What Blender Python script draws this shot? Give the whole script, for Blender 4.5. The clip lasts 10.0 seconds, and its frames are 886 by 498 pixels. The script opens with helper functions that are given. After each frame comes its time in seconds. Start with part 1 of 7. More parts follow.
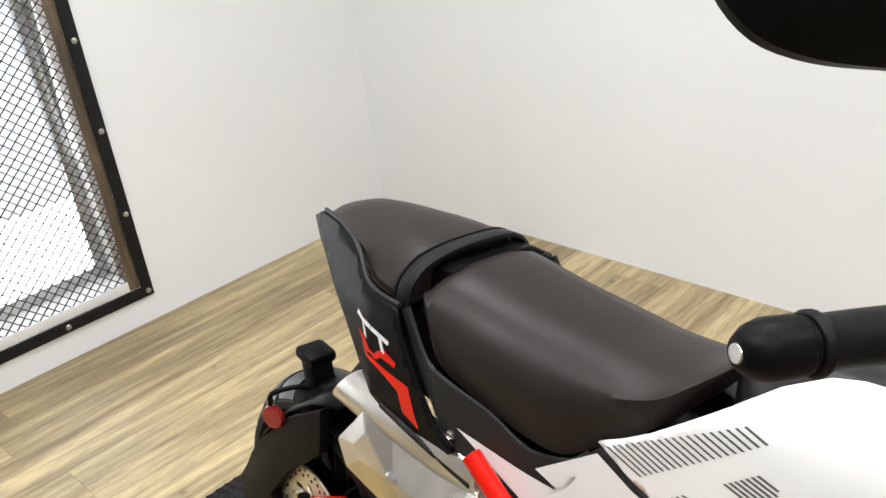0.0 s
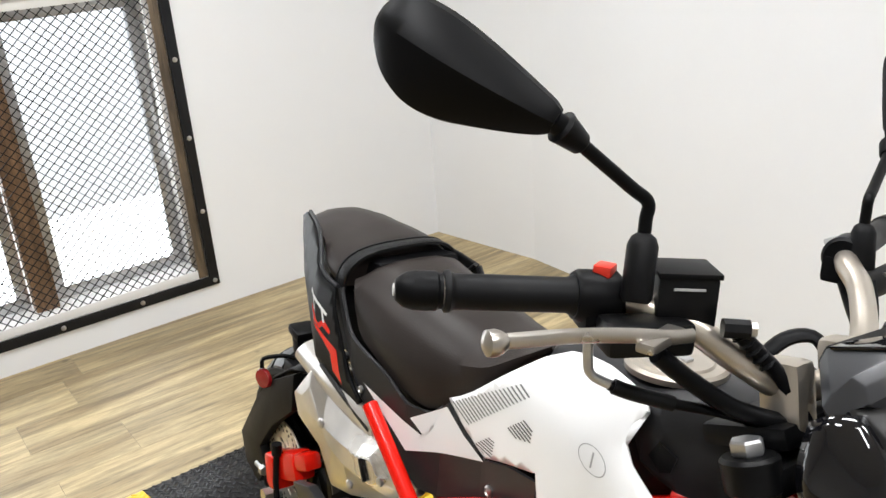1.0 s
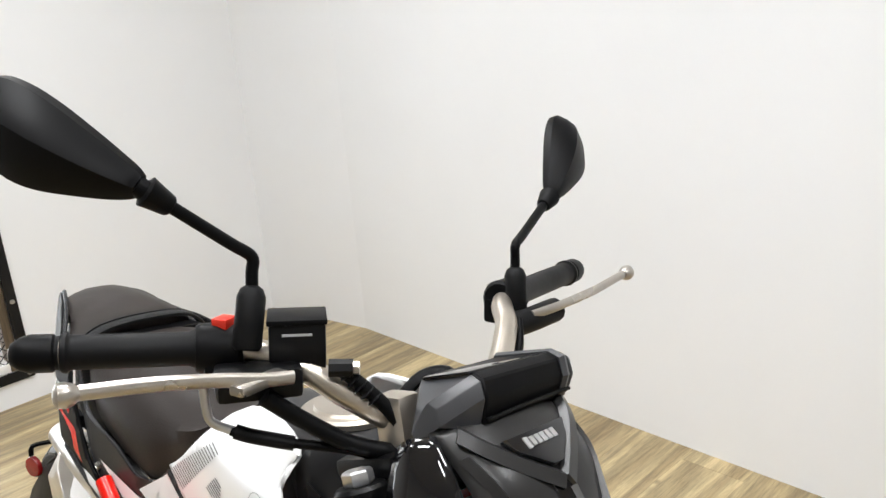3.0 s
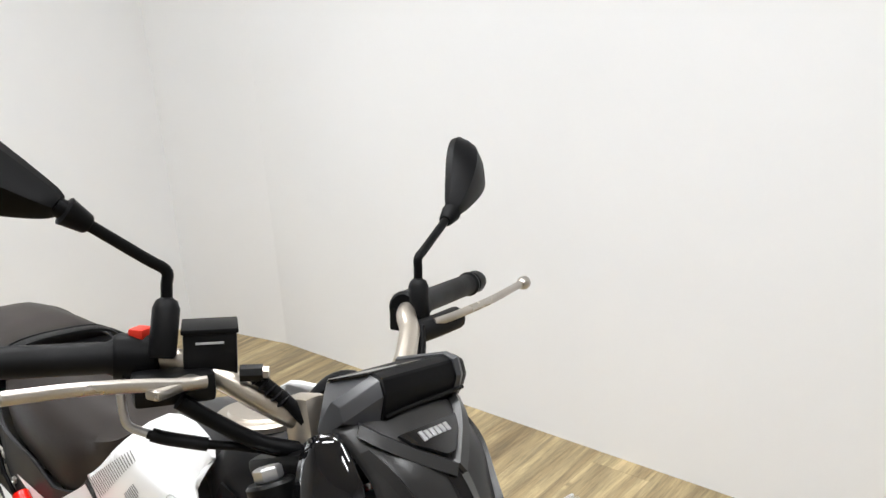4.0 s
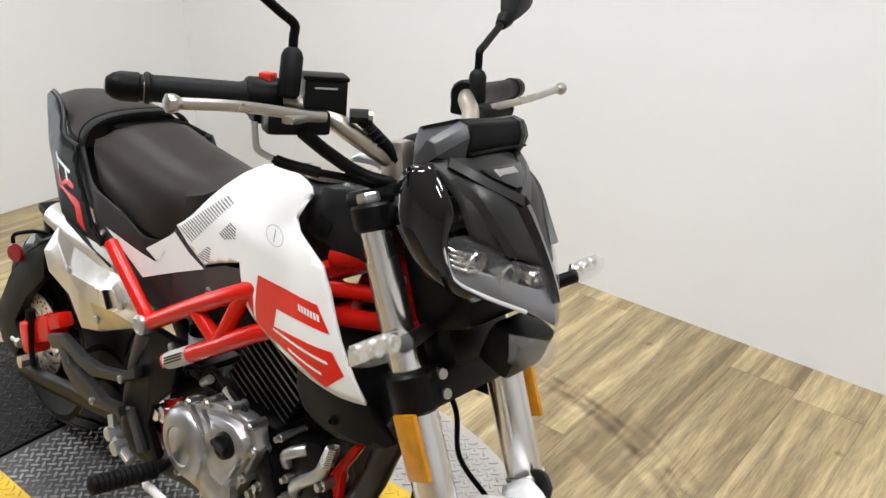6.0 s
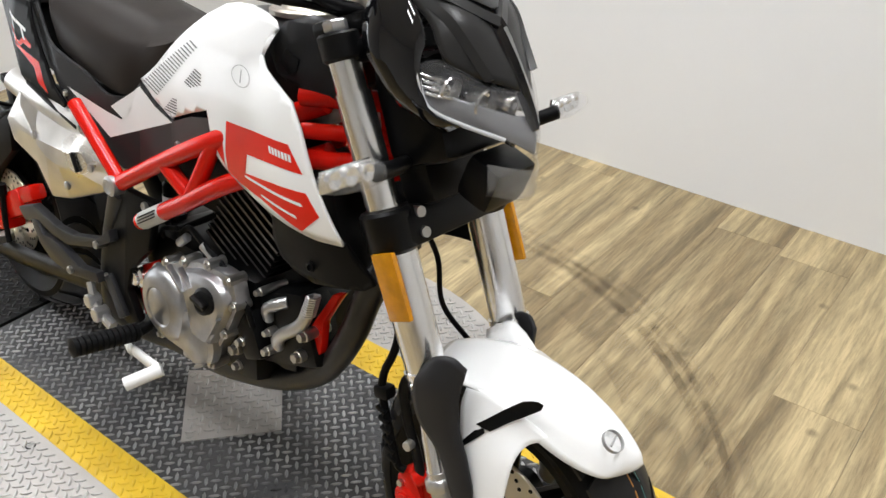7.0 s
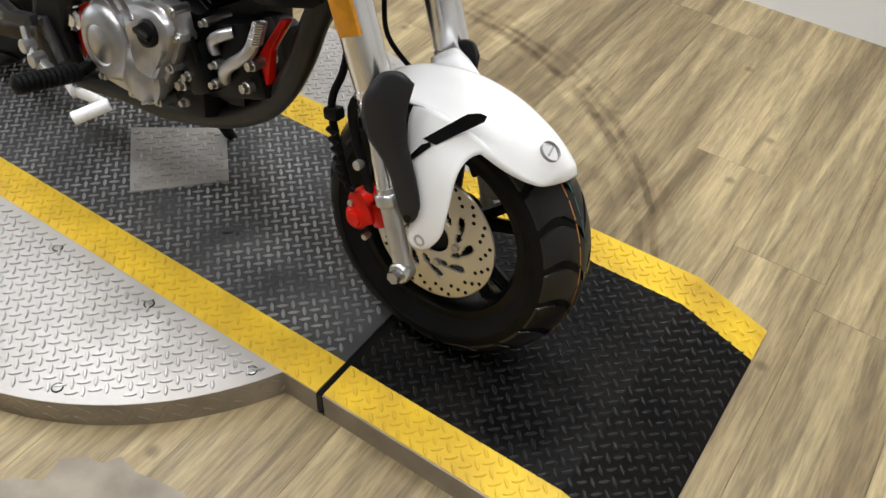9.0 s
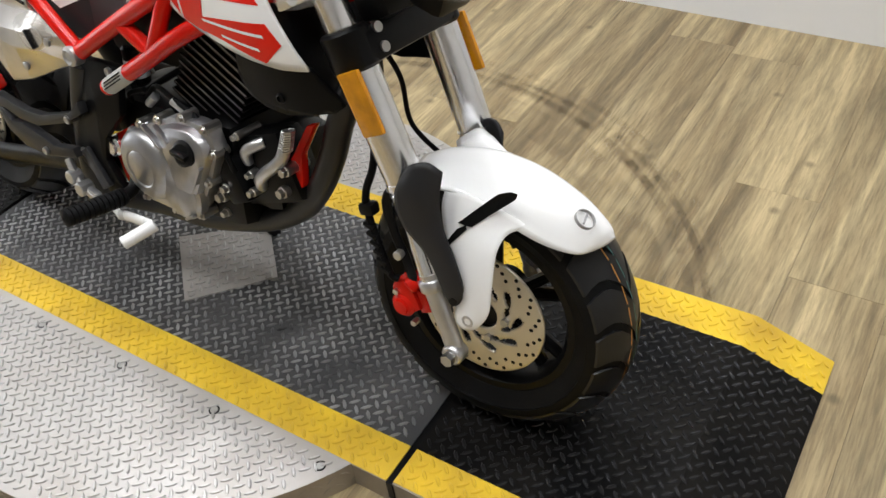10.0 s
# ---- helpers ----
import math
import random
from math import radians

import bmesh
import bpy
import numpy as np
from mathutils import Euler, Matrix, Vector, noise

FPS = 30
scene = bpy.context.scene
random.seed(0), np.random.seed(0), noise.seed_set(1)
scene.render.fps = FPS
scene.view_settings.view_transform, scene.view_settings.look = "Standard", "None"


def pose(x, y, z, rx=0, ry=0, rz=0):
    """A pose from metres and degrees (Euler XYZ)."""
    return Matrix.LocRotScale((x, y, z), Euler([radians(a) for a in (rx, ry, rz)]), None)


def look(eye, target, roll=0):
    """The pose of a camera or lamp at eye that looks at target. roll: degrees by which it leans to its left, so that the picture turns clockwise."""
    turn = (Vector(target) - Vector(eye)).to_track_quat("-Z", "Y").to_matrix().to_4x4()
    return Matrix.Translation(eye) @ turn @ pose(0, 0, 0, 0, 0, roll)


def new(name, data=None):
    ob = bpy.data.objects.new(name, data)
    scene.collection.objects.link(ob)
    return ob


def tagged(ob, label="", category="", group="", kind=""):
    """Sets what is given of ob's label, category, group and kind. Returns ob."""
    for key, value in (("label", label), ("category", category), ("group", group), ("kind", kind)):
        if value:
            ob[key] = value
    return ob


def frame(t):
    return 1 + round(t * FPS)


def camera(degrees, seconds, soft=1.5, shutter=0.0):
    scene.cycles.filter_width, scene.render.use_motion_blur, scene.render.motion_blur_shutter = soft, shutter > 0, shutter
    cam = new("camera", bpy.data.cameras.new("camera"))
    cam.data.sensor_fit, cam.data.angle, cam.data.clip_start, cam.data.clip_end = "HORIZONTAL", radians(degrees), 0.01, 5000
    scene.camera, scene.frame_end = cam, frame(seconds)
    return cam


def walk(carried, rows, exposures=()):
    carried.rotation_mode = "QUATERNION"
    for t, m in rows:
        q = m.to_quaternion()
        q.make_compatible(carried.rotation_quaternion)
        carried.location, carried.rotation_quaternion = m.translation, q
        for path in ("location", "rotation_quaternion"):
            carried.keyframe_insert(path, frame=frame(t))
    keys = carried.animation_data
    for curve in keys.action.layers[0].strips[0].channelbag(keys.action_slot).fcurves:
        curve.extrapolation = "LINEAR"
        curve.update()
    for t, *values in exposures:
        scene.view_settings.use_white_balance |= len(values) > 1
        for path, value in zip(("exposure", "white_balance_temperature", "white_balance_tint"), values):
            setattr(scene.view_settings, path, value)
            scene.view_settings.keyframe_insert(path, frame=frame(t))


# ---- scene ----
cam = camera(54.3, 10.0)
PATH = [
    (0, (0.334, -0.545, 1.254), (-0.983, 0.69, 0.393), -7.3),
    (0.5, (0.499, -0.615, 1.317), (-0.863, 0.599, 0.498), -6.0),
    (1, (0.711, -0.542, 1.304), (-0.792, 0.535, 0.543), -4.1),
    (1.5, (0.795, -0.496, 1.294), (-0.741, 0.535, 0.534), -5.6),
    (2, (0.831, -0.47, 1.297), (-0.683, 0.63, 0.59), -5.9),
    (2.5, (0.869, -0.436, 1.293), (-0.58, 0.774, 0.634), -5.4),
    (3, (0.911, -0.406, 1.29), (-0.458, 0.914, 0.671), -4.8),
    (3.2, (0.928, -0.397, 1.288), (-0.406, 0.959, 0.671), -4.6),
    (4.3, (0.999, -0.513, 1.323), (-0.227, 0.958, 0.747), -4.0),
    (4.5, (1.01, -0.582, 1.332), (-0.225, 0.892, 0.782), -4.7),
    (4.7, (1.01, -0.641, 1.335), (-0.249, 0.764, 0.671), -4.6),
    (5, (1.025, -0.698, 1.326), (-0.217, 0.704, 0.627), -0.6),
    (5.5, (1.03, -0.696, 1.302), (-0.163, 0.732, 0.569), 0.1),
    (6, (1.033, -0.686, 1.259), (-0.102, 0.715, 0.395), 0.9),
    (6.2, (1.032, -0.676, 1.24), (-0.067, 0.711, 0.309), 0.2),
    (7.3, (1.054, -0.682, 1.169), (0.046, 0.626, 0.041), -0.2),
    (7.5, (1.06, -0.693, 1.165), (0.088, 0.606, -0.004), -0.1),
    (8, (1.076, -0.73, 1.154), (0.17, 0.569, -0.068), -0.4),
    (8.5, (1.089, -0.763, 1.139), (0.268, 0.492, -0.184), 0.2),
    (9, (1.099, -0.782, 1.12), (0.346, 0.418, -0.291), 2.9),
    (9.5, (1.098, -0.786, 1.127), (0.304, 0.417, -0.26), -3.1),
    (10, (1.1, -0.758, 1.158), (0.202, 0.444, -0.164), -7.6),
]
EXPOSURES = [(0, 0.15), (5.5, 0.08), (6.6, -0.02), (7.5, -0.10), (9.0, -0.25), (10, -0.25)]
walk(cam, [(t, look(eye, target, roll)) for t, eye, target, roll in PATH], EXPOSURES)

# ---- light ----
FLOOR = -0.055
CEIL = 2.55
world = bpy.data.worlds.new("world")
scene.world = world
world.use_nodes = True
sky = world.node_tree.nodes.new("ShaderNodeTexSky")
sky.sky_type, sky.sun_disc = "NISHITA", False
sky.sun_elevation, sky.sun_rotation = radians(40), radians(100)
world.node_tree.links.new(sky.outputs[0], world.node_tree.nodes["Background"].inputs[0])
world.node_tree.nodes["Background"].inputs[1].default_value = 0.12


def area_lamp(name, eye, target, w, h, watts, colour, spread=180):
    d = bpy.data.lights.new(name, "AREA")
    d.shape, d.size, d.size_y, d.energy, d.color, d.spread = "RECTANGLE", w, h, watts, colour, radians(spread)
    ob = new(name, d)
    ob.matrix_world = look(eye, target)
    return ob


area_lamp("window_daylight", (-2.25, -0.35, 0.62), (0, -0.35, 0.4), 1.6, 1.0, 14, (0.93, 0.97, 1.0))
LAMP_SPOTS = [(-1.2, -0.7), (0.1, -0.7), (1.4, -0.7), (-1.2, 0.55), (0.1, 0.55), (1.4, 0.55)]
for lx, ly in LAMP_SPOTS:
    area_lamp("ceiling_panel_light", (lx, ly, CEIL - 0.03), (lx, ly + 0.001, 0), 0.55, 0.28, 14.5, (0.955, 0.975, 1.0), 140)

# ---- materials ----


def material(name, colour, rough=0.5, metal=0.0, vary=0.12, scale=6.0, grain=120.0, bump=0.15, coat=0.0, rough_vary=0.1, colour2=None, depth=0.0004, spec=0.5):
    """Two scales of variation in colour, roughness and relief."""
    m = bpy.data.materials.new(name)
    m.use_nodes = True
    n, l = m.node_tree.nodes, m.node_tree.links
    b = n["Principled BSDF"]
    tc = n.new("ShaderNodeTexCoord")
    big, fine = n.new("ShaderNodeTexNoise"), n.new("ShaderNodeTexNoise")
    big.inputs["Scale"].default_value, big.inputs["Detail"].default_value = scale, 5
    fine.inputs["Scale"].default_value, fine.inputs["Detail"].default_value = grain, 3
    for t in (big, fine):
        l.new(tc.outputs["Object"], t.inputs["Vector"])
    mix = n.new("ShaderNodeMix")
    mix.data_type = "RGBA"
    c2 = colour2 or tuple(c * (1 - 2 * vary) for c in colour)
    mix.inputs[6].default_value, mix.inputs[7].default_value = (*colour, 1), (*c2, 1)
    ramp = n.new("ShaderNodeMapRange")
    ramp.inputs[1].default_value, ramp.inputs[2].default_value = 0.35, 0.75
    l.new(big.outputs["Fac"], ramp.inputs[0])
    l.new(ramp.outputs[0], mix.inputs[0])
    l.new(mix.outputs[2], b.inputs["Base Color"])
    rr = n.new("ShaderNodeMapRange")
    rr.inputs[3].default_value, rr.inputs[4].default_value = max(0.02, rough - rough_vary), min(1, rough + rough_vary)
    l.new(big.outputs["Fac"], rr.inputs[0])
    l.new(rr.outputs[0], b.inputs["Roughness"])
    b.inputs["Metallic"].default_value = metal
    b.inputs["Coat Weight"].default_value = coat
    b.inputs["Specular IOR Level"].default_value = spec
    b.inputs["Coat Roughness"].default_value = 0.05
    if bump:
        bp = n.new("ShaderNodeBump")
        bp.inputs["Strength"].default_value, bp.inputs["Distance"].default_value = bump, depth
        l.new(fine.outputs["Fac"], bp.inputs["Height"])
        l.new(bp.outputs[0], b.inputs["Normal"])
    return m


def wood_material(name, light, dark, axis="y", random_tone=0.25):
    m = bpy.data.materials.new(name)
    m.use_nodes = True
    n, l = m.node_tree.nodes, m.node_tree.links
    b = n["Principled BSDF"]
    tc, info, mp = n.new("ShaderNodeTexCoord"), n.new("ShaderNodeObjectInfo"), n.new("ShaderNodeMapping")
    mp.inputs["Scale"].default_value = (9, 0.62, 9) if axis == "y" else ((1.1, 14, 14) if axis == "x" else (14, 14, 1.1))
    add = n.new("ShaderNodeVectorMath")
    sc = n.new("ShaderNodeVectorMath")
    sc.operation = "SCALE"
    comb = n.new("ShaderNodeCombineXYZ")
    for i in range(3):
        l.new(info.outputs["Random"], comb.inputs[i])
    l.new(comb.outputs[0], sc.inputs[0])
    sc.inputs["Scale"].default_value = 37.0
    l.new(tc.outputs["Object"], mp.inputs["Vector"])
    l.new(mp.outputs[0], add.inputs[0])
    l.new(sc.outputs[0], add.inputs[1])
    n1, n2, n3 = (n.new("ShaderNodeTexNoise") for _ in range(3))
    n1.inputs["Scale"].default_value, n1.inputs["Detail"].default_value, n1.inputs["Distortion"].default_value = 1.0, 9, 0.9
    n1.inputs["Roughness"].default_value = 0.6
    n2.inputs["Scale"].default_value, n2.inputs["Detail"].default_value, n2.inputs["Distortion"].default_value = 4.2, 8, 0.5
    n2.inputs["Roughness"].default_value = 0.58
    n3.inputs["Scale"].default_value, n3.inputs["Detail"].default_value = 22.0, 8
    n3.inputs["Roughness"].default_value = 0.7
    for t in (n1, n2, n3):
        l.new(add.outputs[0], t.inputs["Vector"])
    r1 = n.new("ShaderNodeValToRGB")
    r1.color_ramp.elements[0].position, r1.color_ramp.elements[0].color = 0.36, (*dark, 1)
    r1.color_ramp.elements[1].position, r1.color_ramp.elements[1].color = 0.60, (*light, 1)
    l.new(n1.outputs["Fac"], r1.inputs[0])
    mul = n.new("ShaderNodeMix")
    mul.data_type, mul.blend_type = "RGBA", "MULTIPLY"
    mul.inputs[0].default_value = 1.0
    r2 = n.new("ShaderNodeMapRange")
    r2.inputs[1].default_value, r2.inputs[2].default_value = 0.36, 0.60
    r2.inputs[3].default_value, r2.inputs[4].default_value = 0.64, 1.10
    l.new(n2.outputs["Fac"], r2.inputs[0])
    l.new(r1.outputs[0], mul.inputs[6])
    l.new(r2.outputs[0], mul.inputs[7])
    tone = n.new("ShaderNodeMapRange")
    tone.inputs[3].default_value, tone.inputs[4].default_value = 1 - random_tone, 1 + random_tone * 0.4
    l.new(info.outputs["Random"], tone.inputs[0])
    mul2 = n.new("ShaderNodeMix")
    mul2.data_type, mul2.blend_type = "RGBA", "MULTIPLY"
    mul2.inputs[0].default_value = 1.0
    l.new(mul.outputs[2], mul2.inputs[6])
    l.new(tone.outputs[0], mul2.inputs[7])
    # dark knots, few and elongated
    kn = n.new("ShaderNodeTexVoronoi")
    kn.inputs["Scale"].default_value = 5.5
    iso = n.new("ShaderNodeVectorMath")
    l.new(tc.outputs["Object"], iso.inputs[0])
    l.new(sc.outputs[0], iso.inputs[1])
    l.new(iso.outputs[0], kn.inputs["Vector"])
    kr = n.new("ShaderNodeMapRange")
    kr.inputs[1].default_value, kr.inputs[2].default_value = 0.03, 0.085
    kr.inputs[3].default_value, kr.inputs[4].default_value = 0.55, 1.0
    l.new(kn.outputs["Distance"], kr.inputs[0])
    mul3 = n.new("ShaderNodeMix")
    mul3.data_type, mul3.blend_type = "RGBA", "MULTIPLY"
    mul3.inputs[0].default_value = 1.0
    l.new(mul2.outputs[2], mul3.inputs[6])
    l.new(kr.outputs[0], mul3.inputs[7])
    fine = n.new("ShaderNodeMapRange")
    fine.inputs[1].default_value, fine.inputs[2].default_value = 0.38, 0.56
    fine.inputs[3].default_value, fine.inputs[4].default_value = 0.74, 1.06
    l.new(n3.outputs["Fac"], fine.inputs[0])
    mul4 = n.new("ShaderNodeMix")
    mul4.data_type, mul4.blend_type = "RGBA", "MULTIPLY"
    mul4.inputs[0].default_value = 1.0
    l.new(mul3.outputs[2], mul4.inputs[6])
    l.new(fine.outputs[0], mul4.inputs[7])
    l.new(mul4.outputs[2], b.inputs["Base Color"])
    rr = n.new("ShaderNodeMapRange")
    rr.inputs[3].default_value, rr.inputs[4].default_value = 0.35, 0.6
    l.new(n2.outputs["Fac"], rr.inputs[0])
    l.new(rr.outputs[0], b.inputs["Roughness"])
    bp = n.new("ShaderNodeBump")
    bp.inputs["Strength"].default_value, bp.inputs["Distance"].default_value = 0.25, 0.0006
    l.new(n2.outputs["Fac"], bp.inputs["Height"])
    l.new(bp.outputs[0], b.inputs["Normal"])
    return m


def glass_material(name, colour=(1, 1, 1), rough=0.02, ior=1.45):
    m = bpy.data.materials.new(name)
    m.use_nodes = True
    b = m.node_tree.nodes["Principled BSDF"]
    b.inputs["Base Color"].default_value = (*colour, 1)
    b.inputs["Transmission Weight"].default_value = 1.0
    b.inputs["Roughness"].default_value, b.inputs["IOR"].default_value = rough, ior
    return m


def glow_material(name, colour, strength):
    m = bpy.data.materials.new(name)
    m.use_nodes = True
    b = m.node_tree.nodes["Principled BSDF"]
    b.inputs["Base Color"].default_value = (0.8, 0.8, 0.8, 1)
    b.inputs["Emission Color"].default_value, b.inputs["Emission Strength"].default_value = (*colour, 1), strength
    return m


M_WALL = material("white wall paint", (0.82, 0.83, 0.845), 0.55, vary=0.02, scale=1.3, grain=260, bump=0.12, depth=0.0008)
M_CEIL = material("ceiling paint", (0.75, 0.74, 0.72), 0.8, vary=0.03)
M_FLOOR = wood_material("vinyl wood plank", (0.490, 0.385, 0.212), (0.255, 0.186, 0.096), "y", 0.10)
M_SUB = material("dark subfloor", (0.07, 0.055, 0.04), 0.9)
M_TIMBER = wood_material("weathered timber", (0.20, 0.145, 0.09), (0.05, 0.035, 0.025), "z", 0.2)
M_MULLION = wood_material("brown timber", (0.33, 0.19, 0.10), (0.20, 0.11, 0.055), "z", 0.1)
M_STEEL_BLK = material("blackened steel", (0.010, 0.010, 0.011), 0.45, metal=0.0, vary=0.2, rough_vary=0.2, spec=0.25)
M_BOLT = material("zinc bolt", (0.55, 0.54, 0.52), 0.3, metal=1.0)
M_PLATE = material("aluminium tread plate", (0.53, 0.512, 0.498), 0.48, metal=0.62, vary=0.14, scale=4, grain=90, bump=0.3, rough_vary=0.16, colour2=(0.44, 0.405, 0.375))
M_PLATE_EDGE = material("dull aluminium edge", (0.42, 0.38, 0.33), 0.5, metal=0.7, vary=0.2, scale=9)
M_BLACKPLATE = material("black painted tread plate", (0.038, 0.039, 0.042), 0.42, vary=0.25, scale=7, grain=200, bump=0.3, rough_vary=0.16, colour2=(0.070, 0.068, 0.068), spec=0.5)
# Darker copy of M_BLACKPLATE: the shade over the ramp is in its colour.
M_RAMPSHADE = material("shade-darkened black ramp plate", (0.0032, 0.0032, 0.0036), 0.36, vary=0.25, scale=6, grain=200, bump=0.3, rough_vary=0.18, colour2=(0.010, 0.0085, 0.007), spec=0.12)
# Worn bars, their colour brightened further to stand for highlights.
M_BLACKTOP = material("worn black tread with painted highlights", (0.62, 0.62, 0.63), 0.32, metal=0.8, vary=0.35, scale=9, rough_vary=0.12, colour2=(0.02, 0.02, 0.02))
# Bars of the ramp, darkened in colour for the same shade.
M_RAMPTOP_SHADE = material("shade-darkened black ramp tread", (0.055, 0.055, 0.058), 0.26, metal=0.5, vary=0.35, scale=5, rough_vary=0.12, colour2=(0.012, 0.012, 0.012), spec=0.3)
M_YELLOW = material("yellow floor paint", (0.83, 0.56, 0.035), 0.42, vary=0.12, scale=9, grain=160, colour2=(0.55, 0.34, 0.03))
M_RUBBER = material("tyre rubber", (0.006, 0.006, 0.0065), 0.5, vary=0.2, scale=20, grain=300, bump=0.2, spec=0.13)
M_LEVER = material("satin lever alloy", (0.50, 0.47, 0.43), 0.30, metal=0.95, vary=0.08, scale=20)
M_TREAD = material("tyre tread rubber", (0.007, 0.0073, 0.0085), 0.34, vary=0.2, scale=20, grain=300, bump=0.2, spec=0.5)
M_PODEND = material("lighter grey end plastic", (0.036, 0.037, 0.041), 0.35, vary=0.05, grain=500)
# Lighter than M_PLATE so that the bars carry their highlights in colour.
M_PLATETOP = material("tread bar with painted highlights", (0.61, 0.60, 0.585), 0.40, metal=1.0, vary=0.12, scale=11, rough_vary=0.12)
M_PLASTIC = material("black moulded plastic", (0.0032, 0.0032, 0.0036), 0.44, vary=0.1, scale=12, grain=500, bump=0.25, depth=0.0003, spec=0.09)
M_GREYPLASTIC = material("dark grey satin plastic", (0.018, 0.018, 0.0195), 0.36, vary=0.06, scale=10, grain=500, bump=0.15, depth=0.0003, spec=0.26)
M_COWL = material("satin charcoal plastic", (0.019, 0.0185, 0.0185), 0.32, vary=0.06, scale=10, grain=500, bump=0.15, depth=0.0003, spec=0.30)
M_MASK = material("smoke grey lamp plastic", (0.20, 0.20, 0.205), 0.3, vary=0.05, bump=0)
M_GLOSSBLK = material("gloss black paint", (0.004, 0.004, 0.005), 0.06, vary=0.05, bump=0, coat=0.5, rough_vary=0.02, spec=0.45)
# Brown tint is the warm reflection on the seat, put into the base colour.
M_VINYL = material("dark seat vinyl with warm reflection tint", (0.0185, 0.0140, 0.0122), 0.42, vary=0.08, scale=9, grain=420, bump=0.5, depth=0.0005, spec=0.22)
M_VINYL2 = material("textured seat side vinyl", (0.006, 0.006, 0.0065), 0.46, vary=0.08, scale=9, grain=700, bump=0.9, depth=0.0008, spec=0.18)
M_WHITE = material("white gloss paint", (0.91, 0.91, 0.91), 0.24, vary=0.012, bump=0, coat=0.35, rough_vary=0.04)
M_RED = material("red frame paint", (0.66, 0.010, 0.004), 0.20, vary=0.08, bump=0.03, coat=0.12, rough_vary=0.06, spec=0.2)
M_REDDECAL = material("red decal film", (0.74, 0.016, 0.007), 0.24, vary=0.04, bump=0, coat=0.08, spec=0.2)
M_WHITEDECAL = material("white decal film", (0.84, 0.84, 0.84), 0.28, vary=0.02, bump=0)
M_GREYDECAL = material("grey decal ink", (0.36, 0.36, 0.36), 0.4, vary=0.05, bump=0)
M_SLOT = material("dark grey louvre slot", (0.10, 0.10, 0.10), 0.5, bump=0)
M_BRACKET = material("textured grey bracket plastic", (0.020, 0.020, 0.022), 0.42, vary=0.08, grain=500, bump=0.25, depth=0.0003, spec=0.3)
M_PIPE = material("satin black exhaust pipe", (0.016, 0.016, 0.017), 0.40, vary=0.2, scale=20, spec=0.4)
M_CHROME = material("polished fork alloy", (0.92, 0.92, 0.93), 0.24, metal=1.0, vary=0.05, scale=14, bump=0.03)
M_SILVER = material("cast silver alloy", (0.60, 0.60, 0.61), 0.33, metal=0.9, vary=0.1, scale=18, grain=300, bump=0.25)
M_BRUSHED = material("brushed stainless", (0.78, 0.75, 0.715), 0.32, metal=1.0, vary=0.16, scale=9, grain=70, bump=0.2, rough_vary=0.16)
M_BARALLOY = material("champagne bar alloy", (0.54, 0.49, 0.425), 0.33, metal=0.9, vary=0.05)
M_ENGBLK = material("black engine casting", (0.003, 0.003, 0.0033), 0.38, vary=0.2, scale=30, spec=0.18)
M_FIN = material("machined fin edge", (0.32, 0.32, 0.33), 0.35, metal=0.9)
M_AMBER = material("amber reflector", (0.66, 0.27, 0.003), 0.22, vary=0.2, scale=40, grain=300, bump=0.6, coat=0.3)
M_REDLENS = material("red reflector", (0.28, 0.01, 0.012), 0.15, vary=0.1, scale=60, bump=0.4, coat=0.7)
M_REDBUTTON = material("red switch plastic", (0.85, 0.04, 0.02), 0.35, bump=0)
M_GOLD = material("gold disc face", (0.72, 0.67, 0.56), 0.34, metal=0.7, vary=0.06)
M_GLASS = glass_material("clear glass")
M_LENS = material("smoked lens", (0.15, 0.15, 0.155), 0.04, vary=0, bump=0, coat=0.5, rough_vary=0.01)
M_LENS.node_tree.nodes["Principled BSDF"].inputs["Alpha"].default_value = 0.14
M_CLEAR = material("clear lamp plastic", (0.5, 0.5, 0.5), 0.04, vary=0, bump=0, coat=0.5, rough_vary=0.01)
M_CLEAR.node_tree.nodes["Principled BSDF"].inputs["Alpha"].default_value = 0.16
# Whitish colour stands for the white wall showing in the clear edge.
M_RIM = material("lens edge with painted wall reflection", (0.75, 0.76, 0.78), 0.12, vary=0, bump=0, coat=0.5, rough_vary=0.01)
M_RIM.node_tree.nodes["Principled BSDF"].inputs["Alpha"].default_value = 0.62
M_CASE = material("worn cast engine alloy", (0.50, 0.50, 0.515), 0.34, metal=0.95, vary=0.2, scale=22, grain=260, bump=0.3, rough_vary=0.14)
M_MIRROR = material("mirror glass", (0.9, 0.9, 0.9), 0.03, metal=1.0, vary=0, bump=0, rough_vary=0)
M_LAMP = glow_material("lamp diffuser", (1.0, 0.97, 0.94), 3.0)
M_DAY = glow_material("bright overcast daylight", (0.95, 0.98, 1.0), 0.82)
M_SNOW = material("pale outdoor ground", (0.5, 0.5, 0.5), 0.8, vary=0.05)
M_LABEL = material("printed label", (0.55, 0.55, 0.53), 0.5, bump=0)
M_ORANGE = material("orange tyre line", (0.75, 0.33, 0.08), 0.6)
M_TEAL = material("green tyre line", (0.10, 0.28, 0.26), 0.6)

# ---- mesh helpers ----


def V(*a):
    return Vector(a)


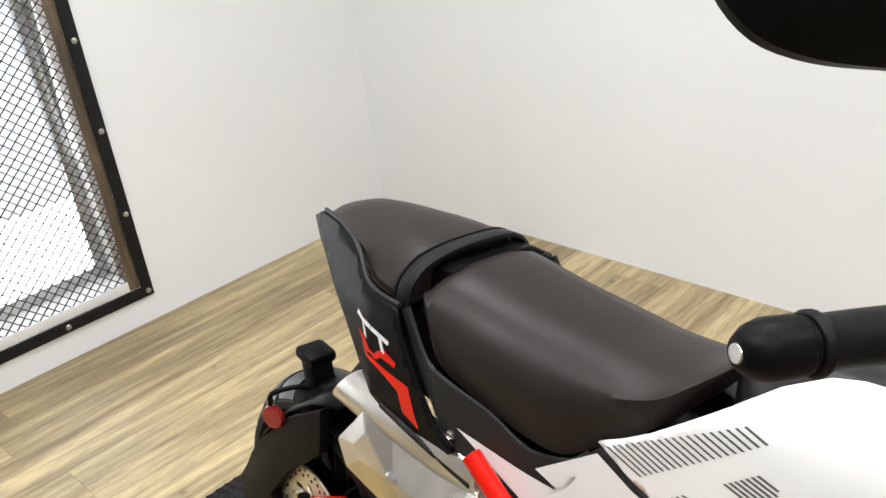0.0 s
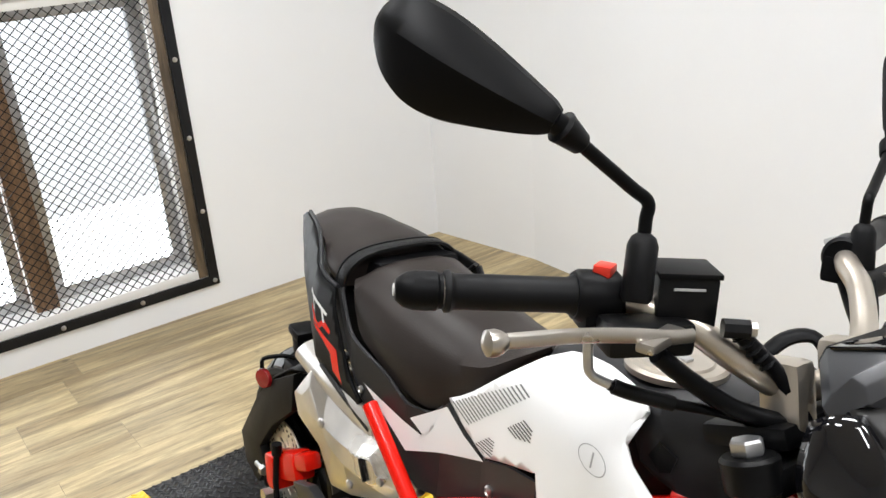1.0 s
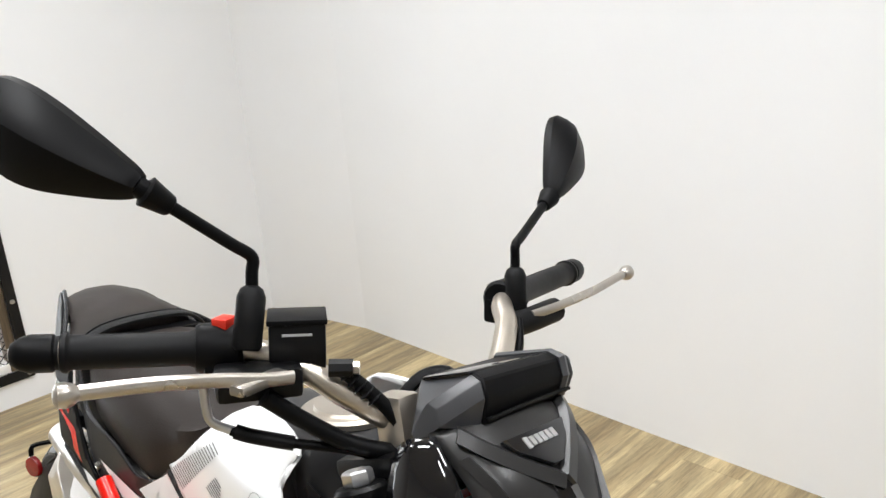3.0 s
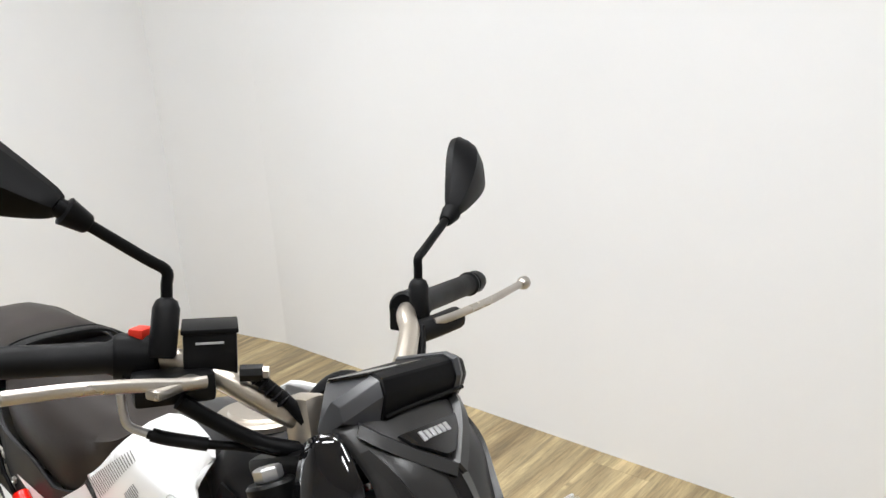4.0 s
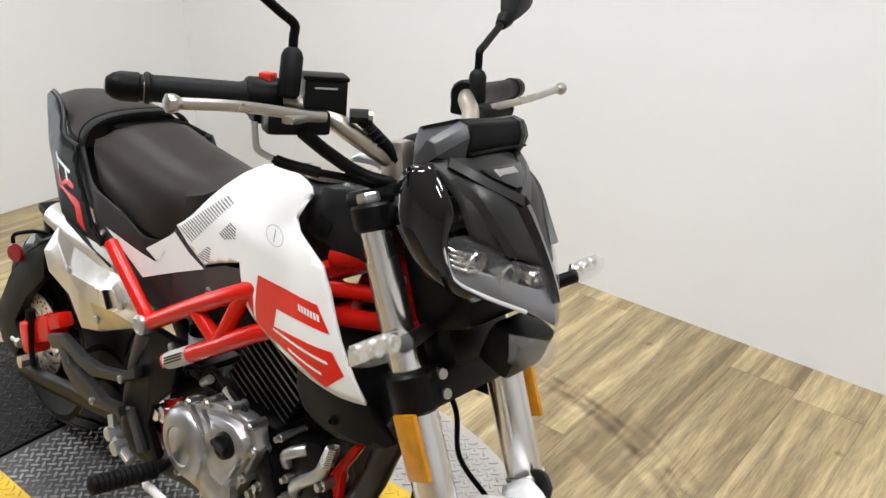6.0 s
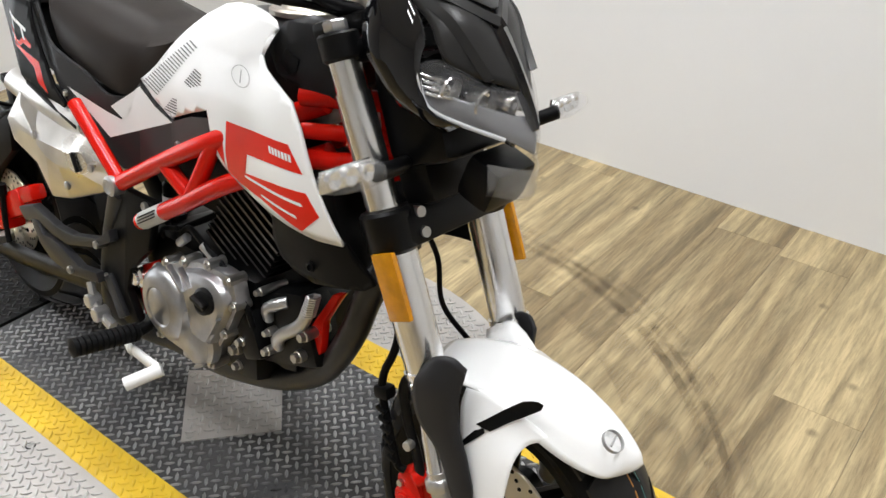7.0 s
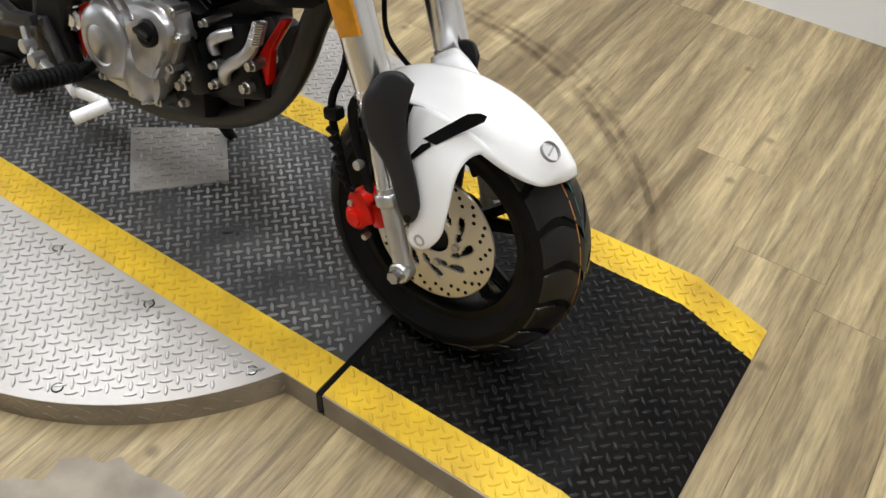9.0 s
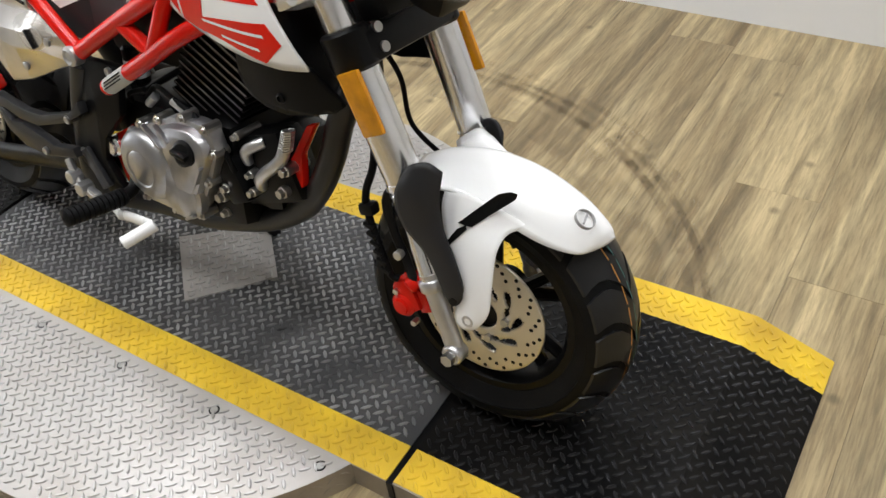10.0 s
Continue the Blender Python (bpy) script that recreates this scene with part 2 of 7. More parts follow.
def mesh_object(name, bm, mat, smooth=35):
    me = bpy.data.meshes.new(name)
    bmesh.ops.recalc_face_normals(bm, faces=bm.faces)
    bm.to_mesh(me)
    bm.free()
    if mat:
        me.materials.append(mat)
    if smooth:
        me.shade_smooth()
        me.set_sharp_from_angle(angle=radians(smooth))
    return new(name, me)


def part(name, bm, mat, parent, label="", m=None, smooth=35, solid=0.0):
    ob = mesh_object(name, bm, mat, smooth)
    ob.parent = parent
    if m is not None:
        ob.matrix_local = m
    if solid:
        md = ob.modifiers.new("thickness", "SOLIDIFY")
        md.thickness, md.offset = solid, 0
    return tagged(ob, label) if label else ob


def thing(name, bm, mat, label, category, group="", kind="", m=None, smooth=35):
    ob = mesh_object(name, bm, mat, smooth)
    if m is not None:
        ob.matrix_world = m
    return tagged(ob, label, category, group, kind)


def empty(name, label, category, m=None, group="", kind=""):
    ob = new(name)
    if m is not None:
        ob.matrix_world = m
    return tagged(ob, label, category, group, kind)


def box(bm, c, size, bevel=0.0, rot=None, segs=2):
    g = bmesh.ops.create_cube(bm, size=1)
    vs = g["verts"]
    bmesh.ops.scale(bm, verts=vs, vec=size)
    if bevel:
        es = list({e for v in vs for e in v.link_edges})
        r = bmesh.ops.bevel(bm, geom=es, offset=bevel, segments=segs, affect="EDGES", profile=0.6)
        vs = list({v for f in r["faces"] for v in f.verts} | {v for v in vs if v.is_valid})
        vs = [v for v in vs if v.is_valid]
    if rot is not None:
        bmesh.ops.rotate(bm, verts=vs, matrix=Euler([radians(a) for a in rot]).to_matrix())
    bmesh.ops.translate(bm, verts=vs, vec=c)
    return bm


def rounded(c, size, bevel=0.0, rot=None):
    return box(bmesh.new(), c, size, bevel, rot)


def ring_frame(d, ref=None):
    d = d.normalized()
    a = ref if ref is not None else (V(0, 0, 1) if abs(d.z) < 0.9 else V(1, 0, 0))
    u = (a - d * a.dot(d)).normalized()
    return u, d.cross(u)


def skin(bm, rings, close=True, caps=True):
    """Faces between rings of equally many points."""
    rows = [[bm.verts.new(p) for p in r] for r in rings]
    n = len(rows[0])
    for a, b in zip(rows, rows[1:]):
        for i in range(n if close else n - 1):
            j = (i + 1) % n
            bm.faces.new((a[i], a[j], b[j], b[i]))
    if caps and close:
        bm.faces.new(rows[0][::-1])
        bm.faces.new(rows[-1])
    return bm


def smooth_path(pts, per=6):
    pts = [Vector(p) for p in pts]
    if len(pts) < 3:
        return pts
    out = []
    q = [pts[0] * 2 - pts[1], *pts, pts[-1] * 2 - pts[-2]]
    for i in range(1, len(q) - 2):
        for k in range(per):
            t = k / per
            a, b, c, d = q[i - 1 : i + 3]
            out.append(0.5 * (2 * b + (c - a) * t + (2 * a - 5 * b + 4 * c - d) * t * t + (3 * b - a - 3 * c + d) * t**3))
    return out + [pts[-1]]


def tube(bm, pts, r, segs=10, per=6, taper=None, squash=1.0):
    pts = smooth_path(pts, per)
    n = len(pts)
    rings, u = [], None
    for i, p in enumerate(pts):
        d = pts[min(i + 1, n - 1)] - pts[max(i - 1, 0)]
        u, w = ring_frame(d, u)
        rad = r if taper is None else r + (taper - r) * i / (n - 1)
        rings.append([p + u * (rad * math.cos(2 * math.pi * k / segs)) + w * (rad * squash * math.sin(2 * math.pi * k / segs)) for k in range(segs)])
    return skin(bm, rings)


def cyl(bm, a, b, r, r2=None, segs=20, chamfer=0.0):
    a, b = Vector(a), Vector(b)
    r2 = r if r2 is None else r2
    d = (b - a).normalized()
    u, w = ring_frame(d)
    prof = [(a, r), (b, r2)]
    if chamfer:
        prof = [(a, r - chamfer), (a + d * chamfer, r), (b - d * chamfer, r2), (b, r2 - chamfer)]
    return skin(bm, [[p + (u * math.cos(2 * math.pi * k / segs) + w * math.sin(2 * math.pi * k / segs)) * rad for k in range(segs)] for p, rad in prof])


def lathe(bm, c, axis, profile, segs=32):
    """profile: (along the axis, radius)."""
    c, d = Vector(c), Vector(axis).normalized()
    u, w = ring_frame(d)
    return skin(bm, [[c + d * s + (u * math.cos(2 * math.pi * k / segs) + w * math.sin(2 * math.pi * k / segs)) * max(r, 1e-4) for k in range(segs)] for s, r in profile])


def ring(bm, c, axis, profile, segs=48):
    """A closed profile turned round an axis: (along, radius)."""
    c, d = Vector(c), Vector(axis).normalized()
    u, w = ring_frame(d)
    rows = []
    for k in range(segs):
        a = 2 * math.pi * k / segs
        o = u * math.cos(a) + w * math.sin(a)
        rows.append([bm.verts.new(c + d * s + o * r) for s, r in profile])
    n = len(profile)
    for k in range(segs):
        a, b = rows[k], rows[(k + 1) % segs]
        for i in range(n):
            bm.faces.new((a[i], a[(i + 1) % n], b[(i + 1) % n], b[i]))
    return bm


def grid_surface(ctrl, nu=6, nv=6):
    """Smooth surface through rows of control points: rows of points."""
    rows = [smooth_path(r, nu) for r in ctrl]
    cols = [smooth_path([r[i] for r in rows], nv) for i in range(len(rows[0]))]
    return [[c[j] for c in cols] for j in range(len(cols[0]))]


def patch(bm, ctrl, nu=6, nv=6):
    return skin(bm, grid_surface(ctrl, nu, nv), close=False, caps=False)


def flip(pts):
    return [V(p[0], -p[1], p[2]) for p in pts]


def prism(bm, outline, y0, y1, bevel=0.0):
    """A plate from an outline in x and z, between two y."""
    vs = [bm.verts.new((x, y0, z)) for x, z in outline]
    f = bm.faces.new(vs)
    r = bmesh.ops.extrude_face_region(bm, geom=[f])
    top = [v for v in r["geom"] if isinstance(v, bmesh.types.BMVert)]
    bmesh.ops.translate(bm, verts=top, vec=(0, y1 - y0, 0))
    if bevel:
        es = list({e for v in vs + top for e in v.link_edges})
        bmesh.ops.bevel(bm, geom=es, offset=bevel, segments=2, affect="EDGES", profile=0.6)
    return bm


def sheet(bm, outline, height, step=0.02, lift=0.0):
    """A skin over an outline in x and z, its y given by height(x, z)."""
    base = len(bm.verts)
    tmp = bmesh.new()
    tmp.faces.new([tmp.verts.new((x, 0, z)) for x, z in outline])
    bmesh.ops.triangulate(tmp, faces=tmp.faces)
    for ax in (0, 2):
        lo, hi = min(v.co[ax] for v in tmp.verts), max(v.co[ax] for v in tmp.verts)
        k = 1
        while lo + k * step < hi:
            co, no = [0, 0, 0], [0, 0, 0]
            co[ax], no[ax] = lo + k * step, 1
            bmesh.ops.bisect_plane(tmp, geom=[*tmp.verts, *tmp.edges, *tmp.faces], plane_co=co, plane_no=no)
            k += 1
    tmp.verts.index_update()
    made = [bm.verts.new((v.co.x, height(v.co.x, v.co.z) + lift, v.co.z)) for v in tmp.verts]
    for f in tmp.faces:
        bm.faces.new([made[v.index] for v in f.verts])
    tmp.free()
    return bm


def height_of(rows):
    """y over (x, z) on a surface given as rows of points."""
    pts = np.array([[p.x, p.y, p.z] for r in rows for p in r])

    def height(x, z):
        d = (pts[:, 0] - x) ** 2 + (pts[:, 2] - z) ** 2 + 1e-8
        i = np.argpartition(d, 4)[:4]
        w = 1 / d[i]
        return float((pts[i, 1] * w).sum() / w.sum())

    return height


# ---- the room ----
XW = -2.145          # wall with the window
BACK_A, BACK_B = V(-1.61, 1.572, 0), V(3.2, 1.572 - 4.81 * 0.022, 0)  # long white wall
bm = rounded((0.4, -0.8, FLOOR - 0.03), (6.2, 6.2, 0.04))
thing("floor", bm, M_SUB, "floor of oak-look vinyl planks in greyed honey tones", "floor", kind="structure")
floor = bpy.data.objects["floor"]

WY0, WY1, WZ0, WZ1 = -1.20, 0.483, 0.034, 1.137     # outer edge of the window's steel border
t_wall = 0.16
bm = bmesh.new()
ib = 0.035
for y0, y1, z0, z1 in ((-3.6, WY0 + ib, FLOOR, CEIL), (WY1 - ib, 1.9, FLOOR, CEIL), (WY0 + ib, WY1 - ib, FLOOR, WZ0 + ib), (WY0 + ib, WY1 - ib, WZ1 - ib, CEIL)):
    box(bm, (XW - t_wall / 2, (y0 + y1) / 2, (z0 + z1) / 2), (t_wall, y1 - y0, z1 - z0))
thing("wall_west", bm, M_WALL, "white painted wall with a barred low window", "wall", kind="structure", smooth=0)
d = (BACK_B - BACK_A).normalized()
nrm = V(-d.y, d.x, 0)
bm = bmesh.new()
mid = (BACK_A + BACK_B) / 2 - d * 0.35 + nrm * 0.06
box(bm, (mid.x, mid.y, (FLOOR + CEIL) / 2), ((BACK_B - BACK_A).length + 0.7, 0.12, CEIL - FLOOR), rot=(0, 0, math.degrees(math.atan2(d.y, d.x))))
thing("wall_north", bm, M_WALL, "plain white painted wall with faint scuffs", "wall", kind="structure", smooth=0)
thing("wall_east", rounded((3.26, -0.9, (FLOOR + CEIL) / 2), (0.12, 5.6, CEIL - FLOOR)), M_WALL, "plain white painted wall", "wall", kind="structure", smooth=0)
thing("wall_south", rounded((0.5, -3.66, (FLOOR + CEIL) / 2), (6.0, 0.12, CEIL - FLOOR)), M_WALL, "plain white painted wall", "wall", kind="structure", smooth=0)
thing("ceiling", rounded((0.4, -0.9, CEIL + 0.05), (6.2, 6.0, 0.1)), M_CEIL, "plain pale ceiling", "ceiling", kind="structure", smooth=0)
bm = bmesh.new()
cb = [bm.verts.new((x, y, FLOOR)) for x, y in ((-1.608, 1.574), (-1.608, 1.66), (XW - 0.02, 1.66), (XW - 0.02, 1.486), (XW + 0.002, 1.486))]
ct = bmesh.ops.extrude_face_region(bm, geom=[bm.faces.new(cb)])
bmesh.ops.translate(bm, verts=[v for v in ct["geom"] if isinstance(v, bmesh.types.BMVert)], vec=(0, 0, CEIL - FLOOR))
thing("wall_column", bm, M_WALL, "white boxed-in column in the corner of the room", "column", kind="structure", smooth=0)
for lx, ly in LAMP_SPOTS:
    lamp = empty("ceiling_light", "flat white rectangular ceiling light panel", "ceiling light", Matrix.Translation((lx, ly, CEIL)), "ceiling lights")
    part("frame", rounded((0, 0, -0.009), (0.62, 0.34, 0.018), 0.004), M_CEIL, lamp)
    part("diffuser", rounded((0, 0, -0.02), (0.55, 0.28, 0.006)), M_LAMP, lamp)

# window with timber jamb, steel border and expanded mesh
win = empty("window_1", "low window behind black expanded-metal mesh in a bolted steel frame", "window", kind="structure")
B = 0.036
for nm, c, sz in (("border", (XW + 0.004, (WY0 + WY1) / 2, WZ0 + B / 2), (0.008, WY1 - WY0, B)), ("border", (XW + 0.004, (WY0 + WY1) / 2, WZ1 - B / 2), (0.008, WY1 - WY0, B)),
                  ("border", (XW + 0.004, WY1 - B / 2, (WZ0 + WZ1) / 2), (0.0085, B, WZ1 - WZ0 - 2 * B)), ("border", (XW + 0.004, WY0 + B / 2, (WZ0 + WZ1) / 2), (0.0085, B, WZ1 - WZ0 - 2 * B))):
    part(nm, rounded(c, sz, 0.0015), M_STEEL_BLK, win, "black steel border strip")
J = 0.034
for c, sz in (((XW - 0.03, WY1 - B - J / 2, (WZ0 + WZ1) / 2), (0.06, J, WZ1 - WZ0 - 2 * B)), ((XW - 0.03, WY0 + B + J / 2, (WZ0 + WZ1) / 2), (0.06, J, WZ1 - WZ0 - 2 * B))):
    part("jamb", rounded(c, sz, 0.004), M_TIMBER, win, "rough dark-stained timber jamb")
for z in (WZ0 + B + J / 2, WZ1 - B - J / 2):
    part("reveal", rounded((XW - 0.08, (WY0 + WY1) / 2, z), (0.16, WY1 - WY0 - 2 * B - 2 * J, J), 0.004), M_CEIL, win, "pale painted reveal")
for y in (WY1 - B - J / 2, WY0 + B + J / 2):
    part("reveal", rounded((XW - 0.11, y, (WZ0 + WZ1) / 2), (0.10, J, WZ1 - WZ0 - 2 * B), 0.004), M_CEIL, win, "pale painted reveal")
y_in0, y_in1, z_in0, z_in1 = WY0 + B + J, WY1 - B - J, WZ0 + B + J, WZ1 - B - J
part("mullion", rounded((XW - 0.075, -0.090, (z_in0 + z_in1) / 2), (0.05, 0.075, z_in1 - z_in0), 0.004), M_MULLION, win, "brown timber mullion")
for y0, y1 in ((y_in0, -0.128), (-0.052, y_in1)):
    sash = part("window_frame", rounded((XW - 0.13, (y0 + y1) / 2, z_in0 + 0.02), (0.03, y1 - y0, 0.04), 0.003), M_SILVER, win, "grey metal sash")
    for c, sz in (((XW - 0.13, (y0 + y1) / 2, z_in1 - 0.02), (0.03, y1 - y0, 0.04)), ((XW - 0.13, y0 + 0.02, (z_in0 + z_in1) / 2), (0.03, 0.04, z_in1 - z_in0 - 0.08)), ((XW - 0.13, y1 - 0.02, (z_in0 + z_in1) / 2), (0.03, 0.04, z_in1 - z_in0 - 0.08))):
        part("sash_bar", rounded(c, sz, 0.003), M_SILVER, win)
    pane = part("pane", rounded((XW - 0.13, (y0 + y1) / 2, (z_in0 + z_in1) / 2), (0.004, y1 - y0 - 0.07, z_in1 - z_in0 - 0.07)), M_GLASS, win, smooth=0)
    pane.visible_shadow = False
# expanded metal: strands of flattened diamonds
bm = bmesh.new()
DW, DH, xm = 0.034, 0.0155, XW - 0.004
ny, nz = int((y_in1 - y_in0 + 2 * J) / DW) + 1, int((z_in1 - z_in0 + 2 * J) / DH) + 1
for i in range(ny):
    for j in range(nz):
        cy, cz = WY0 + B + (i + 0.5 * (j % 2)) * DW, WZ0 + B + j * DH
        for sy in (-1, 1):
            a, b = V(xm, cy, cz), V(xm, cy + sy * DW / 2, cz + DH)
            if not (WY0 + B < b.y < WY1 - B and WY0 + B < a.y < WY1 - B and b.z < WZ1 - B):
                continue
            w = V(0, 0, 0.0019)
            x = V(0.0016, 0, 0)
            q = [bm.verts.new(p) for p in (a - w - x, a - w + x, a + w + x, a + w - x, b - w - x, b - w + x, b + w + x, b + w - x)]
            for f in ((0, 1, 5, 4), (1, 2, 6, 5), (2, 3, 7, 6), (3, 0, 4, 7)):
                bm.faces.new([q[k] for k in f])
tagged(part("security_mesh", bm, M_STEEL_BLK, win, "black expanded-metal security mesh", smooth=0), kind="stuff")
bm0 = bmesh.new()
lathe(bm0, (0, 0, 0), (1, 0, 0), [(0, 0.0085), (0.0025, 0.0085), (0.0045, 0.006), (0.0055, 0.0005)], 14)
proto = mesh_object("bolt", bm0, M_BOLT)
sites = [(WY1 - 0.017, WZ0 + 0.018 + 0.267 * k) for k in range(4)] + [(WY1 - 0.018, WZ1 - 0.02)] + [(WY1 - 0.018 - 0.268 * k, WZ0 + 0.018) for k in range(1, 7)] + [(WY1 - 0.018 - 0.268 * k, WZ1 - 0.018) for k in range(1, 7)]
for k, (y, z) in enumerate(sites):
    ob = proto if k == 0 else new("bolt", proto.data)
    ob.parent, ob.location = win, (XW + 0.008, y, z)
thing("backdrop", rounded((XW - 1.6, -0.4, 1.0), (0.02, 7, 4.0)), M_DAY, "bright white overcast daylight outside the window", "backdrop", kind="structure", smooth=0)
thing("ground", rounded((XW - 0.9, -0.4, -0.95), (1.4, 7, 0.05)), M_SNOW, "pale ground outside the window", "ground", kind="structure", smooth=0)

# ---- turntable and ramp ----
DISC_C, DISC_R = V(-0.070, 0.061, 0), 0.587
SY0, SY1, IY0, IY1 = -0.209, 0.384, -0.137, 0.304       # yellow borders and black tread
GAPX = 0.525
table = empty("turntable", "round aluminium tread-plate turntable with a black and yellow drive strip", "turntable", Matrix.Translation((0, 0, 0)))


def arc(cx, cy, r, a0, a1, n):
    return [(cx + r * math.cos(a0 + (a1 - a0) * k / n), cy + r * math.sin(a0 + (a1 - a0) * k / n)) for k in range(n + 1)]


def slab(bm, outline, z0, z1):
    vs = [bm.verts.new((x, y, z1)) for x, y in outline]
    f = bm.faces.new(vs)
    r = bmesh.ops.extrude_face_region(bm, geom=[f])
    bmesh.ops.translate(bm, verts=[v for v in r["geom"] if isinstance(v, bmesh.types.BMVert)], vec=(0, 0, z0 - z1))
    return bm


def lozenges(bm, inside, x0, x1, y0, y1, pitch, z=lambda x, y: 0.0, l=0.0112, w=0.0032, hgt=0.0022):
    """Raised bars of tread plate, woven at right angles on a lattice turned 45 degrees."""
    e1, e2 = V(0.7071, 0.7071, 0), V(0.7071, -0.7071, 0)
    n = int(max(x1 - x0, y1 - y0) * 1.5 / pitch) + 2
    for i in range(-n, n):
        for j in range(-n, n):
            c = V((x0 + x1) / 2, (y0 + y1) / 2, 0) + (e1 * i + e2 * j) * pitch
            cx, cy = c.x, c.y
            if not (x0 + 0.008 < cx < x1 - 0.008 and y0 + 0.008 < cy < y1 - 0.008 and inside(cx, cy)):
                continue
            u, v = (e1, e2) if (i + j) % 2 else (e2, e1)
            base = V(cx, cy, z(cx, cy))
            lo = [bm.verts.new(base + p) for p in (u * l, u * l * 0.45 + v * w, -u * l * 0.45 + v * w, -u * l, -u * l * 0.45 - v * w, u * l * 0.45 - v * w)]
            hi = [bm.verts.new(base + p + V(0, 0, hgt)) for p in (u * l * 0.8, u * l * 0.4 + v * w * 0.5, -u * l * 0.4 + v * w * 0.5, -u * l * 0.8, -u * l * 0.4 - v * w * 0.5, u * l * 0.4 - v * w * 0.5)]
            bm.faces.new(hi)
            for k in range(6):
                bm.faces.new((lo[k], lo[(k + 1) % 6], hi[(k + 1) % 6], hi[k]))
    return bm


def cut(y):
    return math.asin((y - DISC_C.y) / DISC_R)


near = arc(DISC_C.x, DISC_C.y, DISC_R, math.pi - cut(SY0), 2 * math.pi + cut(SY0), 48)
far = arc(DISC_C.x, DISC_C.y, DISC_R, cut(SY1), math.pi - cut(SY1), 48)
part("deck", slab(bmesh.new(), near, -0.038, 0), M_PLATE, table, "bare aluminium tread-plate deck", smooth=0)
part("deck", slab(bmesh.new(), far, -0.038, 0), M_PLATE, table, "bare aluminium tread-plate deck", smooth=0)
XR = -0.68
part("drive_strip", slab(bmesh.new(), [(XR, IY0), (GAPX - 0.006, IY0), (GAPX - 0.006, IY1), (XR, IY1)], -0.045, 0.0), M_BLACKPLATE, table, "black painted tread-plate drive strip", smooth=0)
part("border_strip", slab(bmesh.new(), [(XR, SY0), (GAPX - 0.006, SY0), (GAPX - 0.006, IY0), (XR, IY0)], -0.045, 0.0005), M_YELLOW, table, "yellow painted border strip", smooth=0)
part("border_strip", slab(bmesh.new(), [(XR, IY1), (GAPX - 0.006, IY1), (GAPX - 0.006, SY1), (XR, SY1)], -0.045, 0.0005), M_YELLOW, table, "yellow painted border strip", smooth=0)
bm = bmesh.new()
ring(bm, DISC_C, (0, 0, 1), [(-0.055, DISC_R - 0.006), (-0.0015, DISC_R - 0.006), (-0.0015, DISC_R + 0.0005), (-0.055, DISC_R + 0.0005)], 96)
PITCH = 0.0178
part("rim_band", bm, M_PLATE_EDGE, table, "dull aluminium rim band", smooth=30)
bm = bmesh.new()
for k in range(150):
    for j, zc in enumerate((-0.016, -0.038)):
        a = 2 * math.pi * (k + 0.5 * j) / 150
        o, t = V(math.cos(a), math.sin(a), 0), V(-math.sin(a), math.cos(a), 0)
        c = DISC_C + o * (DISC_R + 0.0003) + V(0, 0, zc)
        u = (t + V(0, 0, 0.75 if (k + j) % 2 else -0.75)).normalized()
        v = u.cross(o)
        lo = [bm.verts.new(c + q) for q in (u * 0.0105, v * 0.003, -u * 0.0105, -v * 0.003)]
        tip = [bm.verts.new(c + q + o * 0.0012) for q in (u * 0.0075, v * 0.0013, -u * 0.0075, -v * 0.0013)]
        bm.faces.new(tip)
        for i in range(4):
            bm.faces.new((lo[i], lo[(i + 1) % 4], tip[(i + 1) % 4], tip[i]))
rim_relief = part("tread_relief", bm, M_PLATE_EDGE, table, smooth=0)
part("side_skirt", slab(bmesh.new(), [(0.30, SY0 - 0.0015), (GAPX - 0.006, SY0 - 0.0015), (GAPX - 0.006, SY0), (0.30, SY0)], FLOOR, -0.001), M_PLATE_EDGE, table, "dull bare metal side skirt", smooth=0)


def in_disc(x, y):
    return (V(x, y, 0) - DISC_C).length < DISC_R - 0.016 and (y < SY0 - 0.008 or y > SY1 + 0.008)


def stuff(ob):
    return tagged(ob, kind="stuff")


stuff(rim_relief)


stuff(part("tread_relief", lozenges(bmesh.new(), in_disc, -0.7, 0.55, -0.56, 0.68, PITCH), M_PLATETOP, table, smooth=0))
stuff(part("tread_relief", lozenges(bmesh.new(), lambda x, y: True, XR, GAPX - 0.012, IY0 - 0.004, IY1 + 0.004, PITCH), M_BLACKTOP, table, smooth=0))
for a, b in ((SY0, IY0 - 0.001), (IY1, SY1 - 0.001)):
    stuff(part("tread_relief", lozenges(bmesh.new(), lambda x, y: True, XR, GAPX - 0.012, a, b, PITCH, z=lambda x, y: 0.0005), M_YELLOW, table, smooth=0))
# Black filler in the open gap before the ramp, in place of its shade.
part("gap_shade", slab(bmesh.new(), [(GAPX - 0.0058, SY0 - 0.002), (GAPX + 0.0056, SY0 - 0.002), (GAPX + 0.0056, SY1), (GAPX - 0.0058, SY1)], -0.044, -0.002), M_ENGBLK, table, "black filler standing for the shaded gap", smooth=0)
bm0 = bmesh.new()
lathe(bm0, (0, 0, 0), (0, 0, 1), [(0, 0.0098), (0.0006, 0.0098), (0.0007, 0.0078)], 18)
hole0 = mesh_object("screw_hole", bm0, M_ENGBLK)
bm0 = bmesh.new()
lathe(bm0, (0, 0, 0), (0, 0, 1), [(0, 0.0075), (0.0015, 0.0073), (0.002, 0.006), (0.001, 0.0055), (0.001, 0.0005)], 14)
proto = mesh_object("screw", bm0, M_BOLT)
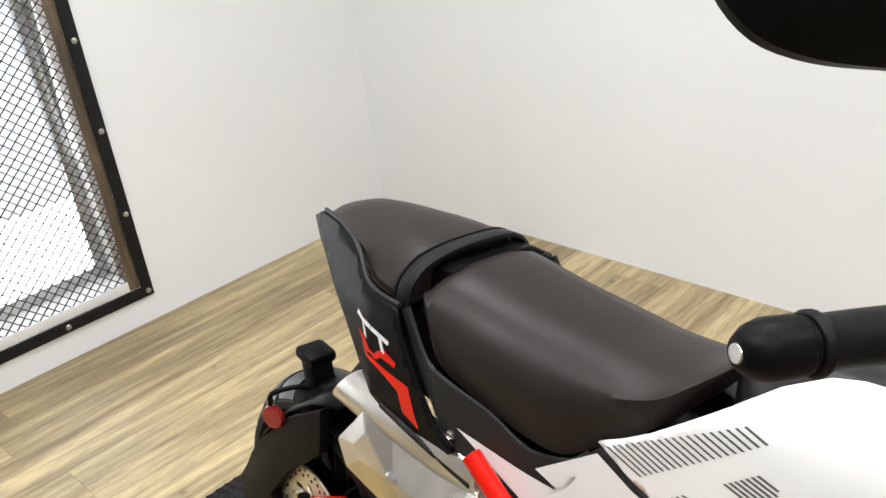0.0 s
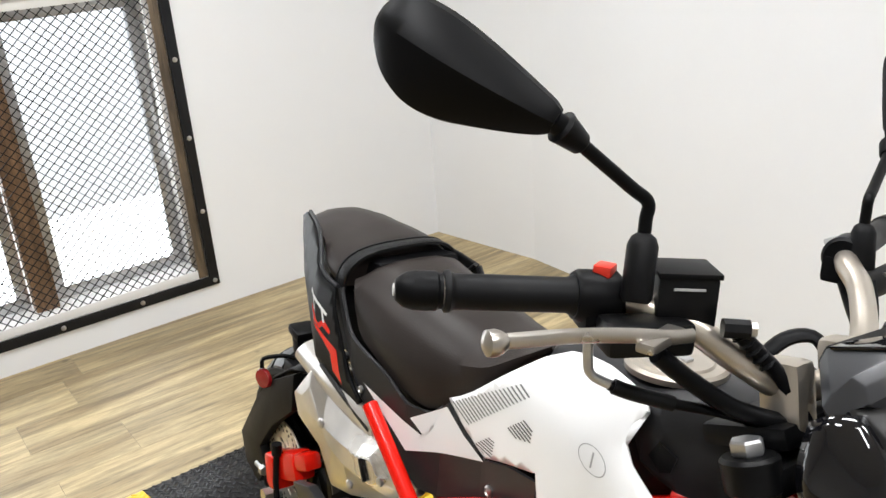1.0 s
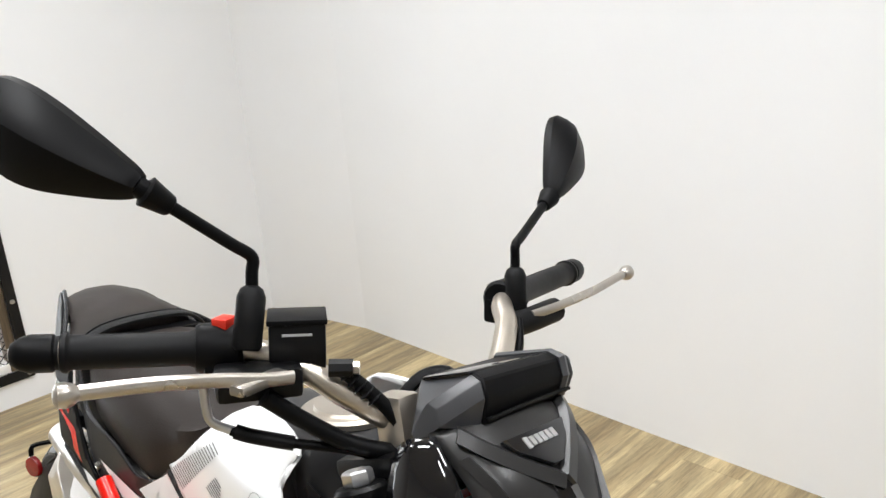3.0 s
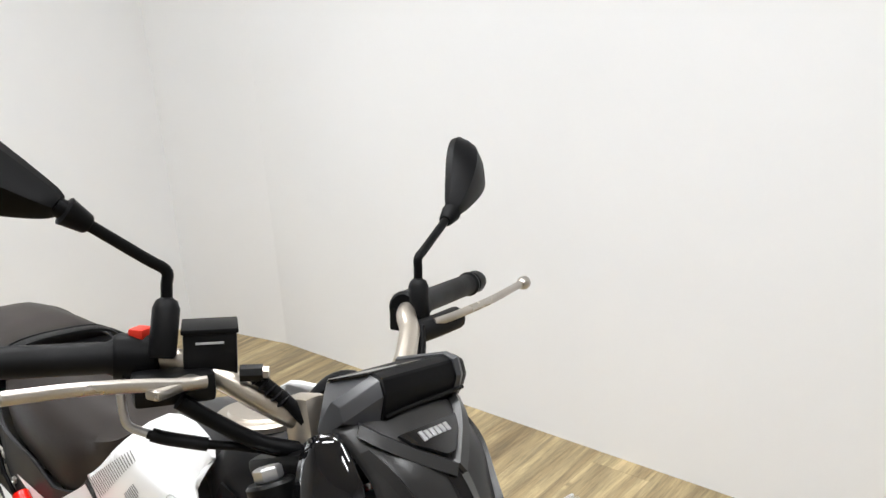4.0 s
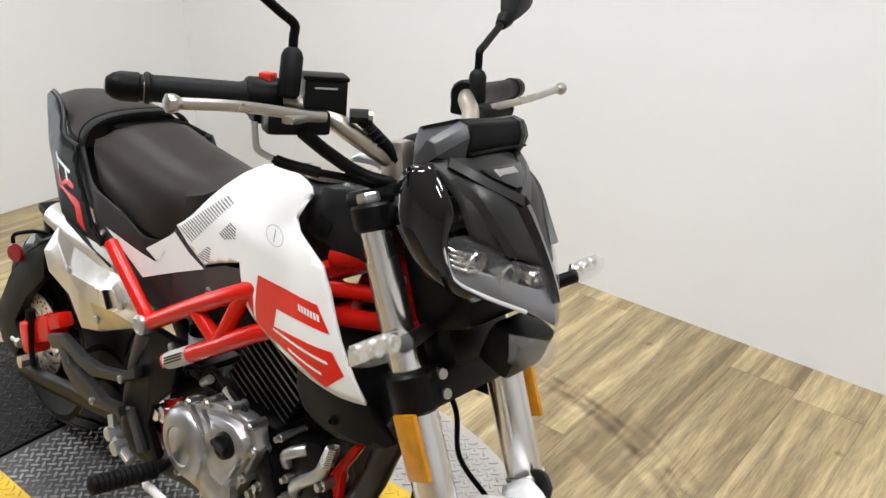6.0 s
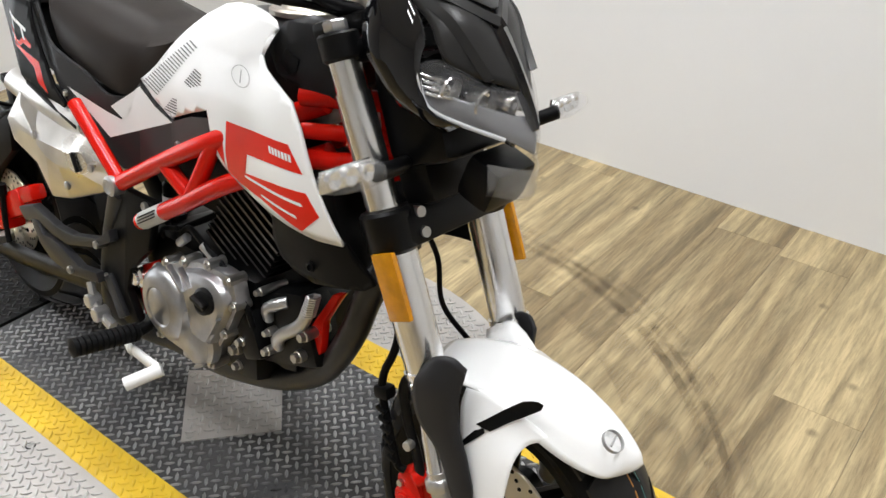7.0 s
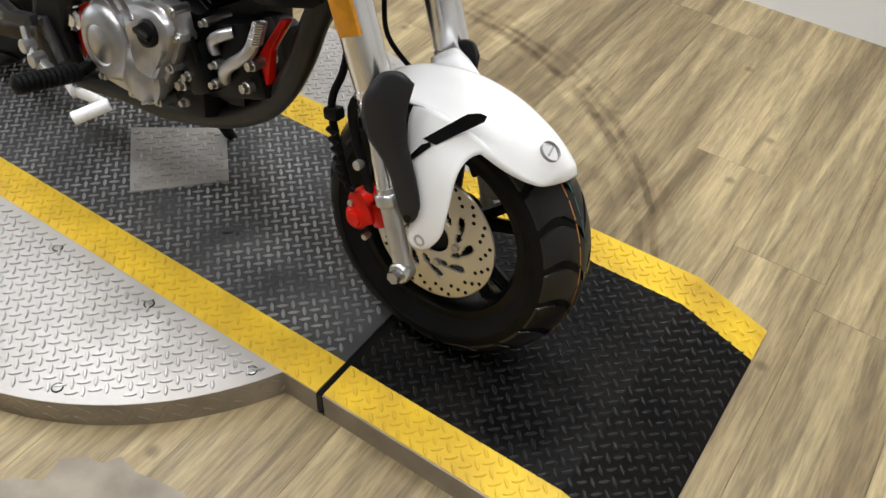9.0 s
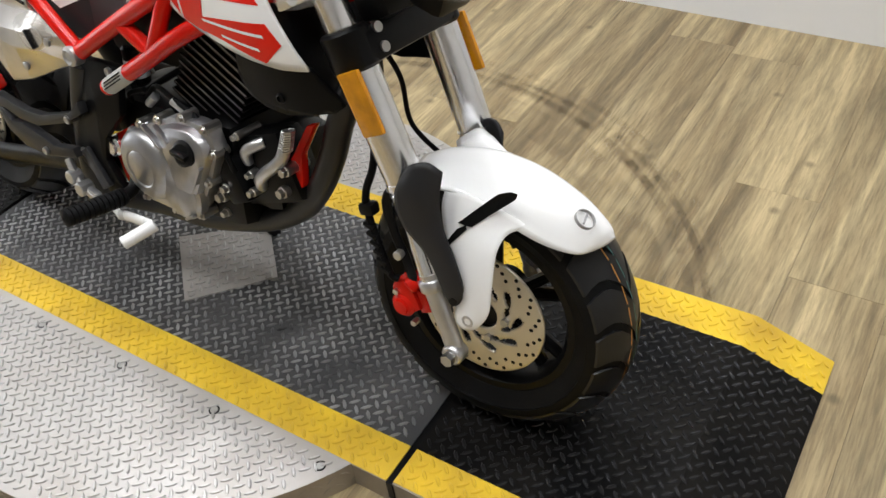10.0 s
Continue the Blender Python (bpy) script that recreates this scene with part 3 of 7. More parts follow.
for k, (x, y) in enumerate(((-0.06, -0.237), (0.172, -0.234), (0.409, -0.237), (0.189, -0.436), (-0.29, -0.237), (-0.2, -0.47), (-0.06, 0.37), (0.172, 0.37), (0.1, 0.55))):
    ob = proto if k == 0 else new("screw", proto.data)
    ob.parent, ob.location = table, (x, y, 0)
    ob = hole0 if k == 0 else new("screw_hole", hole0.data)
    ob.parent, ob.location = table, (x, y, 0)

# hatch plate in the strip, set askew
bm = slab(bmesh.new(), [(-0.226, 0.080), (-0.071, -0.060), (0.056, 0.077), (-0.068, 0.197)], 0.0, 0.003)
hatch = thing("cover_plate", bm, M_PLATE, "square silver tread plate screwed onto the black drive strip", "metal plate", smooth=0)


def in_hatch(x, y):
    q = [(-0.226, 0.080), (-0.071, -0.060), (0.056, 0.077), (-0.068, 0.197)]
    return all((q[(k + 1) % 4][0] - q[k][0]) * (y - q[k][1]) - (q[(k + 1) % 4][1] - q[k][1]) * (x - q[k][0]) > 0.0018 for k in range(4))


stuff(part("tread_relief", lozenges(bmesh.new(), in_hatch, -0.24, 0.06, -0.08, 0.19, 0.0178, z=lambda x, y: 0.003), M_PLATETOP, hatch, smooth=0))
for x, y in ((-0.205, 0.076), (-0.071, -0.040), (0.038, 0.070), (-0.068, 0.172)):
    ob = new("screw", proto.data)
    ob.parent, ob.location = hatch, (x, y, 0.003)

# fixed ramp at the end of the strip
def make_ramp(start, fold, toe):
    """A level landing from start to fold, then a slope down to toe."""
    ramp = empty("ramp", "black tread-plate entry ramp with yellow painted borders", "ramp", group="turntable ramps")
    lo, hi = min(start, toe), max(start, toe)

    def top(x, y):
        return 0.0 if (x - fold) * (toe - fold) < 0 else (FLOOR + 0.004) * (x - fold) / (toe - fold)

    def piece(y0, y1, lift):
        bm = bmesh.new()
        xs = [start, fold, toe]
        tops = [[bm.verts.new((x, y, top(x, y) + lift)) for y in (y0, y1)] for x in xs]
        bots = [[bm.verts.new((x, y, FLOOR)) for y in (y0, y1)] for x in xs]
        for a, b in ((0, 1), (1, 2)):
            bm.faces.new((tops[a][0], tops[b][0], tops[b][1], tops[a][1]))
            bm.faces.new((tops[a][0], bots[a][0], bots[b][0], tops[b][0]))
            bm.faces.new((tops[a][1], tops[b][1], bots[b][1], bots[a][1]))
            bm.faces.new((bots[a][0], bots[a][1], bots[b][1], bots[b][0]))
        bm.faces.new((tops[0][0], tops[0][1], bots[0][1], bots[0][0]))
        bm.faces.new((tops[2][0], bots[2][0], bots[2][1], tops[2][1]))
        return bm

    part("drive_strip", piece(IY0, IY1, 0), M_RAMPSHADE, ramp, "worn black tread plate with shade in its colour", smooth=0)
    part("border_strip", piece(SY0 + 0.003, IY0, 0.0005), M_YELLOW, ramp, "yellow painted border strip", smooth=0)
    part("border_strip", piece(IY1, SY1, 0.0005), M_YELLOW, ramp, "yellow painted border strip", smooth=0)
    a, c = min(start, fold), max(start, fold)
    part("side_skirt", slab(bmesh.new(), [(a, SY0), (c, SY0), (c, SY0 + 0.0028), (a, SY0 + 0.0028)], FLOOR, -0.001), M_PLATE_EDGE, ramp, "dull bare metal side skirt", smooth=0)
    stuff(part("tread_relief", lozenges(bmesh.new(), lambda x, y: True, lo, hi, IY0 - 0.004, IY1 + 0.004, PITCH, z=top), M_RAMPTOP_SHADE, ramp, smooth=0))
    for a, c in ((SY0 + 0.002, IY0 - 0.001), (IY1, SY1 - 0.001)):
        stuff(part("tread_relief", lozenges(bmesh.new(), lambda x, y: True, lo, hi, a, c, PITCH, z=lambda x, y: top(x, y) + 0.0005), M_YELLOW, ramp, smooth=0))


make_ramp(GAPX + 0.006, 0.918, 1.058)
make_ramp(XR - 0.012, -1.06, -1.24)

# brown scuff arc worn into the floor round the table
def worn_material(name, colour, low, high, strength):
    m = bpy.data.materials.new(name)
    m.use_nodes = True
    n, l = m.node_tree.nodes, m.node_tree.links
    b = n["Principled BSDF"]
    b.inputs["Base Color"].default_value, b.inputs["Roughness"].default_value = (*colour, 1), 0.6
    tc, no, mr = n.new("ShaderNodeTexCoord"), n.new("ShaderNodeTexNoise"), n.new("ShaderNodeMapRange")
    no.inputs["Scale"].default_value, no.inputs["Detail"].default_value = 16, 6
    l.new(tc.outputs["Object"], no.inputs["Vector"])
    l.new(no.outputs["Fac"], mr.inputs[0])
    mr.inputs[1].default_value, mr.inputs[2].default_value, mr.inputs[4].default_value = low, high, strength
    l.new(mr.outputs[0], b.inputs["Alpha"])
    return m


def floor_arc(radius, width, a0, a1, mat):
    bm = bmesh.new()
    rows = []
    for k in range(61):
        a = radians(a0 + (a1 - a0) * k / 60)
        rows.append([V(DISC_C.x + q * math.cos(a), DISC_C.y + q * math.sin(a), FLOOR + 0.0008) for q in (radius - width, radius + width)])
    skin(bm, rows, False, False)
    return mesh_object("tyre_scuff", bm, mat, 0)


M_SCUFF = worn_material("brown tyre scuff film", (0.13, 0.085, 0.045), 0.34, 0.76, 0.50)
M_SCUFF2 = worn_material("faint tyre scuff film", (0.15, 0.10, 0.055), 0.40, 0.82, 0.38)
for rad, wid, mat in ((0.930, 0.010, M_SCUFF), (0.962, 0.008, M_SCUFF), (0.945, 0.034, M_SCUFF2), (0.84, 0.05, M_SCUFF2), (1.0, 0.012, M_SCUFF2)):
    tagged(floor_arc(rad, wid, 8, 118, mat), "brown circular tyre scuff worn into the floor", "stain", kind="structure")
bm = slab(bmesh.new(), [(0.18, -0.62), (0.222, -0.565), (0.263, -0.541), (0.260, -0.508), (0.251, -0.506), (0.285, -0.476), (0.312, -0.471), (0.327, -0.446), (0.364, -0.452), (0.413, -0.441), (0.454, -0.435), (0.52, -0.52), (0.42, -0.66)], FLOOR - 0.001, FLOOR + 0.0007)
thing("floor_patch", bm, material("bare screed", (0.36, 0.31, 0.25), 0.8, vary=0.2, scale=14), "pale bare screed where the vinyl is torn away", "floor patch", kind="structure", smooth=0)

# ---- the motorcycle, in its own upright frame: x ahead, y to its left ----
LEAN = Matrix.Translation((0, 0.02, 0.002)) @ pose(0, 0, 0, 0, 0, -4.5) @ pose(0, 0, 0, -8.5)
BIKE = pose(0.0329, -0.0098, 0.0338, 0.24, -1.48, -0.28) @ LEAN
STEER = LEAN.inverted() @ Matrix.Translation((0, -0.04, 0.002)) @ pose(0, 0, 0, -9)    # the steered front end
# drawing units to metres, for the body and for the front end
BODY = Matrix(((1.165, 0, 0.006, -0.123), (0, 1, 0, 0), (0.058, 0, 1.1335, -0.1230), (0, 0, 0, 1)))
NOSE = Matrix(((1.043, 0, -0.018, -0.0415), (-0.0008, 1, -0.0470, 0.0373), (0.0175, 0, 1.060, -0.0405), (0, 0, 0, 1)))
bike = empty("motorcycle", "white, red and black naked mini motorcycle leaning on its side stand", "motorcycle", BIKE)


def settle(bm):
    """The fork's lower end stands a little further back and lower than drawn."""
    for v in bm.verts:
        k = max(0.0, (0.80 - v.co.z) / 0.583)
        v.co += Vector((-0.0231, 0.0422, -0.0338)) * k
    return bm


def rpart(name, bm, mat, label="", smooth=35, solid=0.0, parent=None):
    return part(name, bm, mat, parent or bike, label, None, smooth, solid)


def gpart(name, bm, mat, label="", smooth=35, solid=0.0, parent=None):
    return part(name, settle(bm), mat, parent or bike, label, None if parent else STEER, smooth, solid)


def spart(name, bm, mat, label="", smooth=35, solid=0.0, parent=None):
    return part(name, bm, mat, parent or bike, label, None if parent else STEER, smooth, solid)


def bpart(name, bm, mat, label="", smooth=35, solid=0.0, parent=None):
    bm.transform(BODY)
    return part(name, bm, mat, parent or bike, label, None, smooth, solid)


def fpart(name, bm, mat, label="", smooth=35, solid=0.0, parent=None):
    bm.transform(NOSE)
    return part(name, settle(bm), mat, parent or bike, label, None if parent else STEER, smooth, solid)


def tyre_point(c, R, hw, drop, a, v, lift=0.0):
    """On the crown at angle a, v from -1 to 1 across."""
    r = R - drop * abs(v) ** 2.2 + lift
    return V(c[0] + r * math.cos(a), c[1] + v * hw, c[2] + r * math.sin(a))


def wheel(c, R, hw, rim_r, spokes, maker, disc_r, disc_y, lines):
    drop = 0.034
    bm = bmesh.new()
    # rim: barrel with lips and a hub
    ring(bm, c, (0, 1, 0), [(-hw * 0.72, rim_r - 0.006), (-hw * 0.72, rim_r + 0.006), (-hw * 0.6, rim_r + 0.004), (0, rim_r - 0.012), (hw * 0.6, rim_r + 0.004), (hw * 0.72, rim_r + 0.006), (hw * 0.72, rim_r - 0.006), (hw * 0.5, rim_r - 0.014), (-hw * 0.5, rim_r - 0.014)], 64)
    cyl(bm, V(*c) - V(0, 0.045, 0), V(*c) + V(0, 0.045, 0), 0.030, segs=24, chamfer=0.004)
    rim = maker("wheel", bm, M_ENGBLK, "black cast alloy wheel")
    for k in range(spokes):
        a = 2 * math.pi * k / spokes + 0.5
        b2 = bmesh.new()
        for da in (-0.17, 0.17):
            p = V(c[0] + 0.03 * math.cos(a), c[1], c[2] + 0.03 * math.sin(a))
            q = V(c[0] + (rim_r - 0.008) * math.cos(a + da), c[1], c[2] + (rim_r - 0.008) * math.sin(a + da))
            tube(b2, [p, (p + q) / 2, q], 0.011, 8, 2, taper=0.009, squash=1.3)
        maker("spoke", b2, M_ENGBLK, parent=rim)
    bm = bmesh.new()
    prof = [(v * hw, R - 0.004 - drop * abs(v) ** 2.2) for v in (-1, -0.9, -0.75, -0.5, -0.25, 0, 0.25, 0.5, 0.75, 0.9, 1)]
    prof += [(hw * 1.02, R - drop - 0.016), (hw * 0.97, rim_r + 0.03), (hw * 0.74, rim_r + 0.006), (hw * 0.5, rim_r), (-hw * 0.5, rim_r), (-hw * 0.74, rim_r + 0.006), (-hw * 0.97, rim_r + 0.03), (-hw * 1.02, R - drop - 0.016)]
    ring(bm, c, (0, 1, 0), prof, 72)
    tyre = maker("tyre", bm, M_RUBBER, "new black road tyre", parent=rim)
    # tread between the curved grooves
    bm = bmesh.new()
    n = 20
    st = 2 * math.pi / n
    for side in (-1, 1):
        for k in range(n):
            cols = []
            vs = [0.0, 0.15, 0.32, 0.5, 0.68, 0.84, 0.98]
            for g in (0.03, 0.35, 0.65, 0.97):
                cols.append([])
                for v in vs:
                    sweep = 0.42 * math.sin(v * 2.3) * st * 1.6 + (0.25 * st if side > 0 else 0)
                    gap = 0.17 * (v > 0.1)
                    a = (k + g * (1 - gap) + gap / 2) * st + sweep
                    cols[-1].append((a, side * v))
            top = [[tyre_point(c, R, hw, drop, a, v) for a, v in col] for col in cols]
            low = [[tyre_point(c, R, hw, drop, a, v, -0.005) for a, v in col] for col in cols]
            tv, lv = [[bm.verts.new(p) for p in col] for col in top], [[bm.verts.new(p) for p in col] for col in low]
            m = len(vs)
            for i in range(3):
                for j in range(m - 1):
                    bm.faces.new((tv[i][j], tv[i + 1][j], tv[i + 1][j + 1], tv[i][j + 1]))
            for i in (0, 3):
                for j in range(m - 1):
                    bm.faces.new((tv[i][j], tv[i][j + 1], lv[i][j + 1], lv[i][j]))
            for i in range(3):
                bm.faces.new((tv[i][m - 1], tv[i + 1][m - 1], lv[i + 1][m - 1], lv[i][m - 1]))
    maker("tread", bm, M_TREAD, "curved tread blocks", parent=rim)
    for v, mat, w in lines:
        bm = bmesh.new()
        for k in range(n * 2):
            a0, a1 = (k + 0.06) * st / 2, (k + 0.9) * st / 2
            q = [bm.verts.new(tyre_point(c, R, hw, drop, a, vv, 0.0008)) for a, vv in ((a0, v - w), (a1, v - w), (a1, v + w), (a0, v + w))]
            bm.faces.new(q)
        maker("tyre_line", bm, mat, "thin painted factory line", parent=rim)
    # brake disc with holes and windows
    if disc_r:
        holes = []
        for k in range(54):
            holes.append((2 * math.pi * k / 54, disc_r * (0.80 + 0.07 * (k % 3)), 0.0032))
        bm = bmesh.new()
        y = c[1] + disc_y

        def in_window(rad, ang):
            for k in range(9):
                a0 = 2 * math.pi * k / 9
                for r0, sh, la, lb in ((0.56, 0.0, 0.155, 0.055), (0.43, 0.34, 0.085, 0.045)):
                    dx, dy = rad * math.cos(ang - a0 - sh) - r0, rad * math.sin(ang - a0 - sh)
                    u, v = dx * 0.55 + dy * 0.835, -dx * 0.835 + dy * 0.55
                    if (u / la) ** 2 + (v / (lb * (1 + 0.5 * u / la))) ** 2 < 1:
                        return True
            return False

        na, nr = 216, 26
        vs = [[bm.verts.new((c[0] + disc_r * (0.26 + 0.74 * j / nr) * math.cos(2 * math.pi * i / na), y, c[2] + disc_r * (0.26 + 0.74 * j / nr) * math.sin(2 * math.pi * i / na))) for j in range(nr + 1)] for i in range(na)]
        for i in range(na):
            for j in range(nr):
                if not in_window(0.26 + 0.74 * (j + 0.5) / nr, 2 * math.pi * (i + 0.5) / na):
                    bm.faces.new((vs[i][j], vs[(i + 1) % na][j], vs[(i + 1) % na][j + 1], vs[i][j + 1]))
        bmesh.ops.delete(bm, geom=[v for v in bm.verts if not v.link_faces], context="VERTS")
        disc = maker("brake_disc", bm, M_GOLD, "drilled steel brake disc with teardrop windows", 30, 0.004, parent=rim)
        bm = bmesh.new()
        for a, r, s in holes:
            cyl(bm, (c[0] + r * math.cos(a), y - 0.0026, c[2] + r * math.sin(a)), (c[0] + r * math.cos(a), y + 0.0026, c[2] + r * math.sin(a)), s, segs=8)
        maker("drilling", bm, M_ENGBLK, "dark drilled holes", parent=rim)
        for k in range(5):
            a = 2 * math.pi * k / 5
            bm = bmesh.new()
            cyl(bm, (c[0] + 0.042 * math.cos(a), y - 0.009, c[2] + 0.042 * math.sin(a)), (c[0] + 0.042 * math.cos(a), y, c[2] + 0.042 * math.sin(a)), 0.0065, segs=6)
            maker("disc_bolt", bm, M_BOLT, parent=rim)
    return rim


RA = (-0.505, 0.0, 0.285)      # rear axle, drawn
wheel((-0.715, 0.0, 0.222), 0.236, 0.064, 0.152, 5, rpart, 0.092, -0.070, [])
wheel((0.5685, 0.0680, 0.1832), 0.2235, 0.060, 0.143, 5, spart, 0.105, -0.052, [(-0.27, M_ORANGE, 0.014), (-0.06, M_TEAL, 0.012)])


# seat, pillion pad and tail
def pad(sections, crease=0.0):
    """A cushion from sections (x, half width, bottom, crease, top)."""
    rings = []
    for x, w, zb, zc, zt in sections:
        half = [(0, zt), (w * 0.35, zt - 0.001), (w * 0.66, zt - 0.006 - 0.05 * (zt - zc)), (w * 0.88, zt - 0.008 - 0.42 * (zt - zc)), (w, zc), (w * 1.01, zc * 0.6 + zb * 0.4), (w * 0.97, zb), (w * 0.5, zb - 0.004)]
        far = 1.0 - 0.28 * min(1.0, max(0.0, (-0.02 - x) / 0.22))
        rings.append([V(x, -y, z) for y, z in half] + [V(x, y * far, z) for y, z in half[:0:-1]])
    cols = [smooth_path([r[i] for r in rings], 5) for i in range(len(rings[0]))]
    return skin(bmesh.new(), [[c[j] for c in cols] for j in range(len(cols[0]))])


rpart("seat", pad([(-0.350, 0.105, 0.735, 0.742, 0.760), (-0.335, 0.114, 0.712, 0.735, 0.766), (-0.312, 0.119, 0.668, 0.718, 0.766), (-0.234, 0.118, 0.642, 0.698, 0.752), (-0.147, 0.107, 0.622, 0.690, 0.739), (-0.099, 0.094, 0.644, 0.702, 0.734), (-0.041, 0.083, 0.686, 0.718, 0.734), (-0.010, 0.058, 0.728, 0.738, 0.744), (0.012, 0.022, 0.752, 0.755, 0.758)]), M_VINYL, "dark vinyl rider seat, warm reflections in its colour", 50)
rpart("pillion_pad", pad([(-0.372, 0.114, 0.724, 0.738, 0.775), (-0.395, 0.116, 0.726, 0.742, 0.783), (-0.441, 0.109, 0.728, 0.748, 0.787), (-0.488, 0.092, 0.740, 0.766, 0.789), (-0.545, 0.086, 0.750, 0.772, 0.788), (-0.592, 0.076, 0.756, 0.772, 0.785), (-0.630, 0.060, 0.758, 0.766, 0.776)]), M_VINYL, "stepped dark vinyl pillion pad", 50)


def band(pts, wide, thick):
    """A flat strap whose width lies along x."""
    pts = smooth_path(pts, 6)
    rings = []
    for i, p in enumerate(pts):
        t = (pts[min(i + 1, len(pts) - 1)] - pts[max(i - 1, 0)]).normalized()
        n = V(0, -t.z, t.y) if t.y > 0 else V(0, t.z, -t.y)
        n = n.normalized()
        rings.append([p + V(a, 0, 0) + n * b for a, b in ((-wide, -thick), (-wide, thick * 0.5), (-wide * 0.7, thick), (wide * 0.7, thick), (wide, thick * 0.5), (wide, -thick))])
    return skin(bmesh.new(), rings)


ARCH = [(-0.374, -0.119, 0.722), (-0.370, -0.112, 0.752), (-0.368, -0.088, 0.771), (-0.367, -0.05, 0.7795), (-0.367, 0, 0.7815), (-0.367, 0.038, 0.7795), (-0.368, 0.064, 0.771), (-0.370, 0.081, 0.752), (-0.374, 0.086, 0.722)]
rpart("grab_strap", band(ARCH, 0.012, 0.0028), M_VINYL2, "black strap across the seat", 40)
rpart("seat_piping", band([(x - 0.016, y * 1.0, z + 0.0012) for x, y, z in ARCH], 0.0022, 0.0022), M_VINYL2, "raised seam", 40)


def tail_y(x, z):
    return -(0.138 - 0.27 * max(0.0, -0.42 - x) - 0.25 * max(0.0, z - 0.70) - 0.15 * max(0.0, 0.60 - z))


def along(table, x):
    for (a, b), (c, d) in zip(table, table[1:]):
        if x <= c:
            return b + (d - b) * max(0.0, (x - a) / (c - a))
    return table[-1][1]


def mid_y(x, z):
    return -(along([(-0.37, 0.125), (-0.30, 0.131), (-0.26, 0.126), (-0.17, 0.114), (-0.10, 0.100), (0.0, 0.103), (0.12, 0.119)], x) + 0.04 * (0.57 - z + math.sqrt((0.57 - z) ** 2 + 0.0009)))


def mirrored(f):
    return lambda x, z: -f(x, z)


REAR = [(-0.550, 0.779), (-0.612, 0.779), (-0.637, 0.767), (-0.610, 0.746), (-0.574, 0.727), (-0.531, 0.701), (-0.493, 0.668), (-0.448, 0.624), (-0.420, 0.596), (-0.381, 0.572), (-0.345, 0.562), (-0.298, 0.557), (-0.268, 0.580)]
SEAM = [(-0.298, 0.604), (-0.328, 0.650), (-0.351, 0.694), (-0.367, 0.727)]
INNER = [(-0.410, 0.731), (-0.446, 0.738), (-0.470, 0.757), (-0.505, 0.772)]
RIM = [(-0.353, 0.730), (-0.318, 0.674), (-0.271, 0.656), (-0.222, 0.642), (-0.172, 0.617), (-0.125, 0.622), (-0.102, 0.640)]
COVER = [(-0.270, 0.577), (-0.224, 0.552), (-0.185, 0.530), (-0.139, 0.503), (-0.099, 0.510), (0.02, 0.563), (0.113, 0.612), (0.122, 0.655), (0.060, 0.640), (0.006, 0.618), (-0.042, 0.631), (-0.088, 0.653)] + RIM[::-1] + [(-0.363, 0.725), (-0.347, 0.693), (-0.324, 0.650), (-0.294, 0.604)]
WEDGE = [(-0.268, 0.610), (-0.190, 0.594), (-0.128, 0.583), (-0.160, 0.601), (-0.104, 0.637), (-0.088, 0.648), (-0.044, 0.627), (0.002, 0.615), (-0.080, 0.583), (-0.165, 0.549), (-0.215, 0.578)]
for s, f, g in ((1, tail_y, mid_y), (-1, mirrored(tail_y), mirrored(mid_y))):
    outline = [(x, z if s > 0 else min(z, 0.742)) for x, z in REAR + SEAM + INNER]
    rpart("tail_panel", sheet(bmesh.new(), outline, f), M_PLASTIC, "dark grey tail panel", 40, 0.005)
    rpart("side_cover", sheet(bmesh.new(), COVER, g, 0.01), M_GREYPLASTIC, "dark grey side cover under the seat", 0, 0.005)
    if s < 0:
        INNER = [(x, z - 0.030) for x, z in INNER]
        REAR = [(x, z - 0.034) for x, z in REAR]
    bm = bmesh.new()
    tube(bm, [V(x, f(x, z) + s * 0.004, z + 0.001) for x, z in [SEAM[-1], *INNER, REAR[0], REAR[1]]], 0.0036, 8, 4)
    rpart("tail_rim", bm, M_GREYPLASTIC, "rounded inner rim of the tail", 60)
    bm = bmesh.new()
    tube(bm, [V(x, g(x, z) + s * 0.001, z) for x, z in RIM], 0.0028, 8, 3)
    rpart("cover_rim", bm, M_GREYPLASTIC, "rounded edge along the seat", 60)
    rpart("decal", sheet(bmesh.new(), WEDGE, g, 0.02, -s * 0.0036), M_WHITEDECAL, "white wedge graphic")
    bm = bmesh.new()
    lathe(bm, (-0.276, g(-0.276, 0.597) - s * 0.002, 0.597), (0, -s, 0), [(0, 0.006), (0.003, 0.006), (0.005, 0.004), (0.003, 0.003), (0.003, 0.0005)], 12)
    rpart("cover_screw", bm, M_BOLT)
bm = rounded((-0.46, 0, 0.725), (0.26, 0.15, 0.05), 0.02, (0, -8, 0))
box(bm, (-0.52, 0, 0.66), (0.14, 0.10, 0.07), 0.02, (0, 38, 0))
box(bm, (-0.40, 0, 0.66), (0.16, 0.20, 0.12), 0.02, (0, 10, 0))
rpart("tail_core", bm, M_PLASTIC, "black tail underside")
rpart("tail_light", rounded((-0.612, 0, 0.753), (0.016, 0.116, 0.012), 0.004, (0, -25, 0)), M_REDLENS, "red tail light lens")
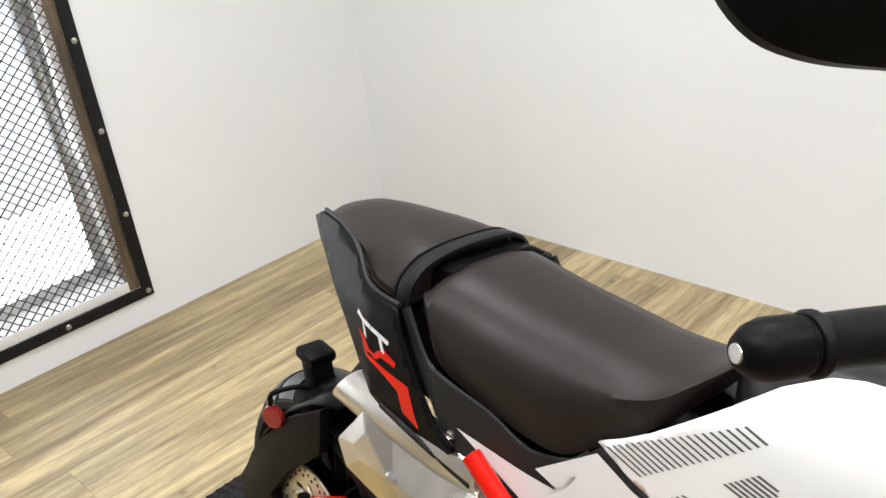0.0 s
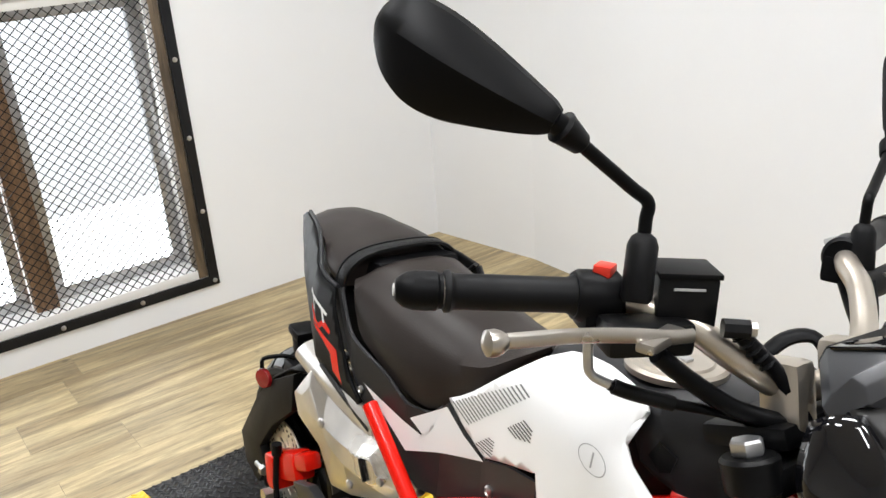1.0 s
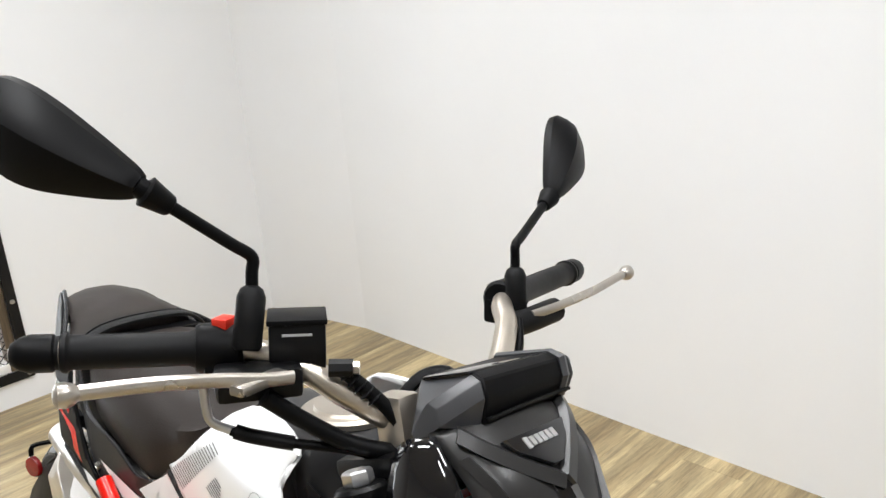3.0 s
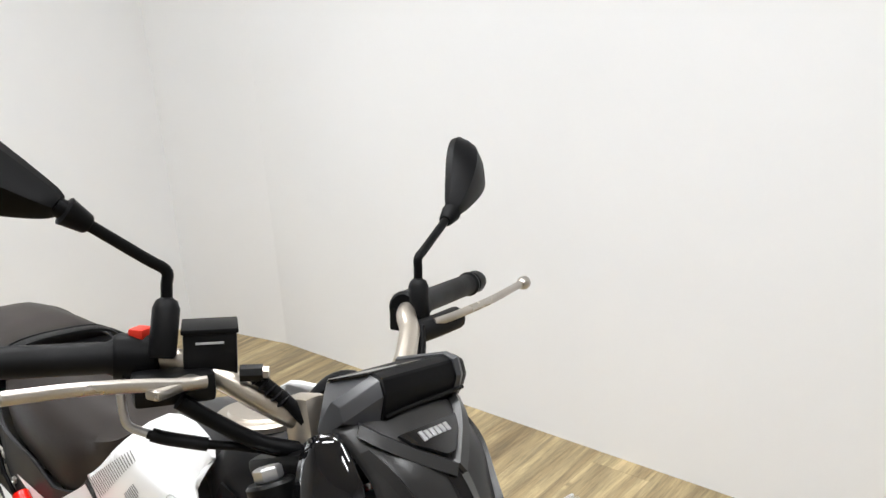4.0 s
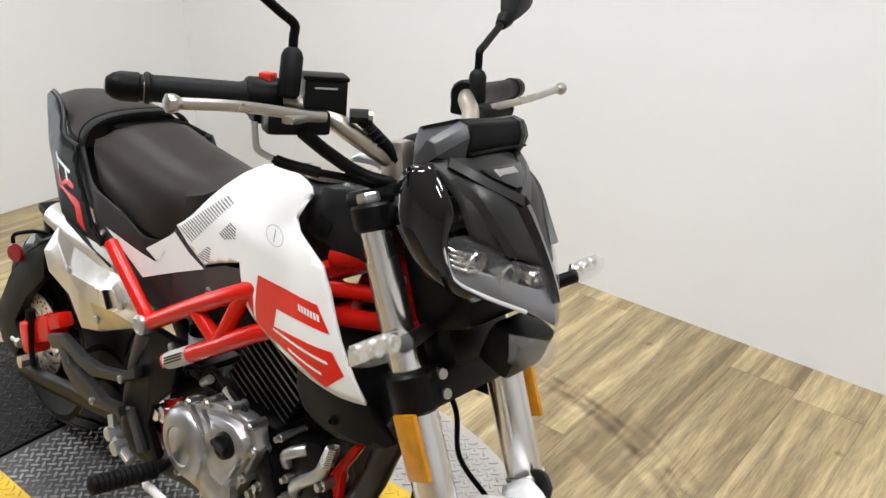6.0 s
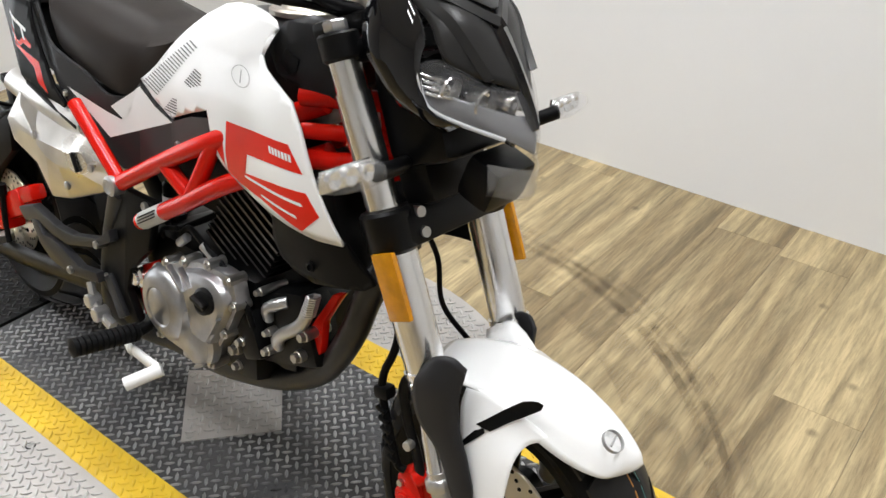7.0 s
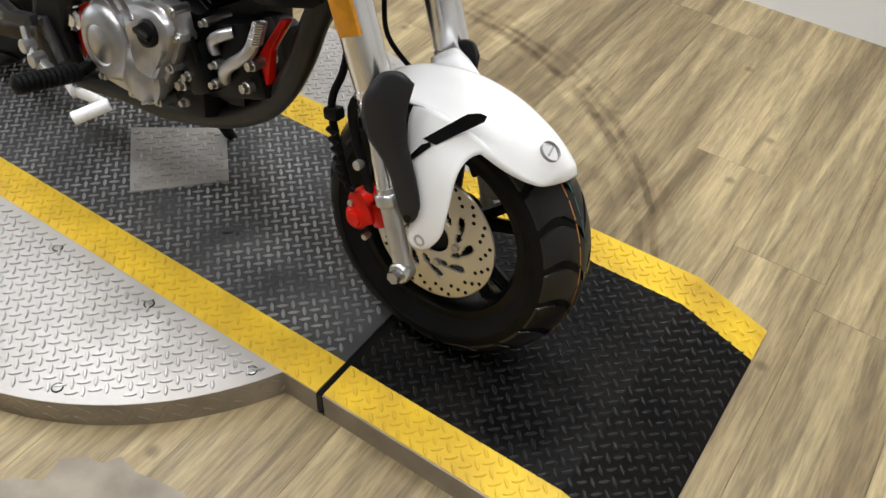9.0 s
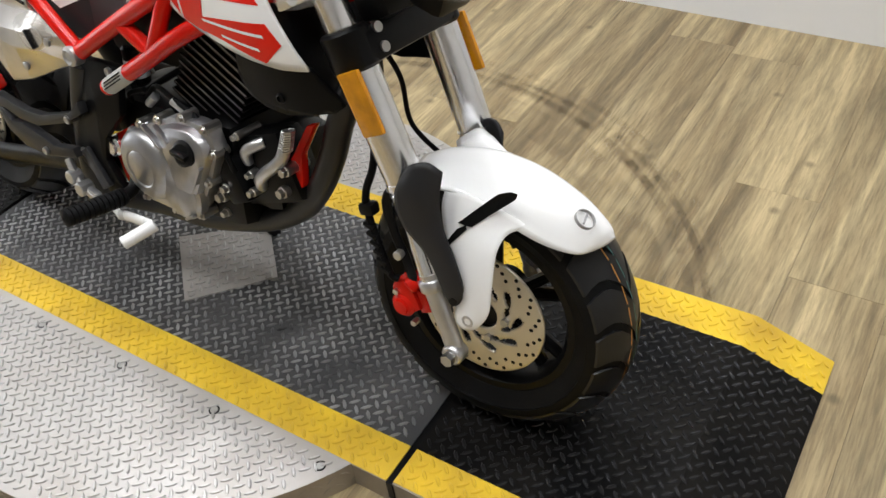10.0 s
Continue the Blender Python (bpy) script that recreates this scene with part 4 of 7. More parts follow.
# graphic on the tail: abstract bars and a red stripe
bm = bmesh.new()
for x, z in ((-0.4425, 0.7035), (-0.4075, 0.6935)):
    sheet(bm, [(x, z), (x + 0.034, z - 0.010), (x + 0.031, z - 0.016), (x - 0.003, z - 0.006)], tail_y, 0.02, -0.0036)
    sheet(bm, [(x + 0.012, z - 0.010), (x + 0.019, z - 0.012), (x + 0.024, z - 0.030), (x + 0.017, z - 0.028)], tail_y, 0.02, -0.0036)
rpart("decal", bm, M_WHITEDECAL, "white slanted graphic bars")
bm = bmesh.new()
sheet(bm, [(-0.446, 0.678), (-0.425, 0.673), (-0.415, 0.660), (-0.405, 0.657), (-0.397, 0.664), (-0.383, 0.669), (-0.362, 0.659), (-0.366, 0.652), (-0.392, 0.657), (-0.402, 0.650), (-0.425, 0.656)], tail_y, 0.02, -0.0034)
sheet(bm, [(-0.435, 0.661), (-0.420, 0.652), (-0.392, 0.645), (-0.367, 0.640), (-0.341, 0.636), (-0.326, 0.584), (-0.354, 0.597), (-0.362, 0.622), (-0.392, 0.636), (-0.425, 0.648)], tail_y, 0.02, -0.0032)
rpart("decal", bm, M_REDDECAL, "red lightning stripe")
bm = bmesh.new()
lathe(bm, (0.020, mid_y(0.02, 0.585) - 0.002, 0.585), (0, -1, 0), [(0, 0.0075), (0.003, 0.0075), (0.005, 0.005), (0.003, 0.004), (0.003, 0.0005)], 12)
rpart("cover_screw", bm, M_BOLT)
bm = rounded((-0.16, 0, 0.60), (0.30, 0.17, 0.05), 0.02, (0, 6, 0))
box(bm, (-0.02, 0, 0.53), (0.22, 0.14, 0.12), 0.02)
rpart("airbox", bm, M_ENGBLK, "black battery and air box")

# tank with shrouds
tank_sec = []
for x, w, zt, zb in ((0.004, 0.018, 0.752, 0.66), (0.030, 0.044, 0.772, 0.64), (0.075, 0.060, 0.787, 0.63), (0.15, 0.078, 0.798, 0.62), (0.22, 0.084, 0.802, 0.66), (0.28, 0.074, 0.792, 0.69), (0.31, 0.055, 0.775, 0.71)):
    half = [(0, zt), (w * 0.55, zt - 0.004), (w * 0.85, zt - 0.02), (w, zt - 0.05), (w, (zt + zb) / 2 - 0.01), (w * 0.9, zb), (0.01, zb)]
    tank_sec.append([V(x, -y, z) for y, z in half] + [V(x, y, z) for y, z in half[:0:-1]])
cols = [smooth_path([r[i] for r in tank_sec], 4) for i in range(len(tank_sec[0]))]
rpart("fuel_tank", skin(bmesh.new(), [[c[j] for c in cols] for j in range(len(cols[0]))]), M_GREYPLASTIC, "dark grey tank cover", 50)
bm = bmesh.new()
lathe(bm, (0.192, -0.006, 0.797), (-0.04, 0, 1), [(0, 0.054), (0.006, 0.054), (0.009, 0.050), (0.009, 0.040), (0.012, 0.038), (0.013, 0.0005)], 36)
cap = rpart("filler_cap", bm, M_BARALLOY, "round champagne-silver fuel filler cap")
rpart("cap_flap", rounded((0.192, -0.006, 0.8115), (0.034, 0.012, 0.004), 0.0015), M_SILVER, parent=cap)


def softly(a, e):
    """A smooth max(0, a)."""
    return 0.5 * (a + math.sqrt(a * a + e))


def shroud_y(x, z):
    side = 0.1085 + 0.112 * x + 0.10 * x * x - 0.62 * softly(x - 0.30, 0.004) ** 2 * 4.0
    return -side + 0.74 * softly(z - 0.752, 0.0007) + 0.25 * softly(0.60 - z, 0.0006)


SHROUD = [(-0.091, 0.658), (-0.062, 0.674), (-0.030, 0.695), (0.010, 0.726), (0.052, 0.758), (0.086, 0.784), (0.120, 0.802), (0.145, 0.808), (0.180, 0.811), (0.217, 0.809), (0.240, 0.805), (0.252, 0.798), (0.243, 0.780), (0.246, 0.767), (0.262, 0.756), (0.300, 0.743), (0.327, 0.732), (0.345, 0.705), (0.368, 0.648), (0.388, 0.608), (0.405, 0.573), (0.367, 0.570), (0.310, 0.573), (0.260, 0.577), (0.204, 0.587), (0.160, 0.599), (0.139, 0.610), (0.126, 0.640), (0.119, 0.666), (0.060, 0.645), (0.005, 0.623), (-0.042, 0.636), (-0.070, 0.646)]
TIP = [(0.405, 0.575), (0.435, 0.524), (0.420, 0.512), (0.344, 0.495), (0.300, 0.497), (0.269, 0.507), (0.262, 0.535), (0.276, 0.574), (0.310, 0.577), (0.367, 0.574)]
INNER_PANEL = [(0.252, 0.804), (0.236, 0.772), (0.250, 0.745), (0.322, 0.722), (0.366, 0.742), (0.370, 0.785), (0.330, 0.812), (0.290, 0.818)]


def shroud_sheet(outline, lift, step=0.012):
    return sheet(bmesh.new(), outline, shroud_y, step, lift)


for s in (1, -1):
    side = Matrix.Scale(s, 4, V(0, 1, 0))

    def placed(bm):
        bm.transform(side)
        return bm

    rpart("tank_shroud", placed(shroud_sheet(SHROUD, 0)), M_WHITE, "white painted tank shroud running back to the seat", 60, 0.005)
    rpart("shroud_tip", placed(shroud_sheet(TIP, 0.004)), M_PLASTIC, "black lower shroud tip", 40, 0.006)
    bm = placed(sheet(bmesh.new(), INNER_PANEL, lambda x, z: -0.104 + 0.30 * max(0.0, x - 0.27) + 0.5 * max(0.0, z - 0.78), 0.012))
    rpart("inner_panel", bm, M_GREYPLASTIC, "dark grey inner tank panel", 40, 0.006)
    bm = placed(sheet(bmesh.new(), [(0.272, 0.778), (0.262, 0.760), (0.276, 0.748), (0.286, 0.752), (0.290, 0.768)], lambda x, z: -0.110 + 0.30 * max(0.0, x - 0.27), 0.02))
    rpart("panel_recess", bm, M_ENGBLK, "black recess in the panel", 0, 0.002)
    tip_bolt = bmesh.new()
    lathe(tip_bolt, (0.345, shroud_y(0.345, 0.52) - 0.001, 0.522), (0, -1, 0), [(0, 0.007), (0.003, 0.007), (0.004, 0.0045), (0.001, 0.004), (0.001, 0.0005)], 14)
    rpart("tip_screw", placed(tip_bolt), M_ENGBLK, "recessed black screw")


def slot_row(start, end, n, run, lengths):
    """Slots side by side from start to end, each running along run."""
    a0, a1, d = V(start[0], 0, start[1]), V(end[0], 0, end[1]), V(run[0], 0, run[1]).normalized()
    w = (a1 - a0).normalized() * 0.0016
    for k in range(n):
        a = a0 + (a1 - a0) * (k / (n - 1))
        b = a + d * lengths(k)
        rpart("louvre_slot", shroud_sheet([((a - w).x, (a - w).z), ((a + w).x, (a + w).z), ((b + w).x, (b + w).z), ((b - w).x, (b - w).z)], -0.0031), M_SLOT, smooth=0)


slot_row((-0.079, 0.659), (0.067, 0.748), 20, (0.045, -0.011), lambda k: 0.046 - 0.0012 * k)
slot_row((0.056, 0.690), (0.086, 0.714), 7, (0.034, -0.006), lambda k: 0.034 - 0.0045 * abs(k - 3))
slot_row((-0.016, 0.632), (0.014, 0.655), 6, (0.04, 0.002), lambda k: 0.040 - 0.005 * k)
# round emblem, a plain ring with a bar
bm = bmesh.new()
ec = (0.213, 0.735)
for k in range(28):
    a0, a1 = 2 * math.pi * k / 28, 2 * math.pi * (k + 1) / 28
    q = [(ec[0] + r * math.cos(a), ec[1] + r * 0.56 * math.sin(a)) for r, a in ((0.0235, a0), (0.0235, a1), (0.0220, a1), (0.0220, a0))]
    sheet(bm, q, shroud_y, 0.03, -0.0031)
sheet(bm, [(ec[0] - 0.0014, ec[1] - 0.008), (ec[0] + 0.0014, ec[1] - 0.008), (ec[0] + 0.0014, ec[1] + 0.008), (ec[0] - 0.0014, ec[1] + 0.008)], shroud_y, 0.03, -0.0031)
rpart("emblem", bm, M_GREYDECAL, "small round grey outline emblem")
bm = bmesh.new()
for q in ([(0.176, 0.668), (0.250, 0.676), (0.327, 0.682), (0.353, 0.652), (0.300, 0.648), (0.231, 0.640), (0.205, 0.650)], [(0.176, 0.668), (0.205, 0.650), (0.231, 0.640), (0.220, 0.624), (0.224, 0.612), (0.172, 0.597), (0.170, 0.625)],
          [(0.172, 0.597), (0.224, 0.612), (0.290, 0.622), (0.358, 0.630), (0.378, 0.605), (0.345, 0.575), (0.262, 0.588), (0.205, 0.591)], [(0.162, 0.650), (0.141, 0.622), (0.166, 0.602)]):
    sheet(bm, q, shroud_y, 0.012, -0.0031)
rpart("decal", bm, M_REDDECAL, "angular red shroud graphic")
bm = bmesh.new()
for q in ([(0.222, 0.6095), (0.224, 0.6060), (0.352, 0.6105), (0.350, 0.6145)], [(0.262, 0.5970), (0.264, 0.5935), (0.340, 0.5905), (0.338, 0.5945)]):
    sheet(bm, q, shroud_y, 0.012, -0.0036)
for k in range(7):
    x, z = 0.286 + 0.0068 * k, 0.6690 + 0.0002 * k
    sheet(bm, [(x, z), (x + 0.0050, z + 0.0002), (x + 0.0072, z - 0.0085), (x + 0.0022, z - 0.0087)], shroud_y, 0.012, -0.0036)
rpart("decal", bm, M_WHITEDECAL, "white bars on the red graphic")

# red trellis frame
FRAME = [[(-0.236, 0.138, 0.592), (-0.108, 0.137, 0.493)], [(-0.108, 0.137, 0.494), (0.023, 0.131, 0.569), (0.137, 0.124, 0.629), (0.300, 0.070, 0.712)], [(0.013, 0.131, 0.564), (0.081, 0.131, 0.529)], [(0.137, 0.124, 0.629), (0.085, 0.131, 0.534)], [(-0.053, 0.138, 0.447), (0.064, 0.133, 0.515), (0.166, 0.124, 0.576), (0.310, 0.070, 0.650)]]
for s in (-1, 1):
    bm = bmesh.new()
    for k, pts in enumerate(FRAME):
        tube(bm, [V(x, s * y, z) for x, y, z in pts], (0.0118, 0.0138, 0.0125, 0.0125, 0.0138)[k], 14, 4)
    rpart("frame", bm, M_RED, "red painted trellis frame tubes", 60)
    bm = bmesh.new()
    lathe(bm, (-0.116, s * 0.136, 0.489), (0, s, 0), [(0, 0.0165), (0.018, 0.0165), (0.022, 0.012), (0.019, 0.009), (0.019, 0.0005)], 20)
    rpart("frame_bolt", bm, M_SILVER, "large silver frame bolt")
bm = prism(bmesh.new(), [(0.340, 0.459), (0.305, 0.401), (0.299, 0.346), (0.261, 0.308), (0.274, 0.378), (0.323, 0.453)], -0.060, -0.074, 0.003)
rpart("engine_mount", bm, M_RED, "red front engine mount plate")
for sd in (-1, 1):
    for z0, z1, r in ((0.722, 0.735, 0.0130), (0.678, 0.690, 0.0105), (0.640, 0.655, 0.0125)):
        bm = bmesh.new()
        cyl(bm, (0.285, sd * 0.095, z0), (0.415, sd * 0.040, z1), r, segs=16)
        rpart("head_tube", bm, M_RED, "red frame tube to the steering head", 50)
    rpart("head_gusset", prism(bmesh.new(), [(0.39, 0.63), (0.44, 0.65), (0.41, 0.75), (0.37, 0.74)], sd * 0.035, sd * 0.050, 0.002), M_RED, "red steering head gusset")
bm = bmesh.new()
cyl(bm, (0.43, 0, 0.62), (0.375, 0, 0.775), 0.030, segs=24)
rpart("steering_head", bm, M_RED, "red steering head", 50)
bm = rounded((0.35, 0, 0.575), (0.08, 0.15, 0.15), 0.02, (0, -18, 0))
bpart("electrics_box", bm, M_ENGBLK, "black front electrics box")
# sticker on the lower tube
bm = bmesh.new()
tube(bm, [(-0.046, -0.1377, 0.451), (0.014, -0.1352, 0.486)], 0.0144, 14)
rpart("warning_label", bm, M_LABEL, "pale printed label wrapped round the tube")
bm = bmesh.new()
for k in range(3):
    d0 = V(-0.040, -0.1515, 0.4560 + 0.005 * (k - 1))
    tube(bm, [d0, d0 + V(0.048, 0.0020, 0.0282)], 0.0013, 5)
rpart("label_print", bm, M_ENGBLK, "dark unreadable print bars")

# exhaust
MUF = [(-0.437, 0.566), (-0.384, 0.543), (-0.313, 0.540), (-0.251, 0.541), (-0.199, 0.553), (-0.178, 0.530), (-0.138, 0.504), (-0.144, 0.485), (-0.181, 0.450), (-0.315, 0.395), (-0.374, 0.382), (-0.412, 0.436), (-0.482, 0.462), (-0.496, 0.501)]
MUF_PANEL = [(-0.424, 0.542), (-0.372, 0.521), (-0.312, 0.518), (-0.250, 0.522), (-0.206, 0.537), (-0.188, 0.526), (-0.166, 0.506), (-0.168, 0.491), (-0.200, 0.468), (-0.300, 0.440), (-0.352, 0.428), (-0.384, 0.470), (-0.440, 0.494), (-0.452, 0.512)]
MUF_RIDGE = [(-0.372, 0.505), (-0.360, 0.502), (-0.312, 0.498), (-0.250, 0.506), (-0.214, 0.520), (-0.200, 0.518), (-0.188, 0.506), (-0.190, 0.496), (-0.212, 0.480), (-0.288, 0.470), (-0.330, 0.476), (-0.352, 0.486), (-0.372, 0.500), (-0.374, 0.503)]


def muf_ring(outline, y, tilt=0.0):
    return [V(x, y - tilt * (x + 0.30), z) for x, z in outline]


bm = skin(bmesh.new(), [muf_ring([(x * 0.97 - 0.009, z * 0.97 + 0.015) for x, z in MUF], -0.096), muf_ring(MUF, -0.100, -0.03), muf_ring(MUF, -0.126, -0.10), muf_ring(MUF_PANEL, -0.143, -0.05), muf_ring(MUF_RIDGE, -0.154, -0.02)])
bmesh.ops.triangulate(bm, faces=[f for f in bm.faces if len(f.verts) > 4])
bmesh.ops.bevel(bm, geom=[e for e in bm.edges if len(e.link_faces) == 2 and e.calc_face_angle() > 0.3], offset=0.0022, segments=1, affect="EDGES")
muf = rpart("silencer", bm, M_BRUSHED, "faceted brushed stainless silencer", 9)
rpart("silencer_slot", rounded((-0.224, -0.1555, 0.497), (0.0055, 0.005, 0.034), 0.001, (0, -28, 0)), M_ENGBLK, parent=muf)
for x, z, y in ((-0.186, 0.497, -0.145), (-0.296, 0.430, -0.137), (-0.366, 0.505, -0.153)):
    bm = bmesh.new()
    lathe(bm, (x, y, z), (0, -1, 0), [(0, 0.008), (0.004, 0.008), (0.006, 0.005), (0.006, 0.0005)], 10)
    rpart("rivet", bm, M_SILVER, parent=muf)
bm = bmesh.new()
p0, p1 = V(-0.512, -0.112, 0.566), V(-0.255, -0.118, 0.553)
dd = (p1 - p0).normalized()
u, w = ring_frame(dd)
skin(bm, [[p0 + dd * (s + (0.022 * math.cos(a) if s < 0.003 else 0)) + u * (math.cos(a) * r) + w * (math.sin(a) * r * 0.8) for a in (2 * math.pi * k / 20 for k in range(20))] for s, r in ((0.02, 0.014), (0.0, 0.022), (0.002, 0.029), (0.06, 0.033), (0.22, 0.031), (0.28, 0.024))])
rpart("upper_silencer", bm, M_BRUSHED, "upper stainless tail pipe cover", 40)
bm = bmesh.new()
tube(bm, [(-0.400, -0.138, 0.588), (-0.33, -0.138, 0.570), (-0.24, -0.136, 0.549)], 0.0045, 6, 3)
rpart("silencer_seam", bm, M_ENGBLK, parent=muf)
bm = bmesh.new()
tube(bm, [(0.400, -0.030, 0.530), (0.388, -0.048, 0.501), (0.366, -0.050, 0.456), (0.346, -0.050, 0.404), (0.312, -0.050, 0.341), (0.266, -0.050, 0.287), (0.186, -0.050, 0.238), (0.095, -0.052, 0.205), (0.009, -0.055, 0.184), (-0.098, -0.060, 0.175), (-0.191, -0.080, 0.172), (-0.236, -0.105, 0.215), (-0.202, -0.112, 0.349), (-0.143, -0.120, 0.465)], 0.0200, 16, 5)
rpart("exhaust_pipe", bm, M_PIPE, "satin black exhaust header pipe", 60)

# engine
bm = rounded((0.13, 0, 0.385), (0.26, 0.20, 0.17), 0.03)
box(bm, (0.265, -0.005, 0.385), (0.10, 0.14, 0.11), 0.03)
box(bm, (0.0, 0, 0.385), (0.10, 0.15, 0.15), 0.03)
engine = bpart("engine", bm, M_ENGBLK, "black single-cylinder engine cases", 45)


def cover_piece(name, bm, mat, label="", smooth=30):
    return rpart(name, bm, mat, label, smooth, parent=engine)


CASE = [(-0.068, 0.285), (-0.065, 0.326), (-0.030, 0.374), (0.014, 0.396), (0.078, 0.424), (0.132, 0.430), (0.166, 0.428), (0.177, 0.388), (0.145, 0.325), (0.099, 0.254), (0.038, 0.240), (-0.045, 0.239), (-0.046, 0.262)]
cover_piece("case_flange", prism(bmesh.new(), CASE, -0.100, -0.126, 0.005), M_CASE, "silver cast cover flange")
bm = bmesh.new()
lathe(bm, (0.000, -0.122, 0.322), (0, -1, 0), [(0, 0.064), (0.012, 0.063), (0.022, 0.058), (0.028, 0.048), (0.030, 0.034), (0.028, 0.031), (0.030, 0.028), (0.032, 0.0005)], 44)
cover_piece("clutch_cover", bm, M_CASE, "round silver cast clutch cover", 40)
rings = []
for y, k in ((-0.120, 1.0), (-0.134, 0.98), (-0.143, 0.90), (-0.147, 0.72), (-0.148, 0.30)):
    rings.append([V(0.100 + (x - 0.100) * k, y, 0.345 + (z - 0.345) * k) for x, z in ((0.048, 0.402), (0.088, 0.418), (0.138, 0.422), (0.163, 0.404), (0.166, 0.378), (0.140, 0.332), (0.122, 0.300), (0.072, 0.300), (0.068, 0.345))])
bm = skin(bmesh.new(), rings)
bmesh.ops.bevel(bm, geom=list(bm.edges), offset=0.0035, segments=2, affect="EDGES")
cover_piece("generator_cover", bm, M_CASE, "sculpted silver side cover", 40)
bm = bmesh.new()
lathe(bm, (0.076, -0.122, 0.296), (0, -1, 0), [(0, 0.050), (0.014, 0.049), (0.020, 0.044), (0.021, 0.036), (0.023, 0.033), (0.024, 0.0005)], 36)
cover_piece("cover_boss", bm, M_CASE, "round silver lower cover", 35)
for x, z, w, turn in ((0.052, 0.392, 0.050, 40), (0.078, 0.404, 0.036, 40), (0.150, 0.352, 0.040, -58), (0.106, 0.264, 0.026, -30), (-0.036, 0.372, 0.022, -50)):
    cover_piece("cast_rib", rounded((x, -0.1475 if x > 0 else -0.130, z), (w, 0.010, 0.005), 0.002, (0, turn, 0)), M_CASE, "raised cast rib")
bm = bmesh.new()
lathe(bm, (0.127, -0.142, 0.384), (0.1, -1, 0.25), [(0, 0.021), (0.010, 0.021), (0.013, 0.016), (0.013, 0.0005)], 20)
box(bm, (0.127, -0.157, 0.387), (0.034, 0.012, 0.009), 0.003, (12, 8, 0))
cover_piece("oil_cap", bm, M_ENGBLK, "black oil filler cap")
for x, z in ((-0.050, 0.352), (-0.006, 0.391), (0.046, 0.412), (0.110, 0.431), (0.160, 0.424), (0.170, 0.386), (0.145, 0.330), (0.107, 0.258), (0.040, 0.246), (-0.040, 0.246)):
    bm = bmesh.new()
    cyl(bm, (x, -0.10, z), (x, -0.134, z), 0.0050, segs=6)
    cyl(bm, (x, -0.10, z), (x, -0.129, z), 0.0085, segs=10)
    cover_piece("engine_bolt", bm, M_BOLT)
for x, z, y, r in ((0.192, 0.410, -0.098, 0.0070), (0.287, 0.378, -0.095, 0.0095), (0.274, 0.338, -0.095, 0.0100), (0.216, 0.324, -0.105, 0.0080), (0.150, 0.300, -0.115, 0.0105), (0.162, 0.318, -0.112, 0.0085), (0.212, 0.352, -0.100, 0.0070), (0.140, 0.262, -0.105, 0.0080)):
    bm = bmesh.new()
    cyl(bm, (x, -0.05, z), (x, y, z), r * 0.95, segs=14, chamfer=0.001)
    cyl(bm, (x, y + 0.001, z), (x, y - 0.008, z), r * 0.75, segs=6, chamfer=0.001)
    cover_piece("engine_bolt", bm, M_BOLT)
bm = rounded((0.215, -0.055, 0.352), (0.15, 0.06, 0.12), 0.02, (0, -20, 0))
box(bm, (0.170, -0.085, 0.330), (0.05, 0.05, 0.08), 0.012, (0, -25, 0))
cover_piece("front_case", bm, M_ENGBLK, "black front crankcase")
ax = V(0.50, 0, 0.866)
base = V(0.175, 0, 0.455)
bm = bmesh.new()
rot = math.degrees(math.atan2(0.50, 0.866))
box(bm, base + ax * 0.06, (0.088, 0.10, 0.15), 0.01, (0, rot, 0))
box(bm, base + ax * 0.15, (0.11, 0.13, 0.06), 0.015, (0, rot, 0))
cyl_part = bpart("cylinder", bm, M_ENGBLK, "finned black cylinder", parent=engine)
for k in range(11):
    bm = rounded(base + ax * (0.004 + 0.0128 * k), (0.128, 0.146, 0.0042), 0.0018, (0, rot, 0))
    bpart("fin", bm, M_ENGBLK, parent=engine)
    bm = rounded(base + ax * (0.0063 + 0.0128 * k) + V(0, -0.0728, 0), (0.122, 0.0016, 0.0016), 0, (0, rot, 0))
    bpart("fin_edge", bm, M_FIN, parent=engine, smooth=0)
bm = bmesh.new()
tube(bm, [(0.293, -0.088, 0.428), (0.285, -0.094, 0.400), (0.268, -0.096, 0.382), (0.243, -0.096, 0.362), (0.228, -0.094, 0.345), (0.220, -0.086, 0.328)], 0.0098, 12, 5)
rpart("coolant_pipe", bm, M_SILVER, "bent silver metal pipe", 60)
bm = bmesh.new()
tube(bm, [(0.236, -0.080, 0.406), (0.219, -0.092, 0.398), (0.205, -0.094, 0.386), (0.199, -0.086, 0.366)], 0.0092, 12, 5)
rpart("coolant_pipe", bm, M_SILVER, "bent silver metal pipe", 60)
bm = bmesh.new()
pts = [V(0.291 + 0.012 * (k / 60) + 0.009 * math.sin(k * 0.9), -0.090 + 0.010 * math.cos(k * 0.9), 0.412 + 0.036 * k / 60) for k in range(61)]
tube(bm, pts, 0.0018, 5, 1)
rpart("return_spring", bm, M_SILVER)
bm = bmesh.new()
tube(bm, [(0.08, -0.09, 0.472), (0.12, -0.10, 0.500), (0.165, -0.11, 0.494), (0.21, -0.11, 0.474), (0.25, -0.11, 0.440), (0.262, -0.105, 0.405)], 0.0045, 8, 5)
